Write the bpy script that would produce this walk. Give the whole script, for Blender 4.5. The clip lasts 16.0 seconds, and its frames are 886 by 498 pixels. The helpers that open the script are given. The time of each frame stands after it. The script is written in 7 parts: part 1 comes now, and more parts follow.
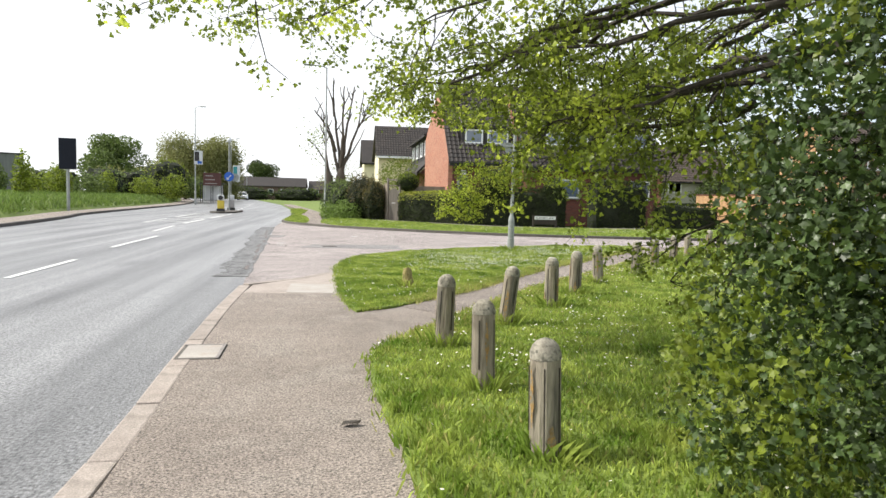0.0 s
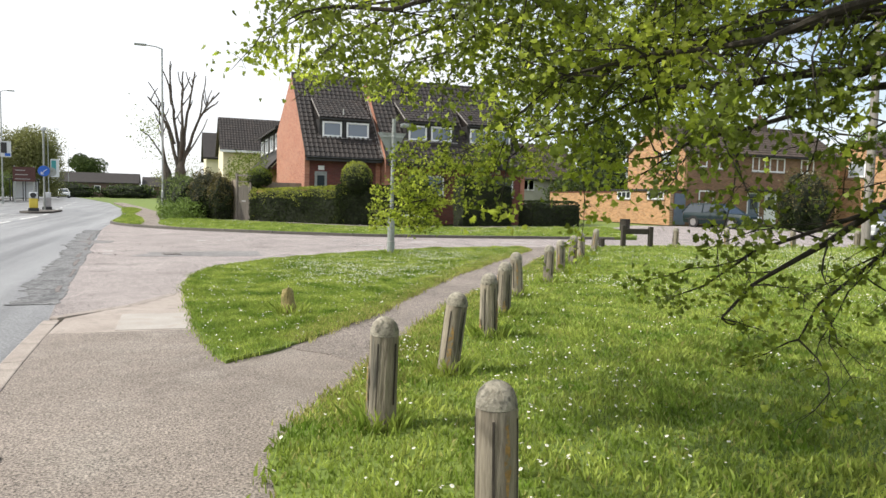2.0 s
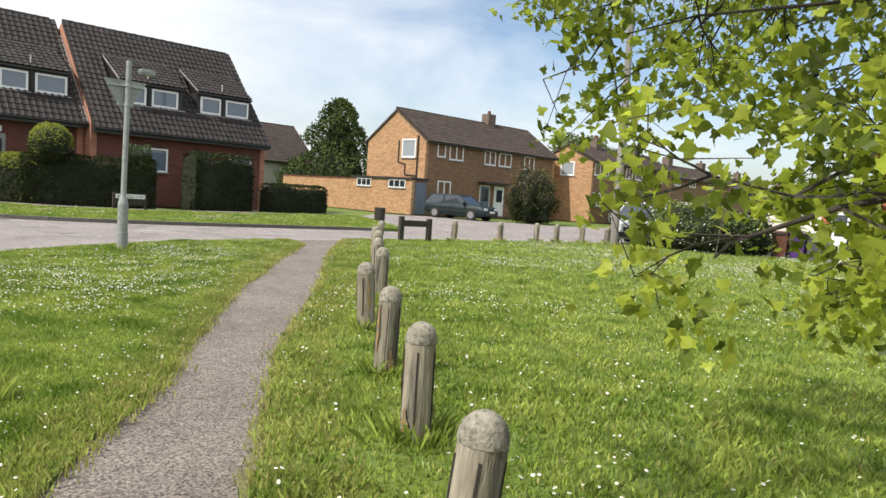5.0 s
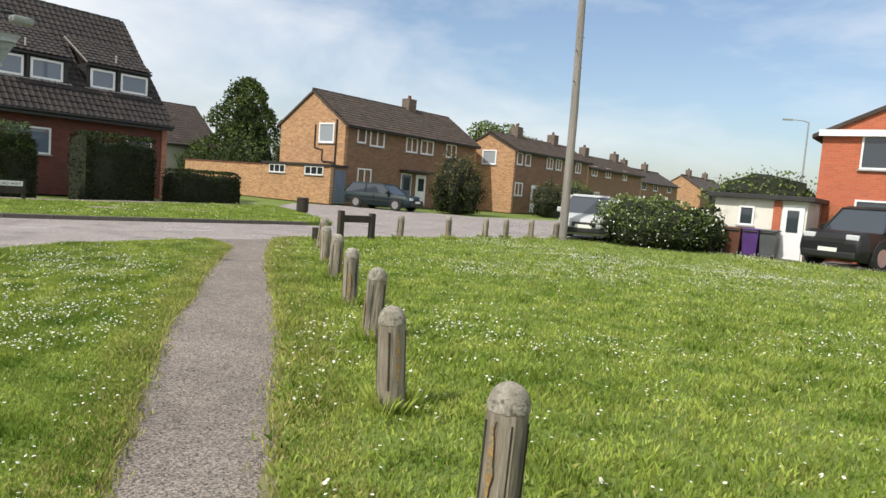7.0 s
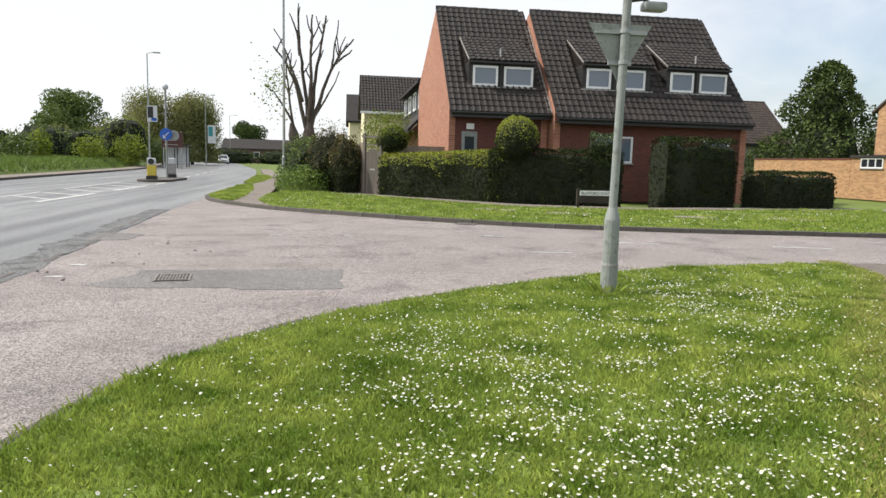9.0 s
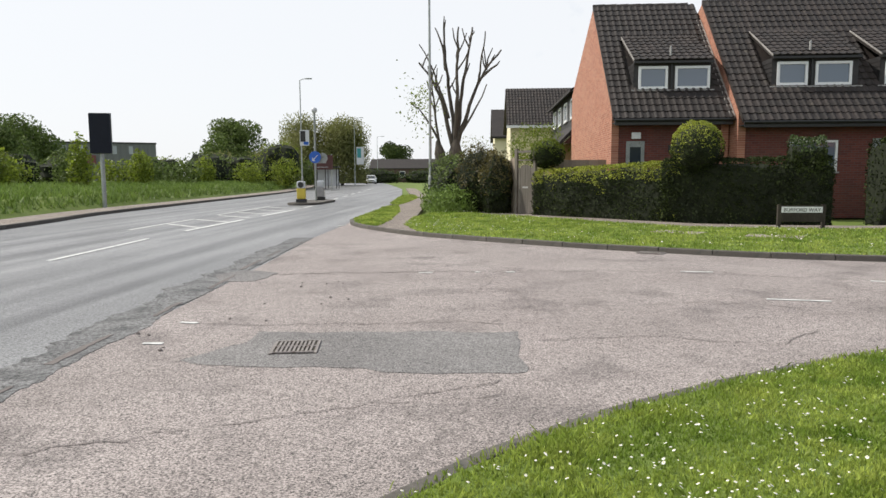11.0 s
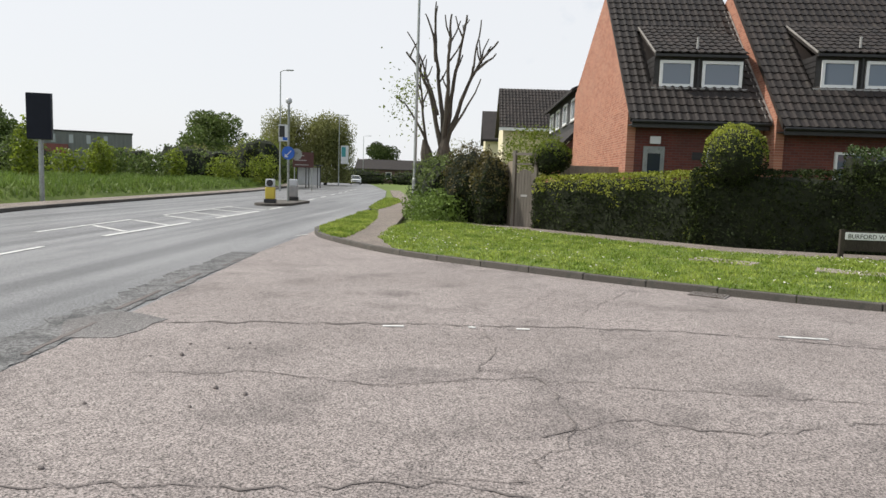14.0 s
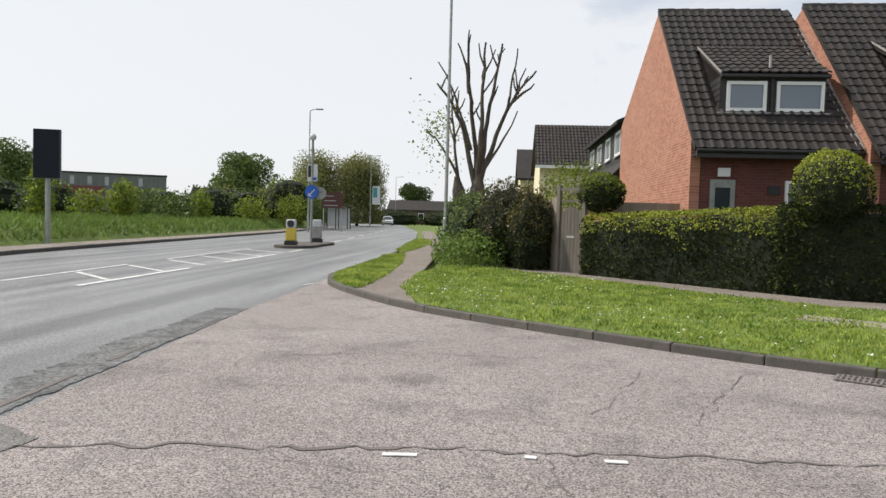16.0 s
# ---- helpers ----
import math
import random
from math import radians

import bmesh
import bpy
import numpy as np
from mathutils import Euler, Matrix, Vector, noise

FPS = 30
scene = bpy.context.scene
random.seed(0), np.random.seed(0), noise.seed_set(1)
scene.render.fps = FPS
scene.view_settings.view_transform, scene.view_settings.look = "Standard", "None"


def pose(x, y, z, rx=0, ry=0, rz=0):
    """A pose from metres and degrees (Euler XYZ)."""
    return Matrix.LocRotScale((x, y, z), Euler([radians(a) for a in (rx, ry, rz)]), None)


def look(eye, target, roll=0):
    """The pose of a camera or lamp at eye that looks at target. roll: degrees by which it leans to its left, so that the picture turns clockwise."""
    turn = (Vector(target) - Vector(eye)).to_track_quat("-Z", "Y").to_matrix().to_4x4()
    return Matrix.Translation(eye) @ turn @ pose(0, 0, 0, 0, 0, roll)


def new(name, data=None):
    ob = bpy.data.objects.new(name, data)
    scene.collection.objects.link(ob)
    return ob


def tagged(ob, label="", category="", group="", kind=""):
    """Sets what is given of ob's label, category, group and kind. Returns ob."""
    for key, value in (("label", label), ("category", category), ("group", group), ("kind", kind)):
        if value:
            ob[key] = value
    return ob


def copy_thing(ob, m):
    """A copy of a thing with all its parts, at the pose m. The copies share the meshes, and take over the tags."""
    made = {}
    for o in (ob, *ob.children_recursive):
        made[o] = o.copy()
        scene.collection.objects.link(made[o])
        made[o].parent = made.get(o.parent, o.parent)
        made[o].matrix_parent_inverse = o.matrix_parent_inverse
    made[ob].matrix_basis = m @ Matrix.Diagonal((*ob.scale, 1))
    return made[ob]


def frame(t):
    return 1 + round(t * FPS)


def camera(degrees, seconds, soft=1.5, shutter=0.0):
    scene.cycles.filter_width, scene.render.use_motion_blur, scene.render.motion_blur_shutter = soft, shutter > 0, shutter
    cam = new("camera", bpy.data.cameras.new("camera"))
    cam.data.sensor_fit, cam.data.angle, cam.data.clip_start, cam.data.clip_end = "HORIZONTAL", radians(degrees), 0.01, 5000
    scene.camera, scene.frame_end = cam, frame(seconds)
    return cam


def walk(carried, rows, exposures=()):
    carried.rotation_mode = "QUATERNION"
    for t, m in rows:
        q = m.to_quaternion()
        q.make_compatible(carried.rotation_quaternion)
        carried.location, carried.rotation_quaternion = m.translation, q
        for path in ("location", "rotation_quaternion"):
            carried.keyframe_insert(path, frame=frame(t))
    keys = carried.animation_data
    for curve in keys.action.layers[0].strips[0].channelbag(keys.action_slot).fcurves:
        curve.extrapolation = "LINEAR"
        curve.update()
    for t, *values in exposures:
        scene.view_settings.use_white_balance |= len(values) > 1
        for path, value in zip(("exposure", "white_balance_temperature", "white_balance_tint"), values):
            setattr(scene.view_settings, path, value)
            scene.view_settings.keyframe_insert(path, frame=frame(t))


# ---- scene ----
cam = camera(65.9, 16.0)
PATH = [
    (0, (1.823, 1.806, 1.327), (2.121, 3.778, 1.179), 1.4),
    (0.5, (1.774, 2.379, 1.327), (2.195, 4.331, 1.209), 1.5),
    (1, (1.733, 2.933, 1.325), (2.278, 4.854, 1.22), 1.8),
    (1.5, (1.705, 3.477, 1.325), (2.353, 5.365, 1.211), 1.7),
    (2, (1.685, 4.029, 1.325), (2.406, 5.889, 1.179), 1.3),
    (2.5, (1.664, 4.592, 1.321), (2.474, 6.412, 1.152), 1.9),
    (3, (1.657, 5.154, 1.308), (2.571, 6.923, 1.117), 1.1),
    (3.5, (1.69, 5.696, 1.291), (2.735, 7.388, 1.085), 1.7),
    (4, (1.777, 6.239, 1.286), (2.944, 7.85, 1.074), 2.6),
    (4.5, (1.916, 6.776, 1.29), (3.21, 8.289, 1.104), 3.8),
    (5, (2.071, 7.306, 1.274), (3.476, 8.721, 1.12), 3.8),
    (5.2, (2.153, 7.508, 1.268), (3.599, 8.882, 1.123), 3.9),
    (7.3, (3.083, 9.866, 1.32), (4.671, 11.069, 1.146), 4.4),
    (7.5, (3.155, 10.092, 1.32), (4.653, 11.404, 1.135), 4.6),
    (8, (3.265, 10.722, 1.325), (4.38, 12.367, 1.094), 4.3),
    (8.5, (3.382, 11.367, 1.339), (4.048, 13.236, 1.083), 2.9),
    (9, (3.339, 12.042, 1.356), (3.643, 14.003, 1.104), 1.5),
    (9.5, (3.305, 12.677, 1.376), (3.362, 14.661, 1.129), 0.4),
    (10, (3.195, 13.283, 1.388), (3.124, 15.267, 1.146), -1.0),
    (10.2, (3.164, 13.509, 1.387), (3.073, 15.496, 1.176), -0.8),
    (12.3, (2.935, 15.851, 1.476), (2.82, 17.836, 1.262), -0.1),
    (12.5, (2.922, 16.082, 1.479), (2.813, 18.068, 1.266), -0.0),
    (13, (2.912, 16.677, 1.486), (2.813, 18.663, 1.267), 0.5),
    (13.5, (2.919, 17.25, 1.457), (2.831, 19.236, 1.236), 1.4),
    (14, (2.924, 17.855, 1.422), (2.859, 19.844, 1.219), 1.8),
    (14.5, (2.884, 18.472, 1.38), (2.816, 20.463, 1.205), 1.7),
    (15, (2.865, 19.113, 1.376), (2.778, 21.105, 1.232), 1.5),
    (15.5, (2.826, 19.757, 1.372), (2.699, 21.75, 1.26), 1.6),
    (16, (2.799, 20.405, 1.376), (2.634, 22.396, 1.289), 1.6),
]
walk(cam, [(t, look(eye, target, roll)) for t, eye, target, roll in PATH], [(0.0, 0.50), (1.5, 0.38), (3.0, 0.34), (4.5, 0.24), (5.2, 0.22), (7.5, 0.04), (9.0, 0.13), (10.0, 0.08), (12.5, -0.05), (16.0, -0.08)])

# ---- world and sun ----
world = bpy.data.worlds.new("sky")
scene.world = world
world.use_nodes = True
wn, wl = world.node_tree.nodes, world.node_tree.links
wn.clear()
SUN_AZ, SUN_EL = 279.0, 47.0       # compass: clockwise from +y
sky = wn.new("ShaderNodeTexSky")
sky.sky_type, sky.sun_disc = 'NISHITA', False
sky.sun_elevation, sky.sun_rotation = radians(SUN_EL), radians(SUN_AZ)
sky.air_density, sky.dust_density, sky.ozone_density = 1.0, 2.0, 1.0
wtc = wn.new("ShaderNodeTexCoord")
wmap = wn.new("ShaderNodeMapping")
wmap.inputs["Scale"].default_value = (1.0, 1.0, 2.6)
wmap.inputs["Rotation"].default_value = (0.25, 0.1, 0.6)
wl.new(wtc.outputs["Generated"], wmap.inputs["Vector"])
cloud = wn.new("ShaderNodeTexNoise")
cloud.inputs["Scale"].default_value, cloud.inputs["Detail"].default_value = 2.1, 7.0
cloud.inputs["Roughness"].default_value, cloud.inputs["Distortion"].default_value = 0.55, 0.4
wl.new(wmap.outputs["Vector"], cloud.inputs["Vector"])
cramp = wn.new("ShaderNodeValToRGB")
cramp.color_ramp.elements[0].position, cramp.color_ramp.elements[1].position = 0.36, 0.68
wl.new(cloud.outputs["Fac"], cramp.inputs["Fac"])
# thin cloud thickens toward the sun's side of the sky
wsep = wn.new("ShaderNodeSeparateXYZ")
wl.new(wtc.outputs["Generated"], wsep.inputs["Vector"])
wside = wn.new("ShaderNodeMapRange")
wside.inputs["From Min"].default_value, wside.inputs["From Max"].default_value = 0.75, -0.05
wside.inputs["To Min"].default_value, wside.inputs["To Max"].default_value = -0.19, 0.95
wl.new(wsep.outputs["X"], wside.inputs["Value"])
wadd = wn.new("ShaderNodeMath")
wadd.operation, wadd.use_clamp = 'ADD', True
wl.new(cramp.outputs["Color"], wadd.inputs[0])
wl.new(wside.outputs["Result"], wadd.inputs[1])
wfac = wn.new("ShaderNodeMath")
wfac.operation = 'MULTIPLY'
wfac.inputs[1].default_value = 0.92
wl.new(wadd.outputs["Value"], wfac.inputs[0])
wmix = wn.new("ShaderNodeMix")
wmix.data_type = 'RGBA'
wmix.inputs["B"].default_value = (6.3, 6.42, 6.6, 1)
wl.new(wfac.outputs["Value"], wmix.inputs["Factor"])
wl.new(sky.outputs["Color"], wmix.inputs["A"])
wbg = wn.new("ShaderNodeBackground")
wbg.inputs["Strength"].default_value = 0.15
wl.new(wmix.outputs["Result"], wbg.inputs["Color"])
wout = wn.new("ShaderNodeOutputWorld")
wl.new(wbg.outputs["Background"], wout.inputs["Surface"])
sun = new("sun", bpy.data.lights.new("sun", 'SUN'))
sun.data.energy, sun.data.angle, sun.data.color = 4.2, radians(0.9), (1.0, 0.95, 0.86)
sun_dir = Vector((math.sin(radians(SUN_AZ)) * math.cos(radians(SUN_EL)), math.cos(radians(SUN_AZ)) * math.cos(radians(SUN_EL)), math.sin(radians(SUN_EL))))
sun.matrix_world = look(sun_dir * 60, (0, 0, 0))


# ---- materials ----
def material(name, c1, c2, big=1.0, fine=40.0, rough=0.8, bump=0.3, metal=0.0, dirt=None, dirt_at=(0.55, 0.75), stretch=(1, 1, 1), vary=0.0, depth=0.01, spec=0.5, sub=0.0, speck=0.0, speck_scale=110.0, streak=0.0, crackle=0.0):
    """Two-scale procedural surface: c1 and c2 mixed by large patches and fine grain, optional dirt patches, bump from the grain."""
    m = bpy.data.materials.new(name)
    m.use_nodes = True
    n, l = m.node_tree.nodes, m.node_tree.links
    b = n["Principled BSDF"]
    tc = n.new("ShaderNodeTexCoord")
    mp = n.new("ShaderNodeMapping")
    mp.inputs["Scale"].default_value = stretch
    l.new(tc.outputs["Object"], mp.inputs["Vector"])
    a = n.new("ShaderNodeTexNoise")
    a.inputs["Scale"].default_value, a.inputs["Detail"].default_value = big, 4
    f = n.new("ShaderNodeTexNoise")
    f.inputs["Scale"].default_value, f.inputs["Detail"].default_value, f.inputs["Roughness"].default_value = fine, 3, 0.7
    for t in (a, f):
        l.new(mp.outputs["Vector"], t.inputs["Vector"])
    s = n.new("ShaderNodeMath")
    s.operation = 'ADD'
    l.new(a.outputs["Fac"], s.inputs[0])
    l.new(f.outputs["Fac"], s.inputs[1])
    r = n.new("ShaderNodeMapRange")
    r.inputs["From Min"].default_value, r.inputs["From Max"].default_value = 0.72, 1.28
    l.new(s.outputs["Value"], r.inputs["Value"])
    mx = n.new("ShaderNodeMix")
    mx.data_type = 'RGBA'
    mx.inputs["A"].default_value, mx.inputs["B"].default_value = (*c1, 1), (*c2, 1)
    l.new(r.outputs["Result"], mx.inputs["Factor"])
    col = mx.outputs["Result"]
    if dirt:
        d = n.new("ShaderNodeTexNoise")
        d.inputs["Scale"].default_value, d.inputs["Detail"].default_value = big * 2.7, 5
        l.new(mp.outputs["Vector"], d.inputs["Vector"])
        dr = n.new("ShaderNodeMapRange")
        dr.inputs["From Min"].default_value, dr.inputs["From Max"].default_value = dirt_at
        l.new(d.outputs["Fac"], dr.inputs["Value"])
        dm = n.new("ShaderNodeMix")
        dm.data_type = 'RGBA'
        dm.inputs["B"].default_value = (*dirt, 1)
        l.new(dr.outputs["Result"], dm.inputs["Factor"])
        l.new(col, dm.inputs["A"])
        col = dm.outputs["Result"]
    if speck:
        sn = n.new("ShaderNodeTexNoise")
        sn.inputs["Scale"].default_value, sn.inputs["Detail"].default_value, sn.inputs["Roughness"].default_value = speck_scale, 2, .8
        sn2 = n.new("ShaderNodeTexNoise")
        sn2.inputs["Scale"].default_value, sn2.inputs["Detail"].default_value = speck_scale * .16, 3
        for t in (sn, sn2):
            l.new(tc.outputs["Object"], t.inputs["Vector"])
        sa = n.new("ShaderNodeMath")
        sa.operation = 'MULTIPLY_ADD'
        sa.inputs[1].default_value = .12
        l.new(sn2.outputs["Fac"], sa.inputs[0])
        l.new(sn.outputs["Fac"], sa.inputs[2])
        sr = n.new("ShaderNodeMapRange")
        sr.inputs["From Min"].default_value, sr.inputs["From Max"].default_value = .38, .74
        sr.inputs["To Min"].default_value, sr.inputs["To Max"].default_value = 1 - speck, 1 + speck
        l.new(sa.outputs["Value"], sr.inputs["Value"])
        sh = n.new("ShaderNodeHueSaturation")
        l.new(sr.outputs["Result"], sh.inputs["Value"])
        l.new(col, sh.inputs["Color"])
        col = sh.outputs["Color"]
    if streak:
        # wheel tracks and drips along the road, with sheen painted into the streaks
        km = n.new("ShaderNodeMapping")
        km.inputs["Scale"].default_value = (1.7, 0.045, 1)
        km.inputs["Rotation"].default_value = (0, 0, -0.05)
        l.new(tc.outputs["Object"], km.inputs["Vector"])
        kn = n.new("ShaderNodeTexNoise")
        kn.inputs["Scale"].default_value, kn.inputs["Detail"].default_value = 1.0, 5
        l.new(km.outputs["Vector"], kn.inputs["Vector"])
        kr_ = n.new("ShaderNodeMapRange")
        kr_.inputs["From Min"].default_value, kr_.inputs["From Max"].default_value = .33, .67
        kr_.inputs["To Min"].default_value, kr_.inputs["To Max"].default_value = 1 - streak, 1 + streak
        l.new(kn.outputs["Fac"], kr_.inputs["Value"])
        kh = n.new("ShaderNodeHueSaturation")
        l.new(kr_.outputs["Result"], kh.inputs["Value"])
        l.new(col, kh.inputs["Color"])
        col = kh.outputs["Color"]
    if crackle:
        # hairline cracks, broken up by patches
        wn_ = n.new("ShaderNodeTexNoise")
        wn_.inputs["Scale"].default_value, wn_.inputs["Detail"].default_value = 2.2, 4
        l.new(tc.outputs["Object"], wn_.inputs["Vector"])
        wv = n.new("ShaderNodeMix")
        wv.data_type = 'RGBA'
        wv.inputs["Factor"].default_value = .22
        l.new(tc.outputs["Object"], wv.inputs["A"])
        l.new(wn_.outputs["Color"], wv.inputs["B"])
        vo = n.new("ShaderNodeTexVoronoi")
        vo.feature = 'DISTANCE_TO_EDGE'
        vo.inputs["Scale"].default_value = 2.4
        l.new(wv.outputs["Result"], vo.inputs["Vector"])
        vr_ = n.new("ShaderNodeMapRange")
        vr_.inputs["From Min"].default_value, vr_.inputs["From Max"].default_value = .004, .020
        vr_.inputs["To Min"].default_value, vr_.inputs["To Max"].default_value = 1.0, 0.0
        l.new(vo.outputs["Distance"], vr_.inputs["Value"])
        cm = n.new("ShaderNodeTexNoise")
        cm.inputs["Scale"].default_value, cm.inputs["Detail"].default_value = .8, 3
        l.new(tc.outputs["Object"], cm.inputs["Vector"])
        cr_ = n.new("ShaderNodeMapRange")
        cr_.inputs["From Min"].default_value, cr_.inputs["From Max"].default_value = .46, .62
        cr_.inputs["To Max"].default_value = crackle
        l.new(cm.outputs["Fac"], cr_.inputs["Value"])
        cx_ = n.new("ShaderNodeMath")
        cx_.operation = 'MULTIPLY'
        l.new(vr_.outputs["Result"], cx_.inputs[0])
        l.new(cr_.outputs["Result"], cx_.inputs[1])
        cmx = n.new("ShaderNodeMix")
        cmx.data_type = 'RGBA'
        cmx.inputs["B"].default_value = (c1[0] * .4, c1[1] * .4, c1[2] * .4, 1)
        l.new(cx_.outputs["Value"], cmx.inputs["Factor"])
        l.new(col, cmx.inputs["A"])
        col = cmx.outputs["Result"]
    if vary:
        g = n.new("ShaderNodeNewGeometry")
        o = n.new("ShaderNodeObjectInfo")
        ad = n.new("ShaderNodeMath")
        ad.operation = 'ADD'
        l.new(g.outputs["Random Per Island"], ad.inputs[0])
        l.new(o.outputs["Random"], ad.inputs[1])
        fr = n.new("ShaderNodeMath")
        fr.operation = 'FRACT'
        l.new(ad.outputs["Value"], fr.inputs[0])
        vr = n.new("ShaderNodeMapRange")
        vr.inputs["To Min"].default_value, vr.inputs["To Max"].default_value = 1 - vary, 1 + vary
        l.new(fr.outputs["Value"], vr.inputs["Value"])
        hs = n.new("ShaderNodeHueSaturation")
        l.new(vr.outputs["Result"], hs.inputs["Value"])
        l.new(col, hs.inputs["Color"])
        col = hs.outputs["Color"]
    l.new(col, b.inputs["Base Color"])
    b.inputs["Roughness"].default_value, b.inputs["Metallic"].default_value = rough, metal
    b.inputs["Specular IOR Level"].default_value = spec
    if bump:
        bp = n.new("ShaderNodeBump")
        bp.inputs["Strength"].default_value, bp.inputs["Distance"].default_value = bump, depth
        l.new(f.outputs["Fac"], bp.inputs["Height"])
        l.new(bp.outputs["Normal"], b.inputs["Normal"])
    if sub:
        tr = n.new("ShaderNodeBsdfTranslucent")
        l.new(col, tr.inputs["Color"])
        ms = n.new("ShaderNodeMixShader")
        ms.inputs["Fac"].default_value = sub
        l.new(b.outputs["BSDF"], ms.inputs[1])
        l.new(tr.outputs["BSDF"], ms.inputs[2])
        l.new(ms.outputs["Shader"], n["Material Output"].inputs["Surface"])
    return m


def brick_material(name, c1, c2, mortar, axis, stain=(0.1, 0.07, 0.05)):
    """Stretcher-bond brickwork, 225 x 75 mm, for walls whose face runs along the given axis."""
    m = bpy.data.materials.new(name)
    m.use_nodes = True
    n, l = m.node_tree.nodes, m.node_tree.links
    b = n["Principled BSDF"]
    tc = n.new("ShaderNodeTexCoord")
    sp = n.new("ShaderNodeSeparateXYZ")
    l.new(tc.outputs["Object"], sp.inputs["Vector"])
    cb = n.new("ShaderNodeCombineXYZ")
    l.new(sp.outputs["X" if axis == "x" else "Y"], cb.inputs["X"])
    l.new(sp.outputs["Z"], cb.inputs["Y"])
    br = n.new("ShaderNodeTexBrick")
    br.inputs["Scale"].default_value = 1.0
    br.inputs["Brick Width"].default_value, br.inputs["Row Height"].default_value = 0.225, 0.075
    br.inputs["Mortar Size"].default_value, br.inputs["Mortar Smooth"].default_value = 0.008, 0.3
    br.inputs["Color1"].default_value, br.inputs["Color2"].default_value, br.inputs["Mortar"].default_value = (*c1, 1), (*c2, 1), (*mortar, 1)
    l.new(cb.outputs["Vector"], br.inputs["Vector"])
    ns = n.new("ShaderNodeTexNoise")
    ns.inputs["Scale"].default_value, ns.inputs["Detail"].default_value = 1.1, 6
    l.new(tc.outputs["Object"], ns.inputs["Vector"])
    rr = n.new("ShaderNodeMapRange")
    rr.inputs["From Min"].default_value, rr.inputs["From Max"].default_value = 0.45, 0.8
    rr.inputs["To Max"].default_value = 0.55
    l.new(ns.outputs["Fac"], rr.inputs["Value"])
    mx = n.new("ShaderNodeMix")
    mx.data_type = 'RGBA'
    mx.inputs["B"].default_value = (*stain, 1)
    l.new(rr.outputs["Result"], mx.inputs["Factor"])
    l.new(br.outputs["Color"], mx.inputs["A"])
    l.new(mx.outputs["Result"], b.inputs["Base Color"])
    b.inputs["Roughness"].default_value = 0.85
    bp = n.new("ShaderNodeBump")
    bp.inputs["Strength"].default_value, bp.inputs["Distance"].default_value = 0.6, 0.008
    bp.invert = True
    l.new(br.outputs["Fac"], bp.inputs["Height"])
    l.new(bp.outputs["Normal"], b.inputs["Normal"])
    return m


def glass_material(name, tint, rough=0.03):
    m = bpy.data.materials.new(name)
    m.use_nodes = True
    b = m.node_tree.nodes["Principled BSDF"]
    b.inputs["Base Color"].default_value = (*tint, 1)
    b.inputs["Roughness"].default_value, b.inputs["Specular IOR Level"].default_value = rough, 0.9
    return m


M_road = material("road_asphalt", (0.125, 0.126, 0.128), (0.205, 0.205, 0.207), 0.3, 60, 0.43, 0.9, dirt=(0.09, 0.09, 0.092), dirt_at=(0.58, 0.74), stretch=(1, 0.3, 1), spec=0.6, speck=0.85, speck_scale=40, streak=0.42)
M_pink = material("pink_asphalt", (0.225, 0.195, 0.184), (0.325, 0.287, 0.273), 0.45, 95, 0.85, 0.8, depth=0.010, dirt=(0.175, 0.153, 0.146), dirt_at=(0.52, 0.72), speck=0.95, speck_scale=80, crackle=0.36)
M_foot = material("footway_asphalt", (0.155, 0.129, 0.109), (0.262, 0.223, 0.192), 0.7, 90, 0.9, 0.8, dirt=(0.235, 0.205, 0.177), dirt_at=(0.5, 0.7), speck=0.8, speck_scale=72)
M_path = material("path_asphalt", (0.145, 0.121, 0.104), (0.255, 0.217, 0.189), 0.9, 110, 0.9, 0.9, dirt=(0.215, 0.185, 0.155), dirt_at=(0.5, 0.7), speck=0.9, speck_scale=70)
M_patch = material("patch_asphalt", (0.145, 0.138, 0.135), (0.228, 0.218, 0.213), 0.8, 95, 0.85, 0.8, depth=0.010, speck=0.85, speck_scale=80)
M_palefoot = material("concrete_slab", (0.28, 0.255, 0.23), (0.40, 0.37, 0.335), 2, 60, 0.85, 0.4, dirt=(0.3, 0.25, 0.21))
M_kerb = material("kerb_concrete", (0.07, 0.062, 0.054), (0.14, 0.128, 0.112), 2.5, 50, 0.85, 0.5, vary=0.12, dirt=(0.07, 0.07, 0.06))
M_kerbnear = material("kerb_worn_concrete", (0.23, 0.193, 0.168), (0.35, 0.305, 0.268), 2.5, 60, 0.85, 0.5, vary=0.08, dirt=(0.22, 0.19, 0.165), speck=0.25)
M_soil = material("turf_soil", (0.08, 0.125, 0.018), (0.16, 0.215, 0.035), 0.6, 25, 0.95, 0.8, dirt=(0.12, 0.12, 0.04), dirt_at=(0.62, 0.8))
M_blade = material("grass_blades", (0.20, 0.285, 0.044), (0.43, 0.490, 0.108), 0.9, 4, 0.5, 0, vary=0.38, spec=0.35, sub=0.4, dirt=(0.13, 0.215, 0.024), dirt_at=(0.45, 0.68))
M_daisy = material("daisy_petals", (0.60, 0.60, 0.56), (0.74, 0.74, 0.70), 5, 50, 0.7, 0)
M_white = material("road_paint", (0.62, 0.62, 0.6), (0.75, 0.75, 0.73), 3, 40, 0.7, 0.3, dirt=(0.25, 0.25, 0.25), dirt_at=(0.5, 0.8))
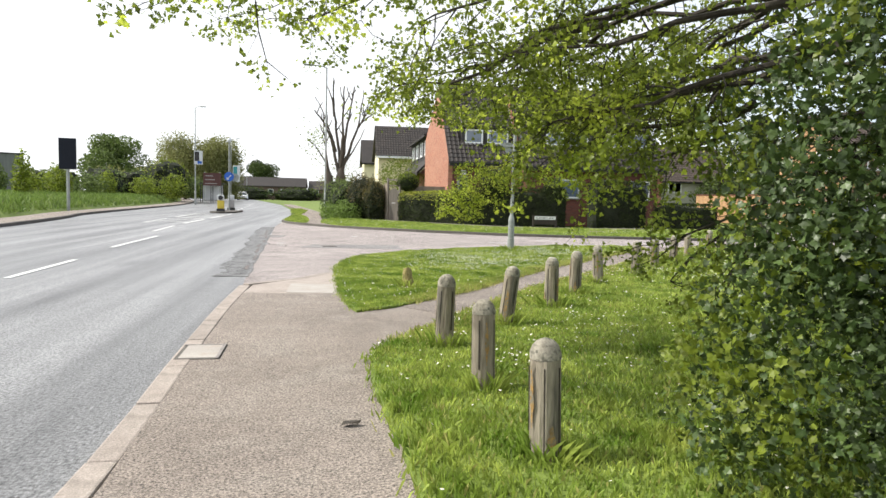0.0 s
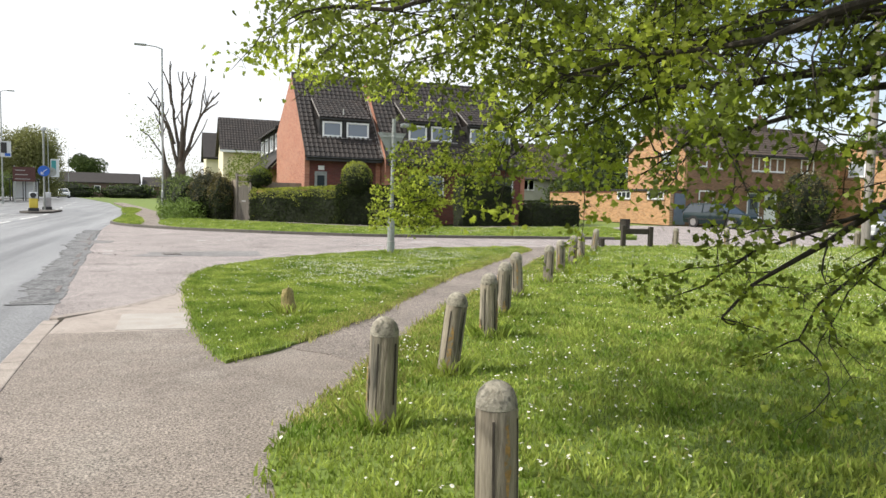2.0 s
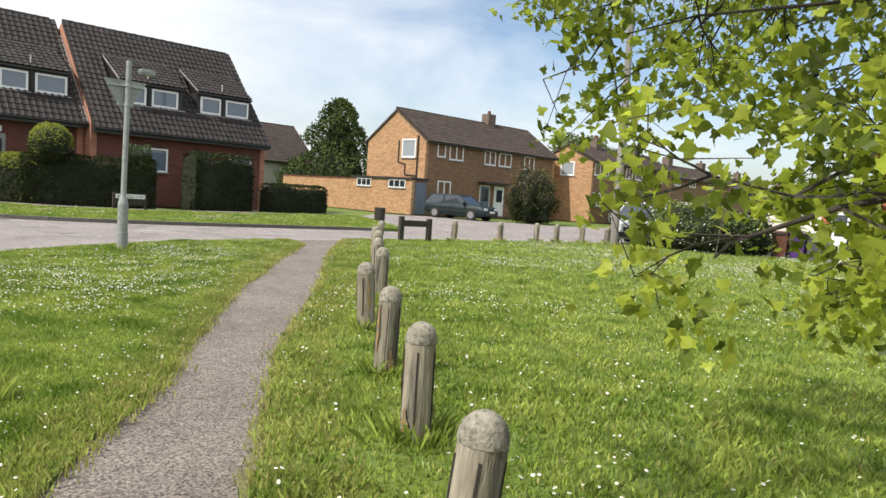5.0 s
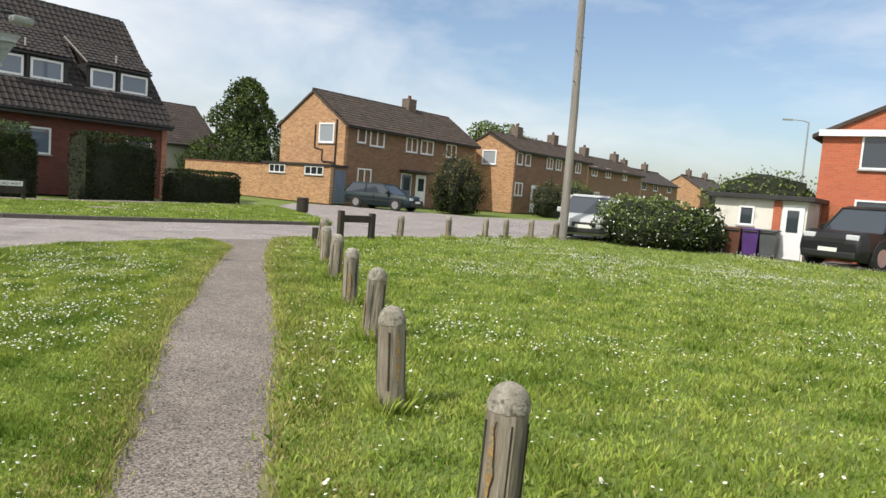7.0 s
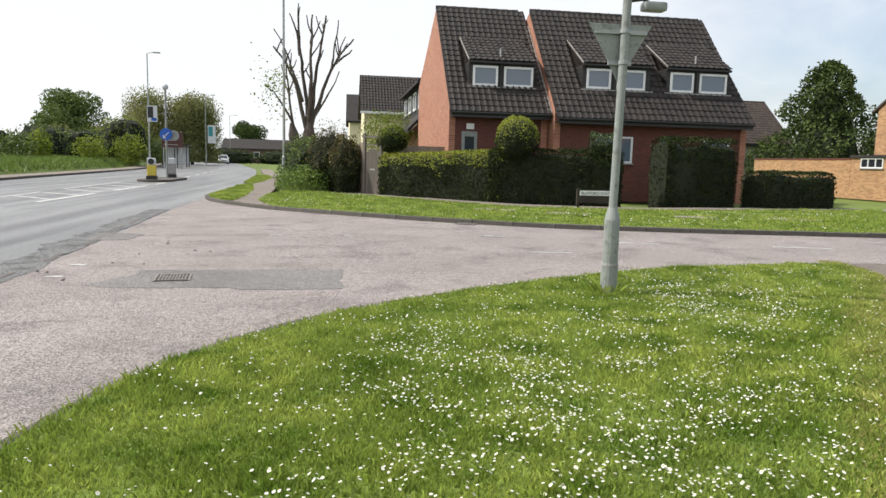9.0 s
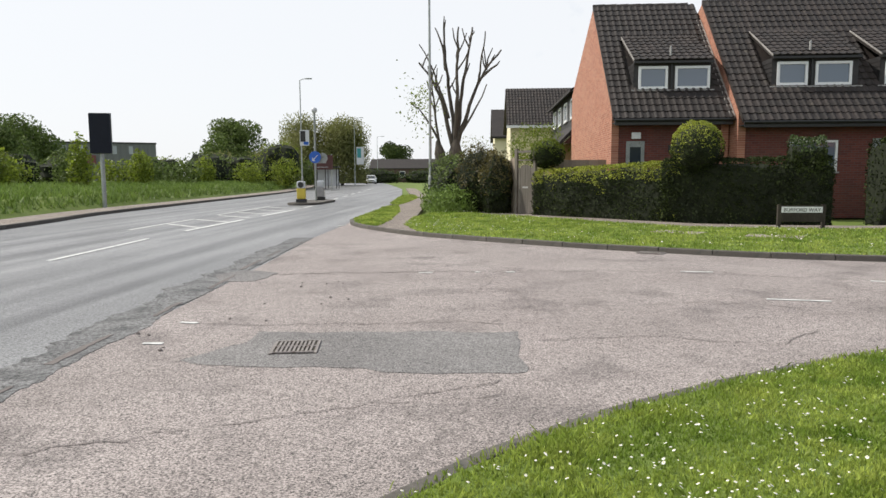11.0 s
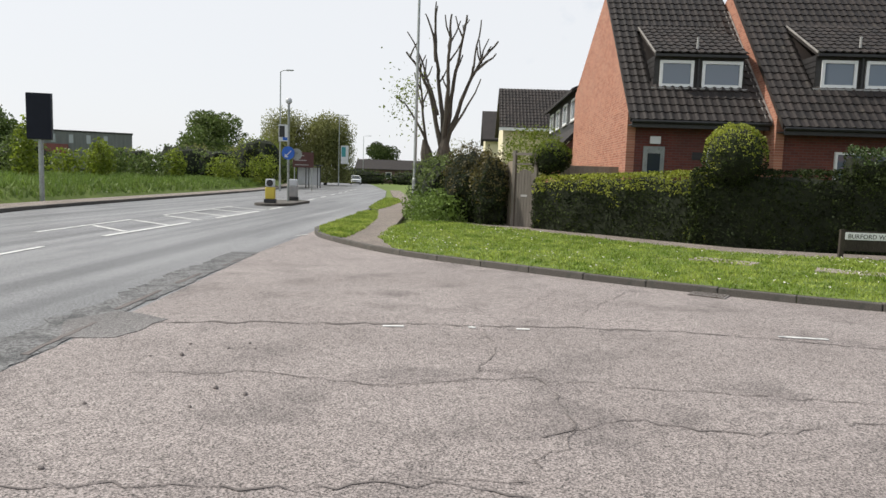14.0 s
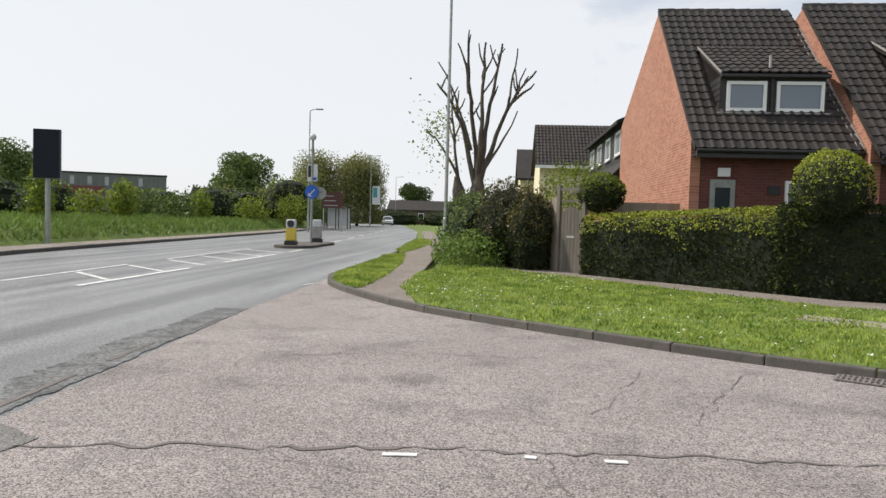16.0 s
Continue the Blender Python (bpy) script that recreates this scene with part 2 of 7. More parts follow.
# shade is put into the x-wall bricks' colours, sunlight into the y-wall bricks'
M_brick_x = brick_material("shaded_red_brick_along_x", (0.17, 0.046, 0.034), (0.115, 0.031, 0.026), (0.12, 0.08, 0.068), "x", stain=(0.08, 0.045, 0.035))
M_brick_y = brick_material("sunlit_orange_brick_along_y", (0.43, 0.185, 0.118), (0.27, 0.098, 0.062), (0.42, 0.27, 0.20), "y", stain=(0.43, 0.235, 0.165))
M_buff_x = brick_material("shaded_buff_brick_along_x", (0.27, 0.145, 0.082), (0.155, 0.080, 0.045), (0.22, 0.17, 0.12), "x", stain=(0.17, 0.105, 0.065))
M_buff_y = brick_material("sunlit_buff_brick_along_y", (0.52, 0.29, 0.14), (0.28, 0.135, 0.06), (0.45, 0.35, 0.24), "y", stain=(0.28, 0.175, 0.1))
M_red_y = brick_material("bright_red_brick", (0.52, 0.13, 0.055), (0.43, 0.10, 0.045), (0.36, 0.2, 0.14), "y", stain=(0.36, 0.12, 0.07))
M_tile = material("brown_roof_tiles", (0.011, 0.0082, 0.0072), (0.026, 0.0185, 0.0158), 1.5, 30, 0.7, 0.4, vary=0.34, dirt=(0.055, 0.046, 0.034), dirt_at=(0.60, 0.8))
M_tileB = material("grey_brown_roof_tiles", (0.034, 0.024, 0.019), (0.066, 0.047, 0.037), 1.5, 30, 0.8, 0.4, vary=0.2, dirt=(0.09, 0.07, 0.055))
M_upvc = material("white_upvc", (0.74, 0.75, 0.76), (0.8, 0.81, 0.82), 3, 60, 0.4, 0)
# sky reflection is painted into this glass as a paler base colour
M_panemid = glass_material("sky_sheen_tinted_glass", (0.12, 0.155, 0.205))
M_curtain = glass_material("curtained_window_glass", (0.30, 0.33, 0.36))
M_pane = glass_material("window_glass", (0.035, 0.045, 0.055))
M_dark = material("dark_timber_cladding", (0.016, 0.015, 0.016), (0.035, 0.032, 0.032), 2, 40, 0.6, 0.3, stretch=(1, 1, 6))
M_lead = material("lead_flashing", (0.26, 0.26, 0.26), (0.40, 0.39, 0.38), 3, 50, 0.6, 0.2)
M_cream = material("cream_render", (0.66, 0.60, 0.42), (0.74, 0.68, 0.5), 1, 60, 0.9, 0.3)
M_steel = material("galvanised_steel", (0.30, 0.32, 0.32), (0.42, 0.44, 0.43), 4, 60, 0.5, 0.1, metal=0.6, dirt=(0.25, 0.25, 0.22))
M_greypaint = material("grey_painted_steel", (0.21, 0.23, 0.22), (0.31, 0.33, 0.315), 4, 60, 0.5, 0.15, dirt=(0.14, 0.15, 0.125))
M_black = material("black_paint", (0.012, 0.012, 0.013), (0.025, 0.025, 0.026), 4, 60, 0.45, 0.1)
M_bark = material("grey_bark", (0.05, 0.042, 0.034), (0.12, 0.102, 0.083), 5, 45, 0.95, 1.0, stretch=(1, 1, 0.25), depth=0.02)
M_barkd = material("dark_twig_bark", (0.022, 0.018, 0.014), (0.055, 0.046, 0.035), 5, 45, 0.95, 0.8, stretch=(1, 1, 0.3))
M_bollard = material("weathered_bollard_timber", (0.145, 0.122, 0.09), (0.36, 0.318, 0.245), 3.5, 55, 0.9, 1.0, stretch=(1, 1, 0.12), dirt=(0.06, 0.058, 0.046), dirt_at=(0.55, 0.68), vary=0.15)
M_lichen = material("lichen_cap", (0.18, 0.162, 0.125), (0.38, 0.355, 0.29), 14, 70, 0.95, 0.9, dirt=(0.11, 0.104, 0.082), dirt_at=(0.50, 0.68))
M_orange = material("orange_lichen", (0.17, 0.115, 0.05), (0.40, 0.24, 0.075), 14, 60, 0.95, 0.8, dirt=(0.2, 0.18, 0.13), dirt_at=(0.42, 0.58))
M_wood = material("silvered_fence_timber", (0.19, 0.155, 0.12), (0.32, 0.27, 0.21), 2, 40, 0.9, 0.6, stretch=(5, 5, 0.5), vary=0.12)
M_gate = material("grey_gate_timber", (0.10, 0.088, 0.074), (0.18, 0.16, 0.14), 2, 40, 0.9, 0.6, stretch=(5, 5, 0.5), vary=0.12)
M_russet = material("russet_green_leaves", (0.05, 0.045, 0.014), (0.15, 0.125, 0.035), 1.3, 6, 0.5, 0, vary=0.45, sub=0.25)
M_flash = material("pale_mortar_flashing", (0.20, 0.185, 0.175), (0.34, 0.32, 0.30), 2.5, 40, 0.85, 0.3, dirt=(0.2, 0.185, 0.17))
M_leaf = material("spring_leaves", (0.098, 0.140, 0.016), (0.245, 0.30, 0.040), 1.2, 8, 0.45, 0, vary=0.4, sub=0.55, spec=0.4)
M_ivy = material("ivy_leaves", (0.026, 0.050, 0.014), (0.085, 0.130, 0.032), 1.5, 9, 0.45, 0, vary=0.45, sub=0.2)
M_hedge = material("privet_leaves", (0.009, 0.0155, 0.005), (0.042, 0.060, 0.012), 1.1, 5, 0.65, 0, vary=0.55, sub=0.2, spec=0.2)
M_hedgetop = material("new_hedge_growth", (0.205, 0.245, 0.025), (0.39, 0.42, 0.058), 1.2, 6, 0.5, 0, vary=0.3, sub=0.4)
# near-black fill: shade between the leaves is put into this colour
M_core = material("foliage_shade_core", (0.008, 0.011, 0.005), (0.02, 0.026, 0.01), 4, 20, 1, 0.6)
M_far = material("far_leaves", (0.062, 0.100, 0.020), (0.15, 0.20, 0.046), 0.25, 2.5, 0.7, 0, vary=0.35, sub=0.2)
M_conifer = material("conifer_leaves", (0.030, 0.052, 0.016), (0.105, 0.140, 0.038), 0.8, 5, 0.75, 0, vary=0.4, sub=0.15, spec=0.2)
M_weed = material("tall_weeds", (0.11, 0.18, 0.03), (0.2, 0.28, 0.06), 0.7, 6, 0.6, 0, vary=0.3, sub=0.3)


# ---- mesh helpers ----
def mesh_ob(name, bm, mat, smooth=False):
    me = bpy.data.meshes.new(name)
    bmesh.ops.recalc_face_normals(bm, faces=bm.faces)
    bm.to_mesh(me)
    bm.free()
    if smooth:
        for p in me.polygons:
            p.use_smooth = True
    for mm in (mat if isinstance(mat, (list, tuple)) else [mat]):
        me.materials.append(mm)
    return new(name, me)


def part(name, bm, mat, parent, label="", smooth=False):
    ob = mesh_ob(name, bm, mat, smooth)
    ob.parent = parent
    return tagged(ob, label)


def thing(name, at, label, category, group="", kind="", rz=0):
    ob = new(name)
    ob.matrix_world = pose(*at, 0, 0, rz)
    return tagged(ob, label, category, group, kind)


def box(bm, x0, x1, y0, y1, z0, z1, bevel=0.0, m=None):
    r = bmesh.ops.create_cube(bm, size=1, matrix=Matrix.LocRotScale(((x0 + x1) / 2, (y0 + y1) / 2, (z0 + z1) / 2), None, (x1 - x0, y1 - y0, z1 - z0)))
    if bevel:
        es = list({e for v in r["verts"] for e in v.link_edges})
        r2 = bmesh.ops.bevel(bm, geom=es, offset=bevel, segments=2, affect='EDGES', profile=0.6)
        vs = list({v for f in r2["faces"] for v in f.verts})
        if m is not None:
            bmesh.ops.transform(bm, matrix=m, verts=vs)
    elif m is not None:
        bmesh.ops.transform(bm, matrix=m, verts=r["verts"])
    return bm


def B(*args, **kw):
    return box(bmesh.new(), *args, **kw)


def poly(bm, pts):
    return bm.faces.new([bm.verts.new(p) for p in pts])


def prism(bm, pts, depth):
    """A flat polygon given as 3D points, pushed along the vector depth."""
    d = Vector(depth)
    a = [bm.verts.new(p) for p in pts]
    b = [bm.verts.new(Vector(p) + d) for p in pts]
    bm.faces.new(a)
    bm.faces.new(b[::-1])
    k = len(pts)
    for i in range(k):
        bm.faces.new((a[i], b[i], b[(i + 1) % k], a[(i + 1) % k]))
    return bm


def tube(bm, pts, radii, seg=8, caps=True):
    """A round bar through the points with a radius at each."""
    pts = [Vector(p) for p in pts]
    if not isinstance(radii, (list, tuple)):
        radii = [radii] * len(pts)
    rings = []
    side = None
    for i, p in enumerate(pts):
        d = (pts[min(i + 1, len(pts) - 1)] - pts[max(i - 1, 0)])
        d = d.normalized() if d.length > 1e-9 else Vector((0, 0, 1))
        if side is None:
            side = d.orthogonal().normalized()
        side = (side - d * side.dot(d))
        side = side.normalized() if side.length > 1e-6 else d.orthogonal().normalized()
        up = d.cross(side)
        rings.append([bm.verts.new(p + (side * math.cos(2 * math.pi * k / seg) + up * math.sin(2 * math.pi * k / seg)) * radii[i]) for k in range(seg)])
    for a, b in zip(rings, rings[1:]):
        for k in range(seg):
            bm.faces.new((a[k], a[(k + 1) % seg], b[(k + 1) % seg], b[k]))
    if caps:
        bm.faces.new(rings[0][::-1])
        bm.faces.new(rings[-1])
    return bm


def spline(pts, step=0.3, closed=False):
    """Catmull-Rom through 2D or 3D points, resampled about every step metres."""
    pts = [Vector(p) for p in pts]
    out = []
    k = len(pts)
    for i in range(k if closed else k - 1):
        p0, p1, p2, p3 = (pts[(i - 1) % k] if closed or i else pts[i]), pts[i], pts[(i + 1) % k], (pts[(i + 2) % k] if closed or i + 2 < k else pts[min(i + 1, k - 1)])
        m = max(1, int((p2 - p1).length / step))
        for j in range(m):
            t = j / m
            out.append(0.5 * (2 * p1 + (p2 - p0) * t + (2 * p0 - 5 * p1 + 4 * p2 - p3) * t * t + (3 * p1 - p0 - 3 * p2 + p3) * t ** 3))
    if not closed:
        out.append(pts[-1])
    return out


def slab(name, pts, z0, z1, mat, label, category="", jag=0.0):
    """A flat sheet of ground with the outline pts, its top at z1 and its sides down to z0."""
    bm = bmesh.new()
    if jag:
        fine = []
        for i, p in enumerate(pts):
            n2 = pts[(i + 1) % len(pts)]
            m = max(1, int(math.hypot(n2[0] - p[0], n2[1] - p[1]) / 0.12))
            fine += [(p[0] + (n2[0] - p[0]) * k / m, p[1] + (n2[1] - p[1]) * k / m) for k in range(min(m, 60))]
        pts = fine
    q = []
    for p in pts:
        v = Vector((p[0], p[1], 0))
        q.append(Vector((p[0] + jag * (noise.noise(v * 2.1) + .6 * noise.noise(v * 5.3)), p[1] + jag * (noise.noise(v * 2.1 + Vector((7, 3, 0))) + .6 * noise.noise(v * 5.3 + Vector((1, 8, 0)))), z0)))
    prism(bm, q, (0, 0, z1 - z0))
    bmesh.ops.triangulate(bm, faces=[f for f in bm.faces if len(f.verts) > 4])
    return tagged(mesh_ob(name, bm, mat), label, category, kind="structure")


def inside(x, y, pts):
    c, j = False, len(pts) - 1
    for i in range(len(pts)):
        xi, yi, xj, yj = pts[i][0], pts[i][1], pts[j][0], pts[j][1]
        if (yi > y) != (yj > y) and x < (xj - xi) * (y - yi) / (yj - yi) + xi:
            c = not c
        j = i
    return c


def raw(name, verts, faces, mat, parent=None, mats=None):
    me = bpy.data.meshes.new(name)
    me.from_pydata(verts, [], faces)
    for mm in (mat if isinstance(mat, (list, tuple)) else [mat]):
        me.materials.append(mm)
    if mats is not None:
        me.polygons.foreach_set("material_index", mats)
    me.update()
    ob = new(name, me)
    if parent:
        ob.parent = parent
    return ob


def leaf_cloud(name, spots, size, mat, parent, seed=1, lobes=0, facing=0.0, mats=None):
    """Many small leaves, one at each spot (x, y, z); each a folded leaf shape turned at random."""
    rnd = np.random.RandomState(seed)
    p = np.array(spots, dtype=float)
    k = len(p)
    if lobes:
        ang = np.array([-90, -40, -15, 10, 40, 62, 90, 118, 140, 170, 195, 220]) * math.pi / 180
        rad = np.array([.22, .60, .46, .90, .58, .74, 1.05, .74, .58, .90, .46, .60])
        shape = np.stack([rad * np.cos(ang) * .55, rad * np.sin(ang) * .55, np.abs(np.cos(ang)) * rad * -.13 - rad * .03 * np.abs(np.sin(ang))], 1)
    else:
        shape = np.array([[0, -.5, 0], [.27, -.1, -.08], [.2, .25, -.06], [0, .55, .02], [-.2, .25, -.06], [-.27, -.1, -.08]])
    q = rnd.normal(size=(k, 4))
    q[:, 0] += facing
    q /= np.linalg.norm(q, axis=1)[:, None]
    w, x, y, z = q.T
    R = np.stack([1 - 2 * (y * y + z * z), 2 * (x * y - z * w), 2 * (x * z + y * w), 2 * (x * y + z * w), 1 - 2 * (x * x + z * z), 2 * (y * z - x * w), 2 * (x * z - y * w), 2 * (y * z + x * w), 1 - 2 * (x * x + y * y)], 1).reshape(k, 3, 3)
    s = size * rnd.uniform(.6, 1.25, k)
    v = np.einsum('kij,nj->kni', R, shape) * s[:, None, None] + p[:, None, :]
    ns = len(shape)
    faces = np.arange(k * ns).reshape(k, ns).tolist()
    ob = raw(name, v.reshape(-1, 3).tolist(), faces, mat, parent, mats)
    return ob


# ---- the ground ----
WEST = [(-8.2, -14), (-8.7, 12), (-9.4, 26.5), (-10.4, 34.6), (-11.4, 39.8), (-12.0, 47), (-13.0, 62), (-14.4, 78), (-18, 100), (-27, 140), (-35, 180)]
bm = bmesh.new()
gx = [-900, -400, -200, -120, -80, -60, -45, -36, -30, -26, -22, -20, -18.5, -17, -16, -15, -14.2, -13.8, -13.4, 0, 40, 80, 120, 200, 400, 900]
gy = [-900, -300, -120, -60, -30, -14] + list(range(-8, 180, 6)) + [200, 240, 300, 450, 900]


def road_x(y):
    """Where the main road's west edge runs, from the edge at y = 47; it bends to the left as it goes north."""
    line = [(-900, 4.5)] + [(wy, wx + 12.0) for wx, wy in WEST] + [(900, -170.0)]
    for (y0, x0), (y1, x1) in zip(line, line[1:]):
        if y0 <= y <= y1:
            return x0 + (x1 - x0) * (y - y0) / (y1 - y0)
    return 0.0


def bank(x, y):
    """Height of the open ground: a grass bank west of the road."""
    d = (-13.9 + road_x(y)) - x
    return -0.06 + (0.60 * min(1.0, d / 1.2) + 0.27 * min(1.0, max(0.0, d - 1.2) / 5.0) + 0.09 if d > 0 else 0)


rows_g = [[bm.verts.new((x + road_x(y), y, bank(x + road_x(y), y))) for x in gx] for y in gy]
for j in range(len(gy) - 1):
    for i in range(len(gx) - 1):
        bm.faces.new((rows_g[j][i], rows_g[j][i + 1], rows_g[j + 1][i + 1], rows_g[j + 1][i]))
ground = tagged(mesh_ob("ground", bm, M_soil), "wide green grassy ground reaching the horizon", "ground", kind="structure")

EAST = [(0.75, -14), (0.70, 0), (0.66, 4.9), (0.56, 7.2), (0.47, 9.5), (0.44, 11.9)]
EAST_N = [(-0.95, 35.2), (-1.0, 40), (-1.25, 47), (-2.4, 62), (-5.6, 90), (-14, 140), (-22, 180)]
slab("road", EAST + [(0.1, 16), (-0.35, 24), (-0.8, 30)] + EAST_N + WEST[::-1], -0.05, 0.0, M_road, "worn grey asphalt main road with faded markings", "road")
# the side road's mouth, in pinkish old asphalt
TRI_ROAD = [(1.20, 12.7), (1.60, 13.5), (1.76, 14.3), (1.82, 15.3), (2.0, 16.0), (2.4, 16.85), (2.8, 17.40), (3.5, 18.12), (4.8, 19.06), (6.5, 20.0), (8.0, 20.52), (10.0, 20.85)]
FAR_KERB = [(-0.95, 35.2), (-0.55, 33.7), (0.2, 32.3), (1.3, 30.75), (2.4, 29.7), (3.8, 28.6), (5.2, 27.6), (6.4, 26.9), (8.2, 26.05), (11.3, 25.35), (15.1, 24.8), (17.0, 24.4)]
tri_road, far_kerb = spline(TRI_ROAD, 0.3), spline(FAR_KERB, 0.3)
slab("side_road", [(0.44, 11.9)] + [p[:] for p in tri_road] + [(13, 21.1), (15.6, 20.9), (22, 20.0), (26, 19.4), (26, 22), (60, 14), (60, 22), (44, 28), (33, 30.5), (32, 37), (27, 38), (22, 33.5), (20, 29.6), (18.2, 26.0)] + [p[:] for p in far_kerb[::-1]] + [(-0.8, 30), (-0.35, 24), (0.1, 16)], -0.05, 0.004, M_pink, "pinkish worn asphalt side road with cracks", "road")
slab("drive", [(24.6, 19.9), (24.4, 8), (40, 4), (44, 17), (26, 22)], -0.05, 0.008, M_patch, "grey asphalt parking area beside the garage", "road")
# near footway with the worn path that leaves it
PATH_L = [(2.03, 9.42), (2.45, 9.8), (2.9, 10.15), (3.25, 10.6), (3.75, 11.2), (4.3, 12.05), (4.93, 12.98), (5.5, 13.8), (6.25, 14.85), (6.9, 15.6), (8.05, 17.1), (9.75, 19.1), (10.3, 19.85), (10.6, 20.9)]
PATH_R = [(2.22, -14), (2.2, 0), (2.17, 4.74), (2.10, 5.8), (2.08, 7.26), (2.40, 7.98), (2.72, 8.55), (3.10, 9.2), (3.50, 9.82), (3.96, 10.55), (4.62, 11.55), (5.3, 12.4), (5.98, 13.2), (6.72, 14.1), (7.95, 15.75), (9.45, 17.75), (10.4, 18.95), (11.25, 19.95), (12.0, 20.75), (12.4, 21.0)]
PATH_L = [(x - .07, y + .05) if y > 10 else (x, y) for x, y in PATH_L]
PATH_R = [(x + .05, y - .04) if y > 8 else (x, y) for x, y in PATH_R]
path_l, path_r = spline(PATH_L, 0.25), spline(PATH_R, 0.25)
slab("footway", [(0.85, -14), (0.83, 0), (0.80, 4.9), (0.69, 7.2), (0.60, 9.5), (0.57, 11.0), (1.95, 10.9), (2.3, 8.6), (2.35, 0), (2.4, -14)], -0.05, 0.030, M_foot, "brown gritty asphalt footway", "pavement")
slab("footway_end", [(0.57, 11.004), (0.60, 11.8), (1.20, 12.62), (1.62, 13.4), (1.9, 14.3), (1.98, 10.904)], -0.05, 0.026, M_kerbnear, "pinkish worn concrete footway end at the dropped kerb", "pavement")
slab("footway_slab", [(1.12, 11.03), (1.76, 10.96), (1.75, 11.88), (1.12, 11.96)], 0.0, 0.031, M_palefoot, "pale concrete tactile slab", "pavement")
slab("footway_corner", [(1.7, 10.9), (1.7, 7.2), (2.2, 7.2), (2.6, 8.2), (3.05, 8.9), (3.3, 9.6), (2.9, 9.9), (2.5, 10.3), (1.9, 10.92)], -0.05, 0.027, M_foot, "brown gritty asphalt where the path leaves the footway", "pavement")
slab("worn_path", [(2.45, 10.2), (2.62, 9.75), (2.85, 9.5), (2.95, 9.2), (3.15, 9.0)] + [(p.x + 0.1, p.y - 0.1) for p in path_r if p.y > 9.3] + [(11.5, 20.95), (10.3, 20.92)] + [(p.x - 0.1, p.y + 0.1) for p in path_l[::-1] if p.y > 10.1], -0.05, 0.033, M_path, "narrow worn asphalt path across the grass", "path")
TRI = [(p.x, p.y) for p in spline([(2.03, 9.42), (1.88, 10.3), (1.82, 11.4), (1.78, 12.6), (1.78, 14.2)], 0.25)] + [(p.x + 0.07, p.y - 0.09) for p in tri_road[6:]] + [(10.3, 20.8)] + [(p.x, p.y) for p in path_l[::-1]][1:-1]
GREEN = [(p.x, p.y) for p in path_r] + [(13.2, 21.0), (15.6, 20.8), (22, 19.9), (24.5, 19.6), (24.35, 8), (24.3, -14)]
slab("grass_triangle", TRI, -0.05, 0.055, M_soil, "short green lawn triangle dotted with daisies", "grass", jag=0.04)
slab("green", GREEN, -0.05, 0.055, M_soil, "open mown village green with daisies", "grass", jag=0.04)
VERGE = [(p.x + 0.11, p.y + 0.11) for p in far_kerb if p.x > 1.35] + [(18.2, 26.2), (20.0, 29.4), (21.8, 33.2), (17, 32.2), (13, 31.2), (10.4, 31.6), (8.4, 32.2), (6.9, 33.7), (5.5, 35.4), (4.2, 37.0), (2.3, 39.2), (1.5, 39.6), (0.9, 36.5), (1.0, 33)]
slab("verge", VERGE, -0.05, 0.10, M_soil, "long grass verge behind the kerb", "grass", jag=0.03)
slab("house_pavement", [(2.3, 39.25), (4.2, 37.05), (5.5, 35.45), (6.9, 33.75), (8.4, 32.25), (10.4, 31.65), (13, 31.25), (17, 32.25), (21.8, 33.25), (22, 34.4), (17, 33.6), (13, 32.6), (10.7, 32.9), (9, 33.5), (7.7, 34.8), (6.4, 36.3), (5.0, 38.2), (3, 40.4)], -0.05, 0.085, M_foot, "pale brown asphalt pavement behind the verge", "pavement")
slab("north_footway", [(0.2, 32.45), (1.0, 31.2), (1.55, 30.7), (1.1, 33), (0.95, 36.5), (0.7, 42), (0.4, 52), (-0.9, 64), (-4.2, 90), (-5.2, 90), (-2.0, 64), (-0.75, 47), (-0.75, 41), (-0.85, 38.6), (0.05, 36.0), (0.35, 33.6)], -0.05, 0.085, M_path, "narrow asphalt footway beside the main road", "pavement")
NVERGE = [(-0.85, 35.4), (-0.45, 33.8), (0.1, 32.65), (0.28, 32.7), (0.27, 35.4), (0.0, 39.8), (-0.55, 44.2), (-1.0, 43.6), (-0.9, 40.8), (-0.87, 37)]
slab("north_verge", NVERGE, -0.05, 0.10, M_soil, "small grass strip between footway and road", "grass", jag=0.07)
NV2 = [(-1.3, 47.4), (-0.87, 46.0), (-0.67, 47.7), (-0.75, 55.9), (-1.5, 61.5), (-2.25, 61.5), (-1.75, 53)]
slab("north_verge_far", NV2, -0.05, 0.10, M_soil, "farther grass strip between footway and road", "grass", jag=0.06)
slab("west_footway", [(x - 0.15, y) for x, y in WEST] + [(x - 1.7, y) for x, y in WEST[::-1]], -0.05, 0.10, M_foot, "brown asphalt footway across the main road", "pavement")
M_earth = material("bare_dry_edge", (0.13, 0.125, 0.055), (0.21, 0.195, 0.10), 3, 40, 0.95, 0.9, dirt=(0.14, 0.17, 0.04), dirt_at=(0.5, 0.7), speck=0.3)
slab("path_edge", [(p.x - 0.05, p.y + 0.03) for p in path_r if p.y > 7.4] + [(p.x + 0.12, p.y - 0.06) for p in path_r[::-1] if p.y > 7.4], -0.02, 0.0342, M_earth, "bare dry earth edge of the path", "path", jag=0.09)
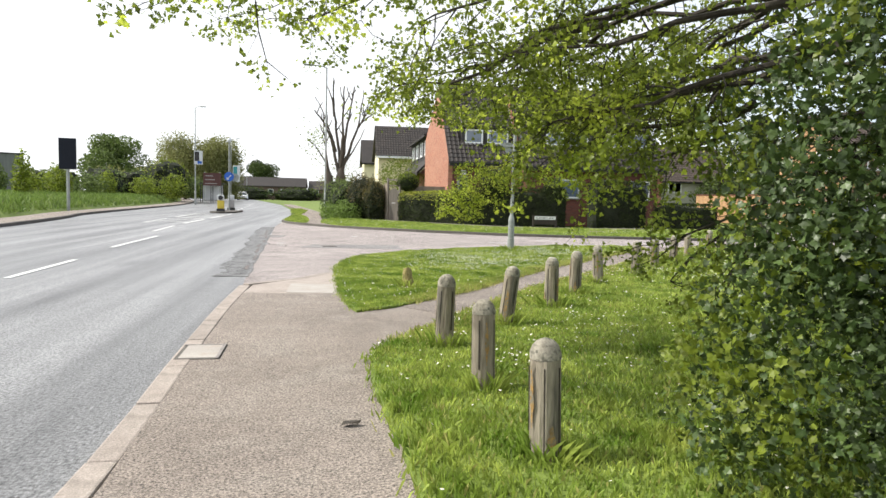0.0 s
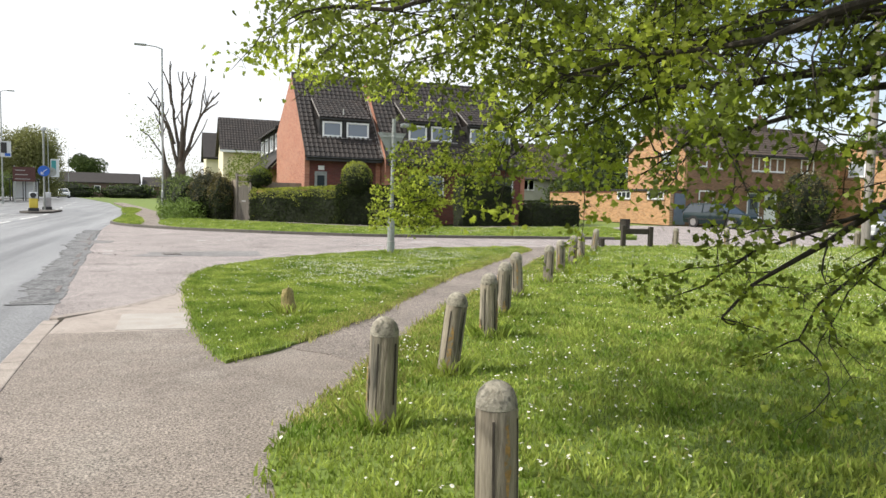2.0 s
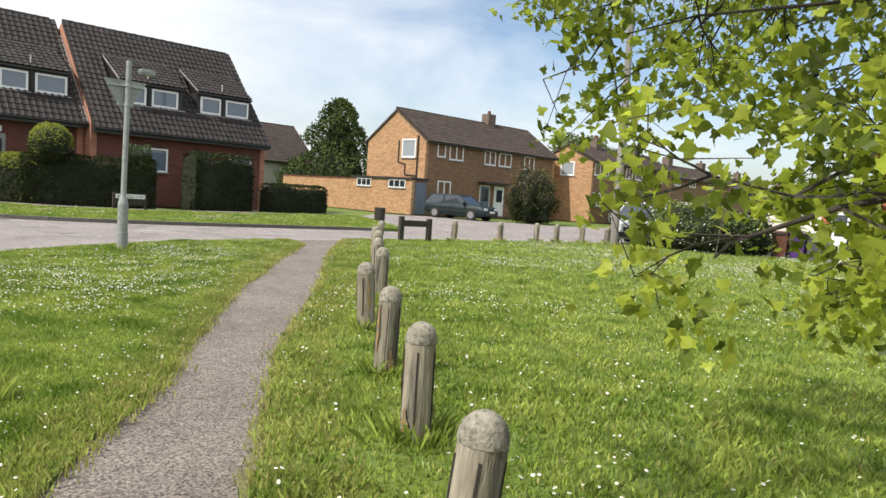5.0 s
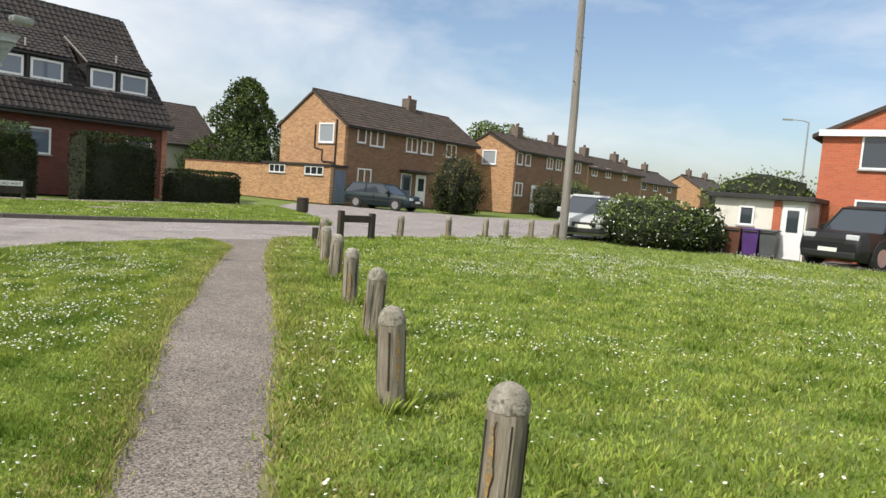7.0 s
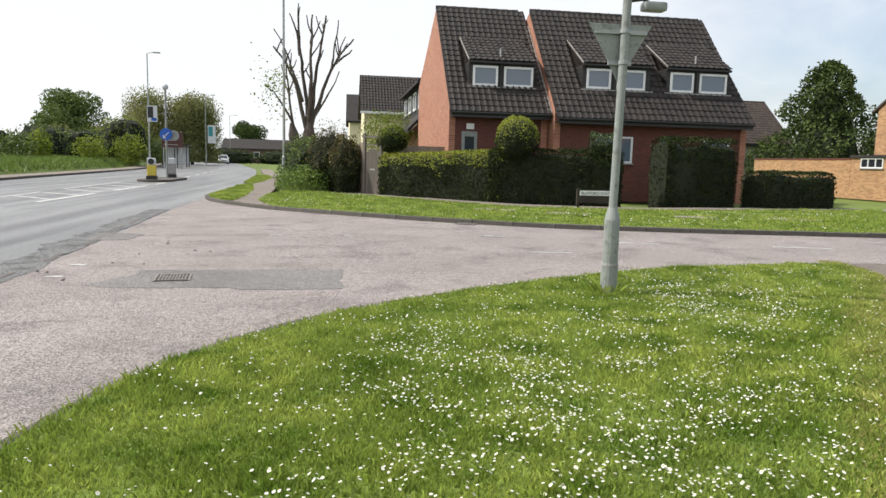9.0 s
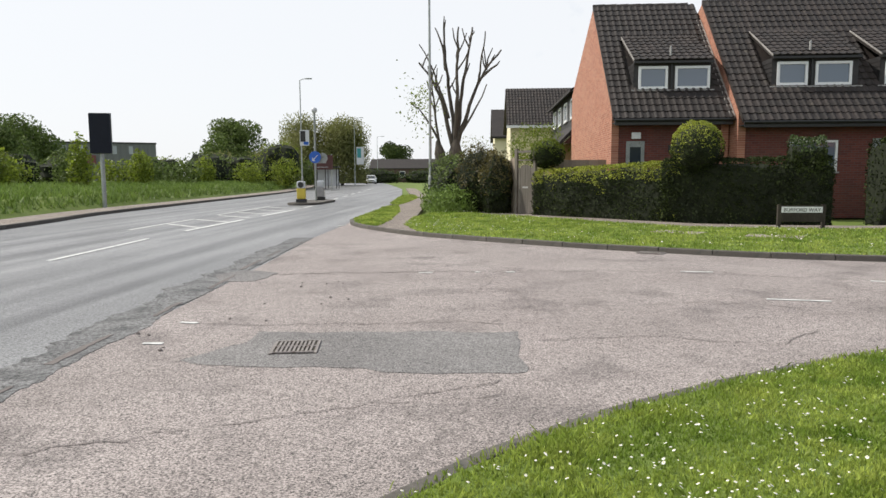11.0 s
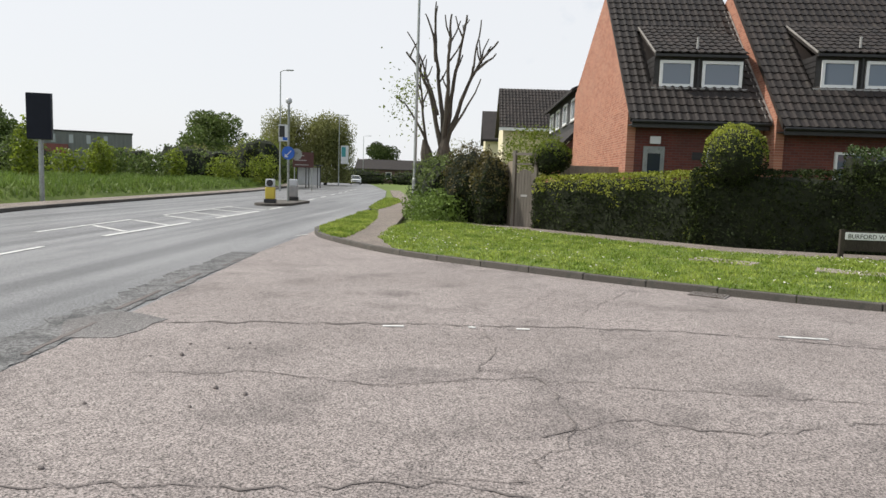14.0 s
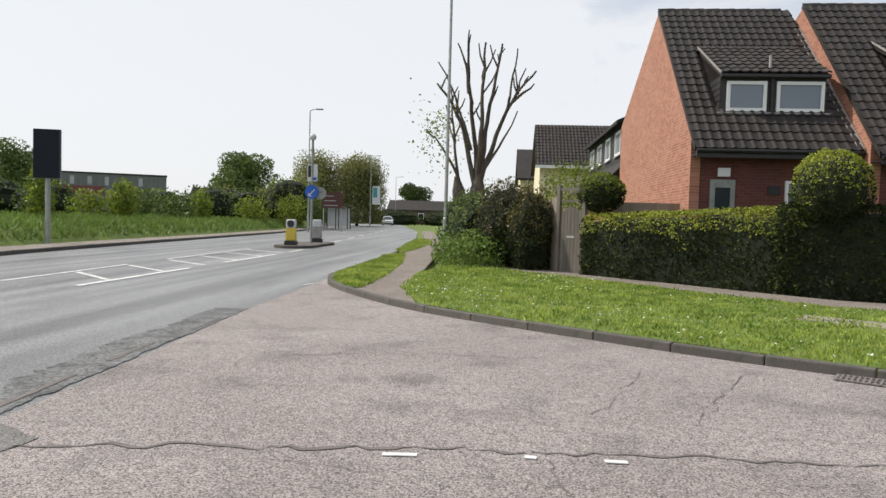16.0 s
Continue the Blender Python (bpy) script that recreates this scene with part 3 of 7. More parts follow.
slab("path_edge", [(p.x + 0.04, p.y - 0.03) for p in path_l if p.y > 10.9] + [(p.x - 0.12, p.y + 0.06) for p in path_l[::-1] if p.y > 10.9], -0.02, 0.0342, M_earth, "bare dry earth edge of the path", "path", jag=0.10)


# ---- kerbs ----
def kerb_run(name, pts, mat, top, width, label, gap=0.012):
    """Kerb stones 0.915 m long, set end to end along a line; each stone is a part."""
    root = tagged(new(name), label, "kerb", kind="structure")
    line = spline(pts, 0.05)
    dist, last, start = 0.0, line[0], line[0]
    i = 0
    for p in line[1:]:
        dist += (p - last).length
        last = p
        if dist >= 0.915:
            d = (p - start)
            ln = d.length - gap
            b = box(bmesh.new(), -ln / 2, ln / 2, 0, width, -0.05, top, bevel=0.014)
            st = part("kerb_stone", b, mat, root)
            mid = (start + p) / 2
            st.matrix_world = pose(mid.x, mid.y, random.uniform(-0.006, 0.006), random.uniform(-0.6, 0.6), 0, math.degrees(math.atan2(d.y, d.x)))
            start, dist = p, 0.0
            i += 1
    return root


kerb_run("kerb_far", FAR_KERB, M_kerb, 0.10, 0.12, "grey concrete kerb round the corner verge")
kerb_run("kerb_near", [(0.73, -6), (0.66, 0), (0.64, 4.9), (0.54, 7.2), (0.45, 9.5), (0.42, 11.9)], M_kerbnear, 0.034, -0.15, "worn flush concrete kerb along the footway")
kerb_run("kerb_mouth", [(0.44, 11.95), (0.85, 12.3), (1.20, 12.72), (1.58, 13.5), (1.74, 14.3)], M_kerbnear, 0.028, -0.12, "worn dropped kerb at the side road")
kerb_run("kerb_triangle", TRI_ROAD[2:], M_kerb, 0.045, -0.10, "low sunken kerb along the grass triangle")
kerb_run("kerb_west", [(x, y) for x, y in WEST if 10 < y < 110], M_kerb, 0.12, 0.15, "dark concrete kerb across the main road")
kerb_run("kerb_north", EAST_N[:4], M_kerb, 0.10, -0.12, "grey kerb beside the north verge")


# ---- houses ----
def window(parent, x0, x1, z0, z1, face, y, mullions=(), frame_mat=None, depth=0.07, sill=True, bar=0.055, glass=None):
    """A framed window set in a wall. face 'x': the wall runs along x at y, seen from -y; face 'y': it runs along y at x=y, seen from -x."""
    fm = frame_mat or M_upvc

    def put(b):
        if face == 'y':
            bmesh.ops.transform(b, matrix=Matrix(((0, 1, 0, 0), (1, 0, 0, 0), (0, 0, 1, 0), (0, 0, 0, 1))), verts=b.verts)
        return b
    bm = bmesh.new()
    box(bm, x0, x1, y - 0.03, y + depth, z0, z0 + bar)
    box(bm, x0, x1, y - 0.03, y + depth, z1 - bar, z1)
    box(bm, x0, x0 + bar, y - 0.03, y + depth, z0 + bar, z1 - bar)
    box(bm, x1 - bar, x1, y - 0.03, y + depth, z0 + bar, z1 - bar)
    for mlt in mullions:
        box(bm, mlt - bar * 0.5, mlt + bar * 0.5, y - 0.028, y + depth, z0 + bar, z1 - bar)
    w = part("window", put(bm), fm, parent, "white framed window")
    part("pane", put(B(x0 + bar * .8, x1 - bar * .8, y + 0.01, y + 0.03, z0 + bar * .8, z1 - bar * .8)), glass or M_pane, w)
    if sill:
        part("sill", put(B(x0 - 0.05, x1 + 0.05, y - 0.07, y, z0 - 0.05, z0 - 0.004)), M_lead, w)
    return w


def tile_mesh(w=0.30, h=0.375):
    """One bold-roll roof tile: x across, y up the slope, a raised roll along one side."""
    prof = [(-0.15, 0.0), (-0.09, -0.005), (0.0, 0.0), (0.035, 0.014), (0.075, 0.027), (0.115, 0.019), (0.155, 0.008)]
    v, f = [], []
    for yy, lift in ((-0.03, 0.034), (h, 0.0)):
        for px, pz in prof:
            v.append((px * w / 0.30, yy, pz + lift))
    k = len(prof)
    for i in range(k - 1):
        f.append((i, i + 1, k + i + 1, k + i))
    for px, pz in prof:
        v.append((px * w / 0.30, -0.03, pz - 0.004))
    for i in range(k - 1):
        f.append((2 * k + i, 2 * k + i + 1, i + 1, i))
    return v, f


TILE_V, TILE_F = tile_mesh()
tile_data = bpy.data.meshes.new("roof_tile")
tile_data.from_pydata(TILE_V, [], TILE_F)
tile_data.materials.append(M_tile)


def tile_slope(parent, origin, across, up, width, length, skip=None, single=False, mat=None):
    """Cover a roof slope with tiles. origin: lower corner; across, up: unit vectors in the slope. skip(u, v): leave out."""
    a, u = Vector(across), Vector(up)
    nrm = a.cross(u)
    if nrm.z < 0:
        nrm = -nrm
    nx, ny = max(1, round(width / 0.24)), max(1, round(length / 0.335))
    sx, sy = width / nx, length / ny
    V, F = [], []
    for j in range(ny):
        for i in range(nx):
            cu, cv = (i + 0.5) * sx, j * sy
            if skip and skip(cu, cv + sy / 2):
                continue
            o = Vector(origin) + a * cu + u * cv + nrm * 0.03
            if single:
                t = new("roof_tile", tile_data)
                t.parent = parent
                t.matrix_world = Matrix(((a.x * sx / .30, u.x, nrm.x, o.x), (a.y * sx / .30, u.y, nrm.y, o.y), (a.z * sx / .30, u.z, nrm.z, o.z), (0, 0, 0, 1)))
            else:
                b0 = len(V)
                jit = random.uniform(-0.004, 0.004)
                for vx, vy, vz in TILE_V:
                    V.append(o + a * vx * (sx / .30) + u * vy + nrm * (vz + jit))
                F += [[b0 + q for q in ff] for ff in TILE_F]
    if not single and V:
        t = raw("roof_tiles", V, F, mat or M_tile, parent)
        tagged(t, "rows of brown roll tiles", kind="stuff")


def roof_shell(parent, x0, x1, yf, yr, yb, ze, zr, zb, th=0.12, mat=None):
    """A ridged roof's slab: front eave at yf, ridge at yr, back eave at yb."""
    bm = bmesh.new()
    prism(bm, [(x0, yf, ze), (x0, yr, zr), (x0, yb, zb), (x0, yb, zb - th), (x0, yr, zr - th * 1.4), (x0, yf, ze - th)], (x1 - x0, 0, 0))
    return part("roof", bm, mat or M_tile, parent)


def dormer(parent, x0, x1, yface, zbase, zeave, slope_y, slope_z, rise, ztop, panes):
    """A dormer with dark cheeks, a tiled lean-to roof, two windows and a soil pipe between them."""
    # where the main roof plane reaches a height
    def y_at(z):
        return slope_y + (z - slope_z) / rise
    bm = bmesh.new()
    prism(bm, [(x0, yface, zbase), (x0, y_at(zbase) + .02, zbase), (x0, y_at(zeave) + .02, zeave), (x0, yface, zeave)], (x1 - x0, 0, 0))
    d = part("dormer", bm, M_dark, parent, "dark clad dormer")
    yt = y_at(ztop)
    ln = math.hypot(yt - (yface - .12), ztop - zeave)
    upv = Vector((0, yt - (yface - .12), ztop - zeave)).normalized()
    bm = bmesh.new()
    prism(bm, [(x0 - .03, yface - .12, zeave + .02), (x0 - .03, yt, ztop), (x0 - .03, yt, ztop - .1), (x0 - .03, yface - .12, zeave - .08)], (x1 - x0 + .06, 0, 0))
    part("dormer_roof", bm, M_tile, d)
    tile_slope(d, (x0 - .03, yface - .13, zeave + .03), (1, 0, 0), upv, x1 - x0 + .06, ln)
    part("gutter", B(x0 - .04, x1 + .04, yface - .18, yface - .12, zeave - .06, zeave + .01), M_black, d)
    bm = bmesh.new()
    prism(bm, [(x0 - .06, yface - .12, zeave + .07), (x0 - .06, yt - .05, ztop + .05), (x0 - .06, yt - .05, ztop), (x0 - .06, yface - .12, zeave + .02)], (.04, 0, 0))
    part("flashing", bm, M_flash, d)
    for k in range(6):
        z = zbase + (zeave - zbase) * (k + .5) / 6
        part("cladding_board", B(x0 - .02, x0 - .003, yface + .01, y_at(z), z - .075, z + .06), M_dark, d)
    part("apron", B(x0 - .1, x1 + .1, yface - .12, yface - .004, zbase - .03, zbase + .01), M_lead, d)
    for a, b in panes:
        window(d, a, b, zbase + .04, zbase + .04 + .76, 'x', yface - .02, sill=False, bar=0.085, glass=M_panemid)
    mid = (panes[0][1] + panes[1][0]) / 2
    part("pipe", tube(bmesh.new(), [(mid, yface - .06, zbase), (mid, yface - .06, zeave - .05)], .03, 8), M_black, d)
    part("vent_pipe", tube(bmesh.new(), [(mid, yface + .15, zeave + .05), (mid, yface + .15, zeave + .55)], .035, 8), M_lead, d)


def chalet(name, label, x0, x1, yf, yr, ze, zr, dormers, singles, windows, doors):
    """A steep-roofed brick house: front wall at yf, ridge along x at yr."""
    h = thing(name, ((x0 + x1) / 2, yr, 0), label, "house", "steep-roofed brick houses")
    h.matrix_world = Matrix.Identity(4)
    rise = (zr - ze) / (yr - yf)
    yb, zb = yr + 5.9, 5.2
    bm = bmesh.new()
    prism(bm, [(x0, yf + .45, 0), (x0, yf + .45, ze + .3), (x0, yr, zr - .02), (x0, yb, zb), (x0, yb, 0)], (.24, 0, 0))
    part("gable_wall", bm, M_brick_y, h, "orange brick gable wall with sunlight in its colour")
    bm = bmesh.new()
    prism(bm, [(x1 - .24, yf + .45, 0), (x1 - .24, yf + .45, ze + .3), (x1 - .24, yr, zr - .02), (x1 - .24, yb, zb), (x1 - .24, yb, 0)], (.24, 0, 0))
    part("gable_wall", bm, M_brick_y, h, "orange brick gable wall with sunlight in its colour")
    # front brick is darkened in colour to look shaded beside the gable
    part("front_wall", B(x0 + .24, x1 - .24, yf + .5, yf + .74, 0, ze + .3), M_brick_x, h, "red brick front wall darkened in colour for shade")
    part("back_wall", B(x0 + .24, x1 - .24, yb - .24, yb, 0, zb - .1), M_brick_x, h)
    roof = roof_shell(h, x0 + .1, x1 - .02, yf, yr, yb + .2, ze, zr, zb - .1)
    upv = Vector((0, yr - yf, zr - ze)).normalized()

    def under(u, v):
        xx, zz = x0 + u, ze + v * upv.z
        for dx0, dx1, zb0, zt0 in dormers:
            if dx0 < xx < dx1 and zb0 + .1 < zz < zt0 - .05:
                return True
        return False
    tile_slope(roof, (x0 - .03, yf - .04, ze), (1, 0, 0), upv, x1 - x0, math.hypot(yr - yf, zr - ze), under, singles)
    for k in range(int((x1 - x0) / .45)):
        xa = x0 + k * .45
        b = tube(bmesh.new(), [(xa, yr, zr - .02), (xa + .44, yr, zr - .015)], [.12, .13], 8)
        part("ridge_tile", b, M_tile, roof)
    bm = bmesh.new()
    prism(bm, [(x0 - .03, yf, ze + .10), (x0 - .03, yr, zr + .10), (x0 - .03, yr, zr - .06), (x0 - .03, yf, ze - .06)], (.07, 0, 0))
    part("verge_edge", bm, M_tile, roof)
    part("gutter", tube(bmesh.new(), [(x0, yf - .07, ze - .04), (x1, yf - .07, ze - .04)], .055, 8), M_black, h)
    part("fascia", B(x0 + .02, x1 - .02, yf - .01, yf + .03, ze - .2, ze - .02), M_black, h)
    part("soffit", B(x0 + .02, x1 - .02, yf + .03, yf + .5, ze - .14, ze - .11), M_black, h)
    for dx0, dx1, zb0, zt0 in dormers:
        mid = (dx0 + dx1) / 2 - .1
        dormer(h, dx0, dx1, yf + (zb0 - ze) / rise - .02, zb0, zb0 + .95, yf, ze, rise, zt0, [(dx0 + .14, dx0 + 1.12), (dx0 + 1.36, dx0 + 2.52)])
    for wx0, wx1, wz0, wz1 in windows:
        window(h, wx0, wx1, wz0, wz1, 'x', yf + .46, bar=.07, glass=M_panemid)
    for px, pw in doors:
        d = part("front_door", B(px, px + pw, yf + .44, yf + .5, .1, 2.55), M_greypaint, h, "glazed pale front door")
        part("door_glass", B(px + .12, px + pw - .12, yf + .425, yf + .438, 1.2, 2.35), M_pane, d)
    return h, roof


end_house, end_roof = chalet("house", "steep-roofed orange brick end house with brown tiles", 7.45, 11.3, 37.45, 42.2, 3.25, 7.93,
       [(8.28, 10.85, 4.28, 6.45)], True, [(9.75, 10.6, 1.5, 2.55)], [(7.95, .6)])
chalet("house", "steep-roofed orange brick house with two dormers", 11.35, 19.2, 36.75, 41.3, 3.1, 7.82,
       [(12.62, 15.35, 4.28, 6.45), (16.05, 18.65, 4.28, 6.45)], False, [(13.0, 14.5, 1.5, 2.5), (17.4, 18.5, 1.5, 2.5)], [(15.6, .8)])


# mortar flashing where the end house's roof meets the next gable, and the pale verge of that gable
bm = bmesh.new()
prism(bm, [(11.16, 37.40, 3.32), (11.16, 41.35, 7.21), (11.16, 41.35, 7.14), (11.16, 37.40, 3.25)], (.17, 0, 0))
part("flashing", bm, M_flash, end_house, "pale mortar flashing strip")
ab = part("alarm_box", B(8.12, 8.42, 37.86, 37.94, 2.62, 2.84, bevel=.02), M_upvc, end_house, "small white alarm box")
part("wall_vent", B(9.35, 9.65, 37.92, 37.948, 2.2, 2.42), M_dark, end_house)


# ---- bollards ----
def bollard(label):
    b = thing("bollard", (0, 0, 0), label, "bollard", "timber bollards round the green")
    bm = bmesh.new()
    seg, rings = 14, [(-0.15, .083), (0.0, .083), (.12, .081), (.3, .080), (.48, .079), (.535, .078)]
    prof = []
    for z, r in rings:
        prof.append([(r * math.cos(2 * math.pi * k / seg) * (1 + .05 * math.sin(k * 2.7)), r * math.sin(2 * math.pi * k / seg) * (1 + .05 * math.cos(k * 1.9)), z) for k in range(seg)])
    vs = [[bm.verts.new(p) for p in ring] for ring in prof]
    for a, c in zip(vs, vs[1:]):
        for k in range(seg):
            bm.faces.new((a[k], a[(k + 1) % seg], c[(k + 1) % seg], c[k]))
    bm.faces.new(vs[-1])
    part("post", bm, M_bollard, b)
    bm = bmesh.new()
    prof = [(.537, .080), (.565, .079), (.60, .066), (.622, .045), (.634, .018)]
    vs = [[bm.verts.new((r * math.cos(2 * math.pi * k / seg), r * math.sin(2 * math.pi * k / seg), z)) for k in range(seg)] for z, r in prof]
    for a, c in zip(vs, vs[1:]):
        for k in range(seg):
            bm.faces.new((a[k], a[(k + 1) % seg], c[(k + 1) % seg], c[k]))
    bm.faces.new(vs[-1])
    part("cap", bm, M_lichen, b, "rounded lichen-covered cap", smooth=True)
    for k, (ang, w) in enumerate(((20, .0045), (95, .0028), (170, .005), (250, .003), (310, .004))):
        c, s = math.cos(radians(ang)), math.sin(radians(ang))
        bm = box(bmesh.new(), -.003, .0012, -w, w, .05 + .06 * (k % 3), .50)
        o = part("crack", bm, M_barkd, b)
        o.matrix_world = pose(c * .0815, s * .0815, 0, 0, 0, ang)
    for a0, z0, z1, w in ((40, .08, .40, 16), (205, .20, .52, 11), (275, .02, .22, 20)):
        V, F = [], []
        for k in range(9):
            z = z0 + (z1 - z0) * k / 8
            f = math.sin(math.pi * (k + .4) / 8.8) * (.7 + .5 * noise.noise(Vector((a0, k * .9, 0))))
            for sgn in (-1, 1):
                an = radians(a0 + 6 * noise.noise(Vector((k * .8, a0, 2))) + sgn * w * max(.12, f))
                V.append((.0890 * math.cos(an), .0890 * math.sin(an), z))
            if k:
                F.append((2 * k - 2, 2 * k - 1, 2 * k + 1, 2 * k))
        tagged(raw("lichen_patch", V, F, M_orange, b), "orange and grey lichen crust")
    return b


BOLLARDS = [(2.85, 5.02, 1, -2, 1.0), (2.80, 6.28, -1, -1, 1.0), (2.73, 7.62, 1, 1, 1.03), (3.52, 8.62, 2, 6, 1.0), (4.36, 9.72, 1, -1, 1.0), (5.02, 10.76, 1, 1, 1.0), (5.84, 12.0, -1, -3, 1.0), (7.02, 13.27, 1, 1, 1.0), (7.98, 14.5, 0, -1, 1.0), (9.08, 15.9, 1, 2, 1.0), (10.12, 17.2, -1, 0, .98), (11.6, 18.95, 1, 7, 1.0),
            (15.15, 20.1, 1, 1, 1.0), (17.05, 20.1, -2, 2, 1.0), (18.6, 20.0, 0, 1, 1.0), (19.5, 19.9, 1, -2, 1.0), (20.73, 19.8, 0, 2, 1.0), (21.84, 19.56, 1, 0, .95)]
first = bollard("weathered grey timber bollard with rounded lichened top")
for k, (x, y, ax, ay, s) in enumerate(BOLLARDS):
    m = pose(x, y, 0.02, ax, ay, 0) @ pose(0, 0, 0, 0, 0, (k * 67) % 360)
    ob = first if k == 0 else copy_thing(first, m)
    if k == 0:
        first.matrix_world = m
    elif k == 3:
        ob["label"] = "weathered timber bollard leaning over in the grass"
    ob.scale = (1, 1, s)


# ---- hedges and bushes ----
def shell_spots(n, centre, radii, rnd, fill=0.12, lump=1.0):
    """Random places in the outer skin of an uneven rounded body."""
    out = []
    cx, cy, cz = centre
    while len(out) < n:
        v = Vector((rnd.gauss(0, 1), rnd.gauss(0, 1), rnd.gauss(0, 1)))
        if v.length < 1e-6:
            continue
        v.normalize()
        r = 1 + lump * (0.16 * noise.noise(v * 2.3 + Vector(centre)) + 0.10 * noise.noise(v * 5.5 + Vector(centre)))
        r *= 1 - fill * rnd.random() ** 2
        z = cz + v.z * radii[2] * r
        if z > 0.02:
            out.append((cx + v.x * radii[0] * r, cy + v.y * radii[1] * r, z))
    return out


# Solid body behind the leaves; its near-black colour paints the depth shade.
def core_body(centre, radii, shrink=0.86, lump=1.0):
    bm = bmesh.new()
    bmesh.ops.create_icosphere(bm, subdivisions=3, radius=1)
    for v in bm.verts:
        d = v.co.normalized()
        r = (1 + lump * (0.16 * noise.noise(d * 2.3 + Vector(centre)) + 0.10 * noise.noise(d * 5.5 + Vector(centre)))) * shrink
        v.co = Vector((centre[0] + d.x * radii[0] * r, centre[1] + d.y * radii[1] * r, max(0.0, centre[2] + d.z * radii[2] * r)))
    return bm


def bush(name, centre, radii, n, size, mat, label, category="bush", group="", lobes=0, core=True, fill=0.15, lump=1.6):
    b = thing(name, (0, 0, 0), label, category, group)
    rnd = random.Random(int(centre[0] * 31 + centre[1] * 17))
    if core:
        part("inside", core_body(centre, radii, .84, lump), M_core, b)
    spots = shell_spots(n, centre, radii, rnd, fill, lump)
    mats = None
    if isinstance(mat, list):
        # new growth covers the crown; older, darker leaves below also paint in shade
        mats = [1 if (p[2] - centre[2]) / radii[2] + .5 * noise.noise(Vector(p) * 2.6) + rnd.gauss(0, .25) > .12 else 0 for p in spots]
    leaf_cloud("leaves", spots, size, mat, b, seed=int(abs(centre[0]) * 10) + n, lobes=lobes, mats=mats)
    return b


def hedge(name, line, width, height, n, size, mat, top, label, h2=None, line_at=.86):
    """A clipped hedge along a line of points, with rounded top edges; leaves near the top take the second material."""
    b = thing(name, (0, 0, 0), label, "hedge")
    pts = spline(line, 0.25)
    rnd = random.Random(n)
    h2 = h2 or height
    bm = bmesh.new()
    prof = [(-.46, 0), (-.47, .35), (-.46, .8), (-.38, .93), (-.15, .97), (.15, .97), (.38, .93), (.46, .8), (.47, .35), (.46, 0)]
    rings = []
    for i, p in enumerate(pts):
        d = (pts[min(i + 1, len(pts) - 1)] - pts[max(i - 1, 0)]).normalized()
        s = Vector((d.y, -d.x))
        hh = height + (h2 - height) * i / (len(pts) - 1)
        ring = []
        for u, w in prof:
            j = .92 + 0.10 * noise.noise(Vector((p.x * 1.3 + u, p.y * 1.3, w * 2)))
            ring.append(bm.verts.new((p.x + s.x * u * width * j, p.y + s.y * u * width * j, w * hh * j)))
        rings.append(ring)
    for a, c in zip(rings, rings[1:]):
        for k in range(len(prof) - 1):
            bm.faces.new((a[k], a[k + 1], c[k + 1], c[k]))
    bm.faces.new(rings[0])
    bm.faces.new(rings[-1][::-1])
    # filling body, coloured as the shade behind the hedge leaves
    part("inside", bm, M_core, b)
    spots, mats = [], []
    per = [abs(prof[k + 1][0] - prof[k][0]) * width + abs(prof[k + 1][1] - prof[k][1]) * height for k in range(len(prof) - 1)]
    tot = sum(per)
    for _ in range(n):
        i = rnd.randrange(len(pts) - 1)
        t = rnd.random()
        p = pts[i].lerp(pts[i + 1], t)
        d = (pts[i + 1] - pts[i]).normalized()
        s = Vector((d.y, -d.x))
        q, k = rnd.random() * tot, 0
        while q > per[k]:
            q -= per[k]
            k += 1
        f = q / per[k]
        u, w = prof[k][0] + (prof[k + 1][0] - prof[k][0]) * f, prof[k][1] + (prof[k + 1][1] - prof[k][1]) * f
        hh = height + (h2 - height) * i / (len(pts) - 1)
        out = 1 + rnd.uniform(-.05, .09) + 0.19 * noise.noise(Vector((p.x * 1.1 + u, p.y * 1.1, w * 2.2))) + .07 * noise.noise(Vector((p.x * 3.1 + u, p.y * 3.1, w * 5)))
        spots.append((p.x + s.x * u * width * out, p.y + s.y * u * width * out, w * hh * (1 + rnd.uniform(-.01, .04) + .035 * noise.noise(Vector((p.x * 1.6, p.y * 1.6, u * 2))))))
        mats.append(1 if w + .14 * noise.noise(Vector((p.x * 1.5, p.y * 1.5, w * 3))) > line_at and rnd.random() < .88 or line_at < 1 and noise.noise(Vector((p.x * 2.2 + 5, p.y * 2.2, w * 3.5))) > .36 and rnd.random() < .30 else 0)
    for e, i in ((0, 0), (-1, len(pts) - 2)):
        for _ in range(n // 14):
            d = (pts[i + 1] - pts[i]).normalized()
            s = Vector((d.y, -d.x))
            u, w = rnd.uniform(-.46, .46), rnd.uniform(0, .96)
            p = pts[e] + d * (rnd.uniform(-.03, .05) * (1 if e else -1))
            spots.append((p.x + s.x * u * width, p.y + s.y * u * width, w * (h2 if e else height)))
            mats.append(0)
    leaf_cloud("leaves", spots, size, [mat, top], b, seed=n, mats=mats)
    return b


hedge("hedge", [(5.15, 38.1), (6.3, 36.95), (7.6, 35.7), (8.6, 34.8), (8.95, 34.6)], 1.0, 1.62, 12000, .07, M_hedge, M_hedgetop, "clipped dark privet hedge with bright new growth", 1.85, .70)
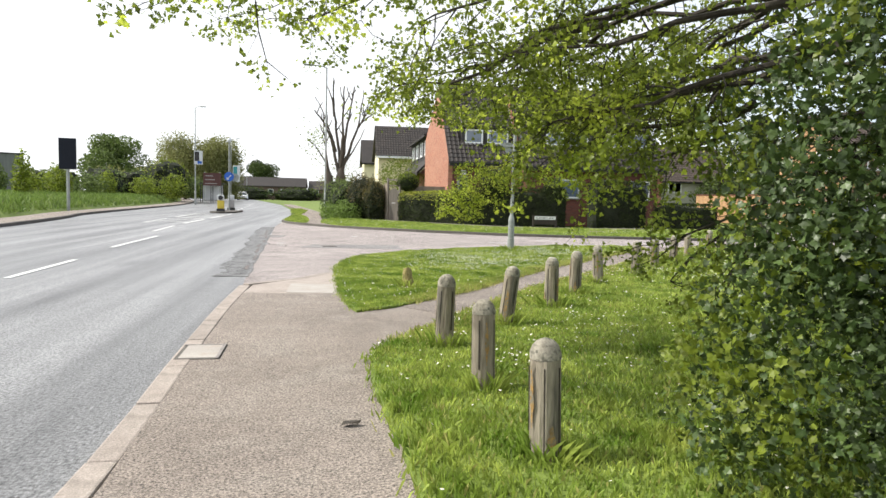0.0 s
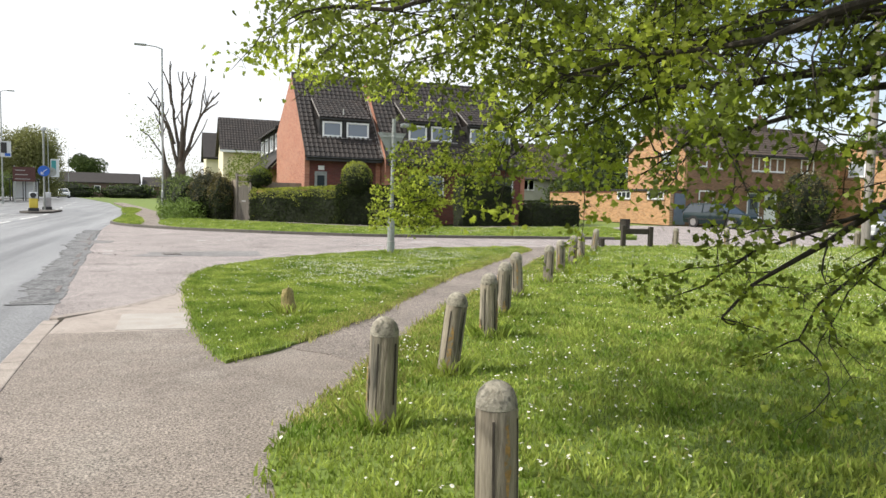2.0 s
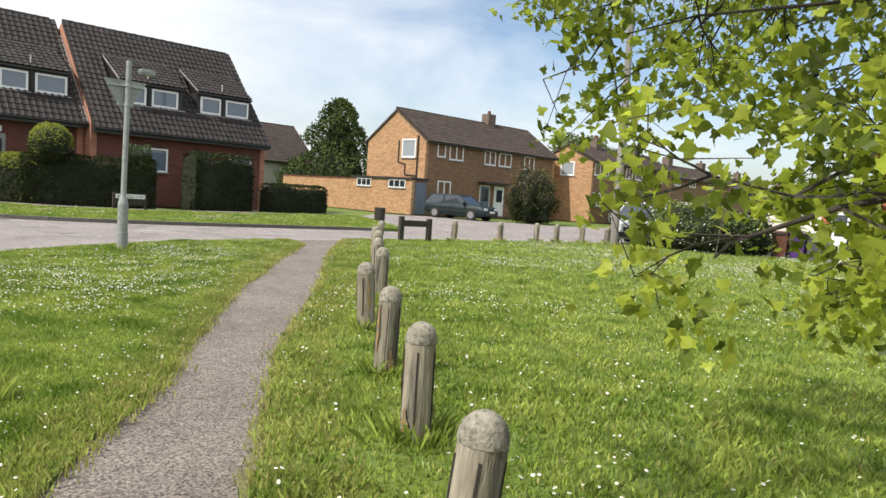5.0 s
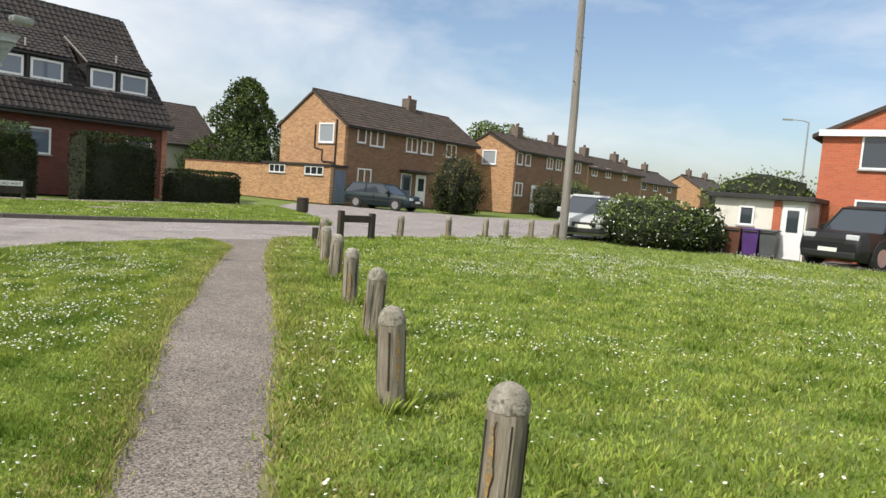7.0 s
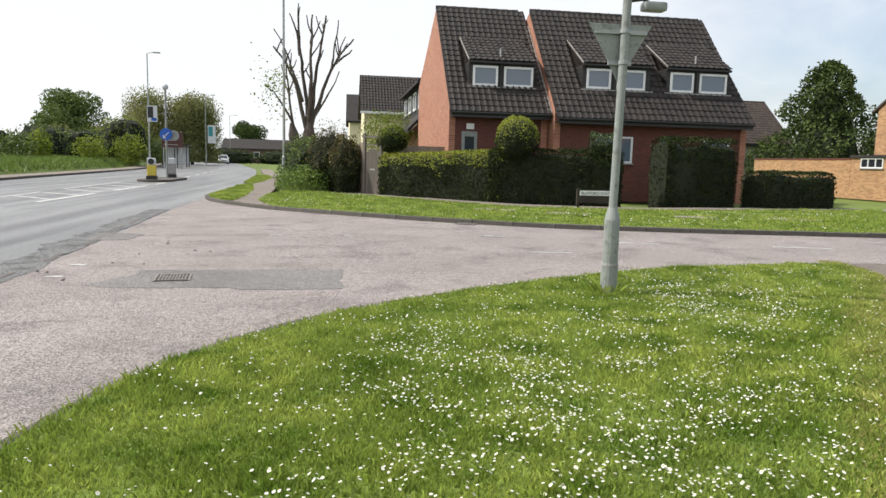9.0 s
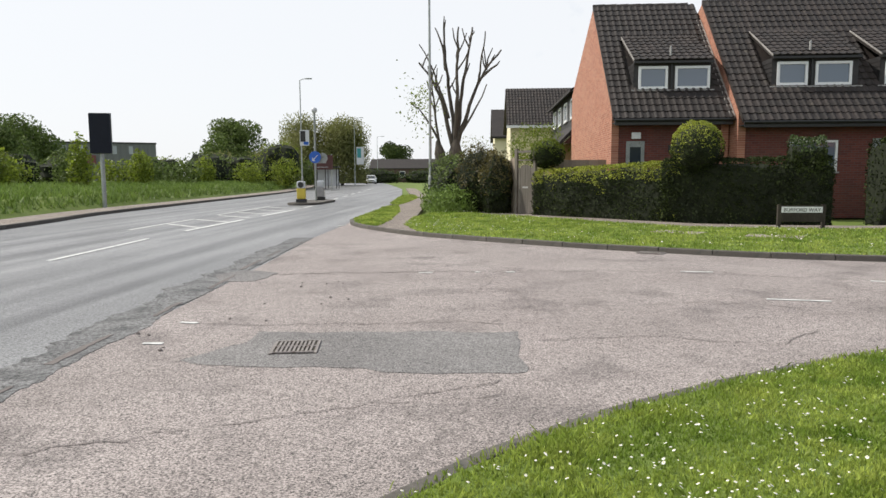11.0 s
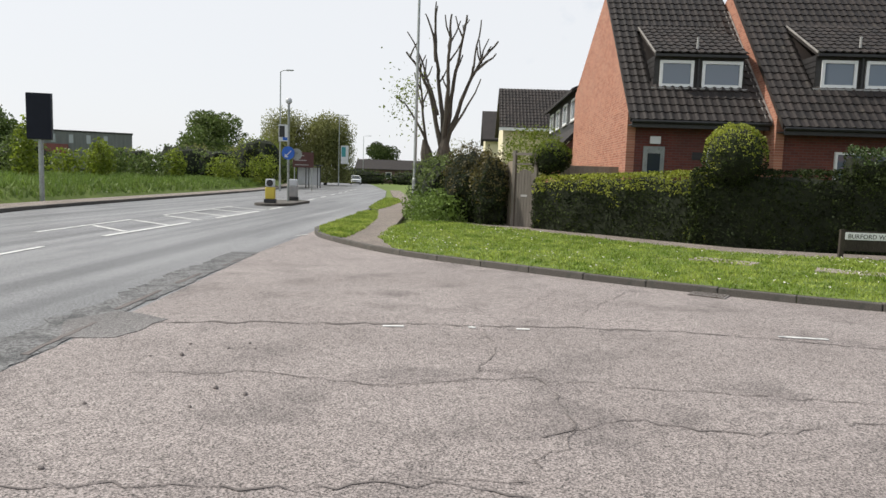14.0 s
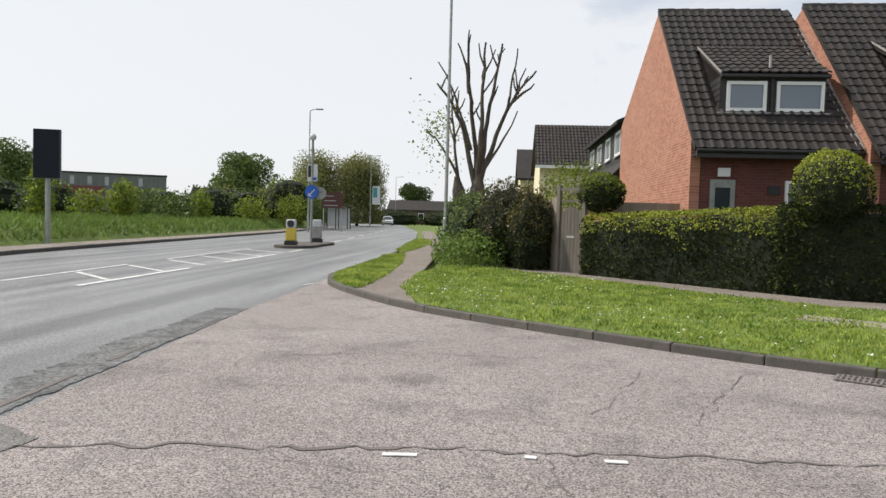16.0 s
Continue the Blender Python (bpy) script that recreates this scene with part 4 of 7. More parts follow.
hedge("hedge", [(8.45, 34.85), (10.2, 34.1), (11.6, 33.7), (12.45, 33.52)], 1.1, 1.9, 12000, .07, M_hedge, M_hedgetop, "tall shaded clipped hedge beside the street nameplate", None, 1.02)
# the ball's shaded underside is put into its darker lower leaf colour
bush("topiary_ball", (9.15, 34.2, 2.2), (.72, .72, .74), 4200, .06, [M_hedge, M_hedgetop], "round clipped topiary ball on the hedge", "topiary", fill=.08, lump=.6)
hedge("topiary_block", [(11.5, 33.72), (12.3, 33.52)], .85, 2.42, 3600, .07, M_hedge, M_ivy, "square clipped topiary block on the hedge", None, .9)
hedge("hedge", [(14.0, 33.9), (15.3, 34.0), (16.6, 34.1)], 1.2, 2.4, 6500, .08, M_hedge, M_hedge, "tall square clipped hedge before the house", None, 1.2)
hedge("hedge", [(17.6, 34.0), (19.0, 34.2), (20.5, 34.3)], 1.3, 1.35, 4500, .08, M_hedge, M_hedge, "low rounded clipped hedge at the corner", None, 1.2)
bush("topiary_ball", (5.35, 38.15, 2.15), (.58, .58, .5), 1900, .085, [M_hedge, M_leaf], "round ivy-covered topiary beside the garden gate", "topiary", fill=.1, lump=.8)
bush("bush", (3.6, 39.2, 1.05), (.62, .75, 1.25), 3600, .085, [M_hedge, M_russet], "dark dense shrub beside the garden gate", group="roadside shrubs")
bush("bush", (3.0, 40.1, 1.2), (.9, .9, 1.35), 3900, .085, [M_hedge, M_russet], "dark tall shrub in the roadside hedge", group="roadside shrubs")
bush("bush", (2.2, 41.8, 1.0), (1.0, 1.2, 1.25), 3600, .09, [M_ivy, M_far], "bright green leafy shrub by the footway", group="roadside shrubs")
bush("bush", (1.7, 44.5, 1.0), (1.0, 1.6, 1.35), 3400, .09, [M_ivy, M_far], "bright green leafy shrub under the pollarded tree", group="roadside shrubs")
bush("weeds", (2.15, 39.75, .35), (.95, .8, .75), 2600, .10, M_weed, "pale green tall weeds by the footway", "weeds", core=False, fill=.6)
bush("weeds", (1.35, 42.2, .3), (.7, 1.5, .7), 2200, .10, M_weed, "pale green weeds along the footway", "weeds", core=False, fill=.6)
bush("small_tree", (6.2, 52.5, 2.9), (1.6, 1.4, 1.3), 2600, .13, M_leaf, "leafy green garden tree before the cream house", "tree", fill=.5, core=False)


# ---- garden gate and fence ----
gate = thing("garden_gate", (4.62, 38.32, 0), "grey weathered arched wooden garden gate", "gate", rz=-42)
for k in range(6):
    x = -.32 + k * .108
    h = 1.62 + .17 * (1 - ((x + .05) / .34) ** 2)
    part("board", B(x, x + .102, -.012, .012, .06, h, bevel=.003), M_gate, gate)
part("rail", B(-.32, .33, .013, .04, .3, .4), M_gate, gate)
part("rail", B(-.32, .33, .013, .04, 1.3, 1.4), M_gate, gate)
part("letter_plate", B(-.12, .12, -.022, -.013, .98, 1.04, bevel=.004), M_lead, gate, "pale metal letter plate")
fr = thing("gate_frame", (4.62, 38.32, 0), "weathered timber gate posts with a trellis arch", "gate frame", rz=-42)
part("post", B(-.45, -.345, -.05, .05, 0, 2.35, bevel=.006), M_gate, fr)
part("post", B(.35, .455, -.05, .05, 0, 2.3, bevel=.006), M_gate, fr)
part("crossbar", B(-.5, .5, -.03, .03, 2.2, 2.28), M_gate, fr)
part("crossbar", B(-.345, .35, -.02, .02, 1.92, 1.97), M_gate, fr)
fence = thing("fence", (0, 0, 0), "silvered close-board garden fence", "fence")
a0, a1 = Vector((4.3, 38.75)), Vector((2.9, 43.2))
for k in range(34):
    p = a0.lerp(a1, k / 33)
    o = part("board", B(-.07, .07, -.01, .01, 0, 2.0 + .05 * math.sin(k)), M_wood, fence)
    o.matrix_world = pose(p.x, p.y, 0, 0, 0, math.degrees(math.atan2(a1.y - a0.y, a1.x - a0.x)))
fence = thing("fence", (0, 0, 0), "dark brown garden fence panel beside the house", "fence")
for k in range(12):
    o = part("board", B(-.075, .075, -.01, .01, 0, 1.95), M_wood, fence)
    o.matrix_world = pose(5.75 + k * .145, 38.6, 0)


# ---- trees ----
def limb(bm, pts, r0, r1, seg=7):
    q = spline(pts, 0.35)
    q = [p + Vector((noise.noise(p * 1.1), noise.noise(p * 1.1 + Vector((7, 0, 0))), 0)) * min(.12, r0 * 1.1) for p in q]
    k = len(q)
    tube(bm, q, [r0 + (r1 - r0) * (i / (k - 1)) for i in range(k)], seg)
    return q


# the pollarded tree
pt = thing("pollarded_tree", (1.75, 49.0, 0), "bare pollarded tree with cut upright limbs", "tree")
bm = bmesh.new()
tube(bm, [(0, 0, -.1), (0.02, 0, .8), (0, 0, 1.8), (.05, 0, 2.6), (.1, 0, 3.3)], [.50, .42, .37, .34, .13], 12)
tube(bm, [(-.5, .2, -.1), (-.6, .2, 1.4), (-.75, .2, 2.6), (-.85, .2, 3.2)], [.36, .31, .27, .09], 10)
part("trunk", bm, M_bark, pt)
POLLARD = [((.1, 0, 3.0), (.3, .1, 5.0), (.75, .2, 7.6), (1.0, .2, 9.2)), ((.1, 0, 3.0), (.7, 0, 4.8), (1.5, 0, 6.6), (2.5, .1, 8.0)), ((0, 0, 3.0), (-.15, .2, 5.0), (-.5, .3, 7.5), (-.62, .3, 9.5)), ((0, 0, 3.0), (.15, -.2, 5.2), (.2, -.3, 7.2), (.25, -.3, 9.1)), ((-.05, 0, 2.9), (-.5, 0, 4.6), (-1.0, .1, 6.2), (-1.9, .1, 7.4)), ((-.8, .2, 3.0), (-1.0, .2, 4.4), (-1.2, .3, 6.0), (-1.3, .3, 7.2)), ((.2, 0, 3.4), (.9, -.2, 4.6), (1.55, -.2, 5.6), (1.75, -.3, 6.2)), ((-.3, 0, 4.5), (-.9, -.1, 6.4), (-1.5, -.1, 7.8), (-1.85, -.1, 8.3)), ((.8, 0, 5.0), (1.3, .3, 6.4), (1.5, .3, 7.8), (1.65, .3, 9.0)), ((-.5, .2, 7.0), (-.65, .2, 8.2), (-.95, .2, 9.0), (-1.05, .2, 9.2)), ((1.5, 0, 6.6), (2.0, -.1, 7.0), (2.3, -.1, 7.2), (2.45, -.1, 7.4)), ((-.8, .1, 3.2), (-1.3, 0, 4.2), (-1.9, 0, 5.0), (-2.4, 0, 5.3))]
POLLARD = [[(x * .92, y, z * .95) for x, y, z in q] for q in POLLARD]
for k, q in enumerate(POLLARD):
    bm = bmesh.new()
    limb(bm, q, .125 if k < 5 else .07, .038 if k < 5 else .026)
    part("limb", bm, M_bark, pt)
rnd = random.Random(6)
for q in POLLARD[:6]:
    for _ in range(5):
        f = rnd.uniform(.4, .95)
        k = min(2, int(f * 3))
        o = Vector(q[k]).lerp(Vector(q[k + 1]), f * 3 - k)
        d = Vector((rnd.uniform(-.6, .6), rnd.uniform(-.4, .4), 1)).normalized()
        ln = rnd.uniform(.35, 1.2)
        bm = bmesh.new()
        limb(bm, [o, o + d * ln * .5 + Vector((rnd.uniform(-.08, .08), 0, 0)), o + d * ln], .045, .025, 6)
        part("limb", bm, M_bark, pt)
rnd = random.Random(5)
leaf_cloud("young_leaves", [(-1.6 + rnd.gauss(0, .55), rnd.gauss(0, .5), 5.0 + rnd.gauss(0, .75)) for _ in range(420)], .13, M_leaf, pt, seed=3)


# the big leafy tree over the footway
# fresh leaves, with backlight put into the brightened colour
M_fresh = material("fresh_backlit_maple_leaves", (0.33, 0.42, 0.035), (0.56, 0.62, 0.10), 2.2, 9, 0.45, 0, vary=0.3, sub=0.65, spec=0.4)


def leafy_tree():
    t = thing("tree", (5.0, 4.2, 0), "leafy maple with drooping branches over an ivy-clad trunk", "tree")
    t.matrix_world = Matrix.Identity(4)
    bm = bmesh.new()
    tube(bm, [(5.1, 4.1, -.1), (5.05, 4.1, .6), (5.0, 4.2, 1.8), (5.0, 4.3, 3.0), (5.05, 4.3, 4.6)], [.36, .29, .26, .24, .16], 12)
    part("trunk", bm, M_bark, t)
    rnd = random.Random(11)
    LIMBS = [
        ([(5, 4.3, 2.6), (3.8, 5.5, 3.1), (2.5, 6.3, 3.0), (1.25, 6.6, 2.7)], .9, .28),
        ([(3.8, 5.5, 3.1), (2.9, 6.7, 3.1), (2.1, 7.3, 2.95), (1.45, 7.6, 2.8)], .8, .25),
        ([(5, 4.3, 2.5), (4.7, 5.9, 2.6), (4.3, 7.1, 2.45), (3.95, 7.39, 2.18), (3.51, 7.41, 1.85), (3.14, 7.43, 1.60), (3.01, 7.41, 1.42), (2.89, 7.42, 1.33), (2.80, 7.43, 1.26)], .6, .10),
        ([(5, 4.6, 2.3), (4.6, 6.1, 2.35), (4.3, 7.4, 2.3), (4.15, 8.3, 2.1)], 1.0, .3),
        ([(5, 4.5, 2.8), (5.1, 6.4, 2.9), (5.0, 7.9, 2.7), (4.9, 9.1, 2.45)], 1.0, .25),
        ([(5.1, 4.8, 2.0), (5.0, 5.9, 1.6), (4.85, 6.4, 1.0), (4.7, 6.6, .62)], .5, .2),
        ([(5, 4.8, 1.9), (4.5, 5.3, 1.5), (4.2, 5.6, 1.0)], .5, .2),
        ([(5.3, 4.4, 2.6), (6.6, 5.6, 2.7), (7.6, 6.6, 2.1), (8.0, 6.9, 1.6)], .8, .35),
        ([(5, 4.4, 2.2), (4.3, 5.7, 2.1), (3.6, 6.7, 1.95)], .8, .25),
        ([(5.2, 4.4, 2.5), (5.6, 5.9, 2.3), (5.8, 7.2, 1.8)], .7, .3),
        ([(4.7, 5.6, 2.6), (4.1, 6.7, 2.75), (3.5, 7.5, 2.6), (3.2, 7.9, 2.4)], 1.0, .33),
        ([(4.4, 5.6, 3.0), (3.2, 6.6, 2.8), (2.4, 7.1, 2.65)], .9, .33),
        ([(4.9, 5.8, 2.5), (5.3, 7.2, 2.6), (5.2, 8.4, 2.4)], 1.0, .24),
        ([(5.0, 5.4, 1.9), (4.4, 6.4, 1.75), (4.1, 7.0, 1.6)], .7, .25),
        ([(5.2, 5.2, 2.2), (5.9, 6.4, 1.9), (6.3, 7.2, 1.3)], .5, .3),
        ([(4.6, 5.2, 2.2), (3.9, 6.2, 2.05), (3.35, 6.9, 1.95)], .8, .28),
        ([(5.0, 5.0, 2.4), (4.7, 6.9, 2.35), (4.3, 8.3, 2.4), (4.0, 9.0, 2.3)], 1.0, .25),
        ([(5.1, 6.4, 2.9), (4.9, 7.8, 2.6), (4.5, 8.8, 2.5)], 1.0, .26),
        ([(4.6, 5.8, 2.2), (4.0, 6.8, 2.1), (3.55, 7.3, 1.95)], 1.0, .3),
        ([(4.4, 5.4, 2.5), (3.6, 6.3, 2.4), (3.0, 6.9, 2.35)], 1.0, .34),
        ([(4.5, 6.0, 2.0), (3.9, 7.0, 1.8), (3.6, 7.5, 1.7)], .9, .26),
        ([(4.7, 5.4, 2.8), (3.9, 6.7, 2.75), (3.1, 7.8, 2.55), (2.35, 8.4, 2.3)], 1.0, .26),
        ([(4.3, 6.1, 2.75), (3.7, 7.4, 2.65), (3.2, 8.3, 2.5), (2.9, 8.9, 2.3)], 1.0, .26),
        ([(3.9, 6.7, 2.75), (3.1, 7.5, 2.5), (2.6, 8.1, 2.35)], 1.0, .24),
        ([(4.2, 6.6, 2.6), (3.7, 8.0, 2.5), (3.3, 9.0, 2.35)], 1.0, .26),
        ([(3.7, 6.6, 2.6), (2.9, 7.2, 2.35), (2.3, 7.6, 2.3)], 1.0, .24),
        ([(5.1, 6.4, 2.9), (5.0, 8.0, 2.6), (4.9, 9.0, 2.35)], 1.0, .17),
        ([(5.2, 7.2, 2.6), (5.5, 8.4, 2.4), (5.6, 9.0, 2.3)], 1.0, .17),
        # sprays off the lowest bough
        ([(3.01, 7.41, 1.42), (2.91, 7.48, 1.37), (2.80, 7.56, 1.30), (2.74, 7.62, 1.32)], 1.0, .12),
        ([(2.89, 7.42, 1.32), (2.78, 7.49, 1.28), (2.67, 7.53, 1.25), (2.61, 7.56, 1.25)], 1.0, .11),
        ([(3.14, 7.43, 1.60), (3.14, 7.60, 1.58), (3.04, 7.80, 1.56), (2.92, 7.88, 1.51)], 1.0, .14),
        ([(3.51, 7.41, 1.85), (3.30, 7.65, 1.73), (3.13, 7.83, 1.67), (3.03, 7.90, 1.60)], 1.0, .15),
        ([(3.51, 7.41, 1.85), (3.48, 7.45, 1.69), (3.48, 7.49, 1.60)], 1.0, .14),
        ([(5.22, 7.48, 2.54), (4.91, 7.69, 1.93), (4.72, 7.85, 1.68)], .5, .14),
        ([(5.05, 7.55, 1.98), (4.88, 7.69, 1.72)], .5, .14),
        ([(5.0, 4.3, 3.0), (3.6, 5.2, 3.0), (2.2, 5.6, 2.75), (1.15, 5.9, 2.45)], .9, .28),
        ([(5.1, 5.2, 1.9), (4.8, 6.2, 1.4), (4.5, 6.7, 1.1), (4.28, 6.9, .92)], 1.0, .22),
        ([(4.95, 5.9, 1.6), (4.7, 6.5, 1.2), (4.5, 6.9, .85), (4.42, 7.0, .7)], 1.0, .2),
    ]
    leaves, spray, TV, TF = [], [], [], []
    SPARSE = (3, 7, 9, 14)

    def free(p):
        return clear(p) and p.z > .3 and (p.z > 2.03 or p.y < 7.45 or p.x - 2.07 > 1.25 * (p.y - 7.3))

    def stick(p, q, r):
        """A thin three-sided twig."""
        d = (q - p)
        if d.length < 1e-4 or not free(q):
            return
        s = d.orthogonal().normalized()
        u = d.normalized().cross(s)
        b0 = len(TV)
        for k in range(3):
            o = (s * math.cos(k * 2.094) + u * math.sin(k * 2.094))
            TV.append(p + o * r)
            TV.append(q + o * r * .55)
        for k in range(3):
            k2 = (k + 1) % 3
            TF.append((b0 + 2 * k, b0 + 2 * k2, b0 + 2 * k2 + 1, b0 + 2 * k + 1))

    def clear(p):
        walk_line = [(1.8, 0), (1.66, 5.0), (2.07, 7.3), (3.1, 9.9), (3.4, 11.4)]
        for (ax, ay), (bx, by) in zip(walk_line, walk_line[1:]):
            a, b, c = Vector((ax, ay)), Vector((bx, by)), Vector((p.x, p.y))
            t = max(0, min(1, (c - a).dot(b - a) / (b - a).length_squared))
            if (c - a.lerp(b, t)).length < .42 and p.z < 2.0:
                return False
        return True

    LOW = (2, 28, 29, 30, 31, 32)
    for li, (pts, dens, spread) in enumerate(LIMBS):
        q = spline(pts, .16 if li in LOW else .22)
        wob = .03 if li in LOW else .14
        q = [p + Vector((noise.noise(p * 1.7 + Vector((li, 0, 0))), noise.noise(p * 1.7 + Vector((0, li, 9))), noise.noise(p * 1.9 + Vector((4, 0, li))))) * wob for p in q]
        q[0] = Vector(pts[0])
        total = len(q)
        r0 = .015 if li == 2 else .005 if li in LOW else .034
        bm = bmesh.new()
        tube(bm, q, [r0 * (1 - .84 * (i / (total - 1)) ** .7) for i in range(total)], 7)
        part("branch", bm, M_barkd, t)
        first_leafy = int(total * (.72 if li == 2 else .15 if li in LOW else .25))
        for i in range(first_leafy, total):
            along = (q[min(i + 1, total - 1)] - q[max(i - 1, 0)]).normalized()
            for _ in range(2 if rnd.random() < .35 + .5 * dens else 1):
                p = q[i].copy()
                d = (Vector((rnd.gauss(0, 1), rnd.gauss(0, 1), rnd.gauss(-.05, .55))).normalized() + along * .7).normalized()
                ln = rnd.uniform(.4, 1.05) * (spread / .3) * (.62 if li in LOW else 1)
                steps = 5
                for s in range(steps):
                    d = (d + Vector((rnd.gauss(0, .30), rnd.gauss(0, .30), rnd.gauss(.02 if li in LOW else -.06, .22)))).normalized()
                    n2 = p + d * (ln / steps)
                    stick(p, n2, (.0075 if li not in LOW else .0022) * (1 - .75 * s / steps))
                    if s:
                        for _ in range(2):
                            e = (d * .6 + Vector((rnd.gauss(0, 1), rnd.gauss(0, 1), rnd.gauss(-.1, .7))).normalized()).normalized()
                            tip = n2 + e * rnd.uniform(.05, .17) * (.6 if li in LOW else 1)
                            stick(n2, tip, .0009 if li in LOW else .0018)
                            if tip.x > 4.3 and tip.y < 8.2 and rnd.random() < .55:
                                continue
                            k_, sg = (rnd.randint(2, 4), .04) if li in SPARSE else (rnd.randint(14, 20), .024) if li in LOW else (rnd.randint(9, 15), .046)
                            for _ in range(k_):
                                (spray if li in LOW else leaves).append(tip + Vector((rnd.gauss(0, sg), rnd.gauss(0, sg), rnd.gauss(-.3 * sg, .7 * sg))))
                    p = n2
    tw = raw("twig", TV, TF, M_barkd, t)
    tagged(tw, "fine dark twigs", kind="stuff")
    kept = [p for p in leaves if free(p)]
    tagged(leaf_cloud("foliage", kept, .044, [M_leaf, M_fresh], t, seed=8, lobes=1, facing=.6, mats=[1 if noise.noise(p * 1.9) > .20 else 0 for p in kept]), kind="stuff")
    spray = [p for p in spray if free(p)]
    tagged(leaf_cloud("foliage_spray", spray, .022, [M_fresh, M_leaf], t, seed=18, lobes=1, facing=.6, mats=[1 if rnd.random() < .3 else 0 for _ in spray]), "fresh yellow-green leaves with backlight in their colour", kind="stuff")
    return t


leafy_tree()
# ivy and undergrowth round the trunk
ivy = thing("ivy", (0, 0, 0), "dark glossy ivy thicket round the tree trunk", "ivy")
rnd = random.Random(21)
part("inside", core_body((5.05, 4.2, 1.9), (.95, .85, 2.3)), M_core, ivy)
spots = []
for c, r, n in (((4.95, 4.25, 1.9), (1.25, 1.0, 2.6), 14000), ((4.3, 4.55, .6), (.92, .75, .85), 9000), ((4.35, 4.55, 1.5), (.8, .7, .9), 6500), ((5.4, 5.0, .7), (.9, .7, .9), 3000), ((4.6, 4.5, 2.6), (.95, .85, .9), 3500)):
    spots += shell_spots(n, c, r, rnd, .45, 2.0)
leaf_cloud("leaves", spots, .052, [M_ivy, M_leaf], ivy, seed=4, lobes=1, mats=[1 if noise.noise(Vector(p) * 1.6) + rnd.gauss(0, .15) > .3 else 0 for p in spots])


# ---- the brick houses across the side road ----
M_chimney = material("sooty_chimney_brick", (.10, .075, .06), (.19, .145, .115), 3, 30, .9, .4, dirt=(.06, .055, .05))


def brick_house(name, label, x0, x1, y0, y1, ze, zr, wins, chimneys, doors=(), side=(), mx=None, my=None):
    """A plain two-storey house with its ridge along x; windows on the -y front and the -x gable."""
    h = thing(name, (0, 0, 0), label, "house", "plain brick houses")
    # default pair: front brick coloured as shaded, gable brick as sunlit
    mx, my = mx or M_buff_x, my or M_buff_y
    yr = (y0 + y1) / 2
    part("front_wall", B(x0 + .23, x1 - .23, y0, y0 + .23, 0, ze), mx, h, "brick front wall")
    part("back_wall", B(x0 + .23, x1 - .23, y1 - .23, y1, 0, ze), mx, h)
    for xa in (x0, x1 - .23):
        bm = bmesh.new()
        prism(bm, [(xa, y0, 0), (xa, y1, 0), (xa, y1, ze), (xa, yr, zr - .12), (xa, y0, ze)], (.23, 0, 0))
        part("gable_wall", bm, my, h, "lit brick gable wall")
    sl = (zr - ze) / (yr - y0)
    bm = bmesh.new()
    prism(bm, [(x0 - .1, y0 - .3, ze - .3 * sl), (x0 - .1, yr, zr), (x0 - .1, y1 + .3, ze - .3 * sl), (x0 - .1, y1 + .3, ze - .3 * sl - .13), (x0 - .1, yr, zr - .15), (x0 - .1, y0 - .3, ze - .3 * sl - .13)], (x1 - x0 + .2, 0, 0))
    rf = part("roof", bm, M_tileB, h, "grey-brown tiled roof")
    up = Vector((0, yr - y0 + .3, zr - ze + .3 * sl)).normalized()
    if x0 < 60:
        tile_slope(rf, (x0 - .1, y0 - .32, ze - .3 * sl), (1, 0, 0), up, x1 - x0 + .2, math.hypot(yr - y0 + .3, zr - ze + .3 * sl), mat=M_tileB)
    part("ridge", tube(bmesh.new(), [(x0 - .1, yr, zr + .02), (x1 + .1, yr, zr + .02)], .1, 8), M_tileB, rf)
    part("gutter", tube(bmesh.new(), [(x0, y0 - .36, ze - .32 * sl - .05), (x1, y0 - .36, ze - .32 * sl - .05)], .05, 6), M_black, h)
    for a, b, c, d in wins:
        window(h, a, b, c, d, 'x', y0 - .01, mullions=[(a + b) / 2] if b - a > .9 else [], bar=.085, glass=M_curtain)
    for a, b, c, d in side:
        window(h, a, b, c, d, 'y', x0 - .02, mullions=[], bar=.1, glass=M_curtain)
    for cx, ch in chimneys:
        c = part("chimney", B(cx - .4, cx + .4, yr - .35, yr + .35, zr - .5, zr + ch, bevel=.02), M_chimney, h)
        part("chimney_pot", tube(bmesh.new(), [(cx, yr, zr + ch), (cx, yr, zr + ch + .25)], [.13, .11], 8), M_brick_x, c)
    for a, b, mt in doors:
        d = part("front_door", B(a, b, y0 - .05, y0 + .02, .12, 2.1), mt, h)
        part("door_frame", B(a - .08, b + .08, y0 - .03, y0 - .004, .12, 2.2), M_upvc, d)
        part("door_glass", B(a + .15, b - .15, y0 - .065, y0 - .052, 1.1, 1.95), M_pane, d)
    return h


M_blue = material("blue_door_paint", (0.10, 0.13, 0.19), (0.15, 0.18, 0.24), 3, 50, 0.6, 0.1)
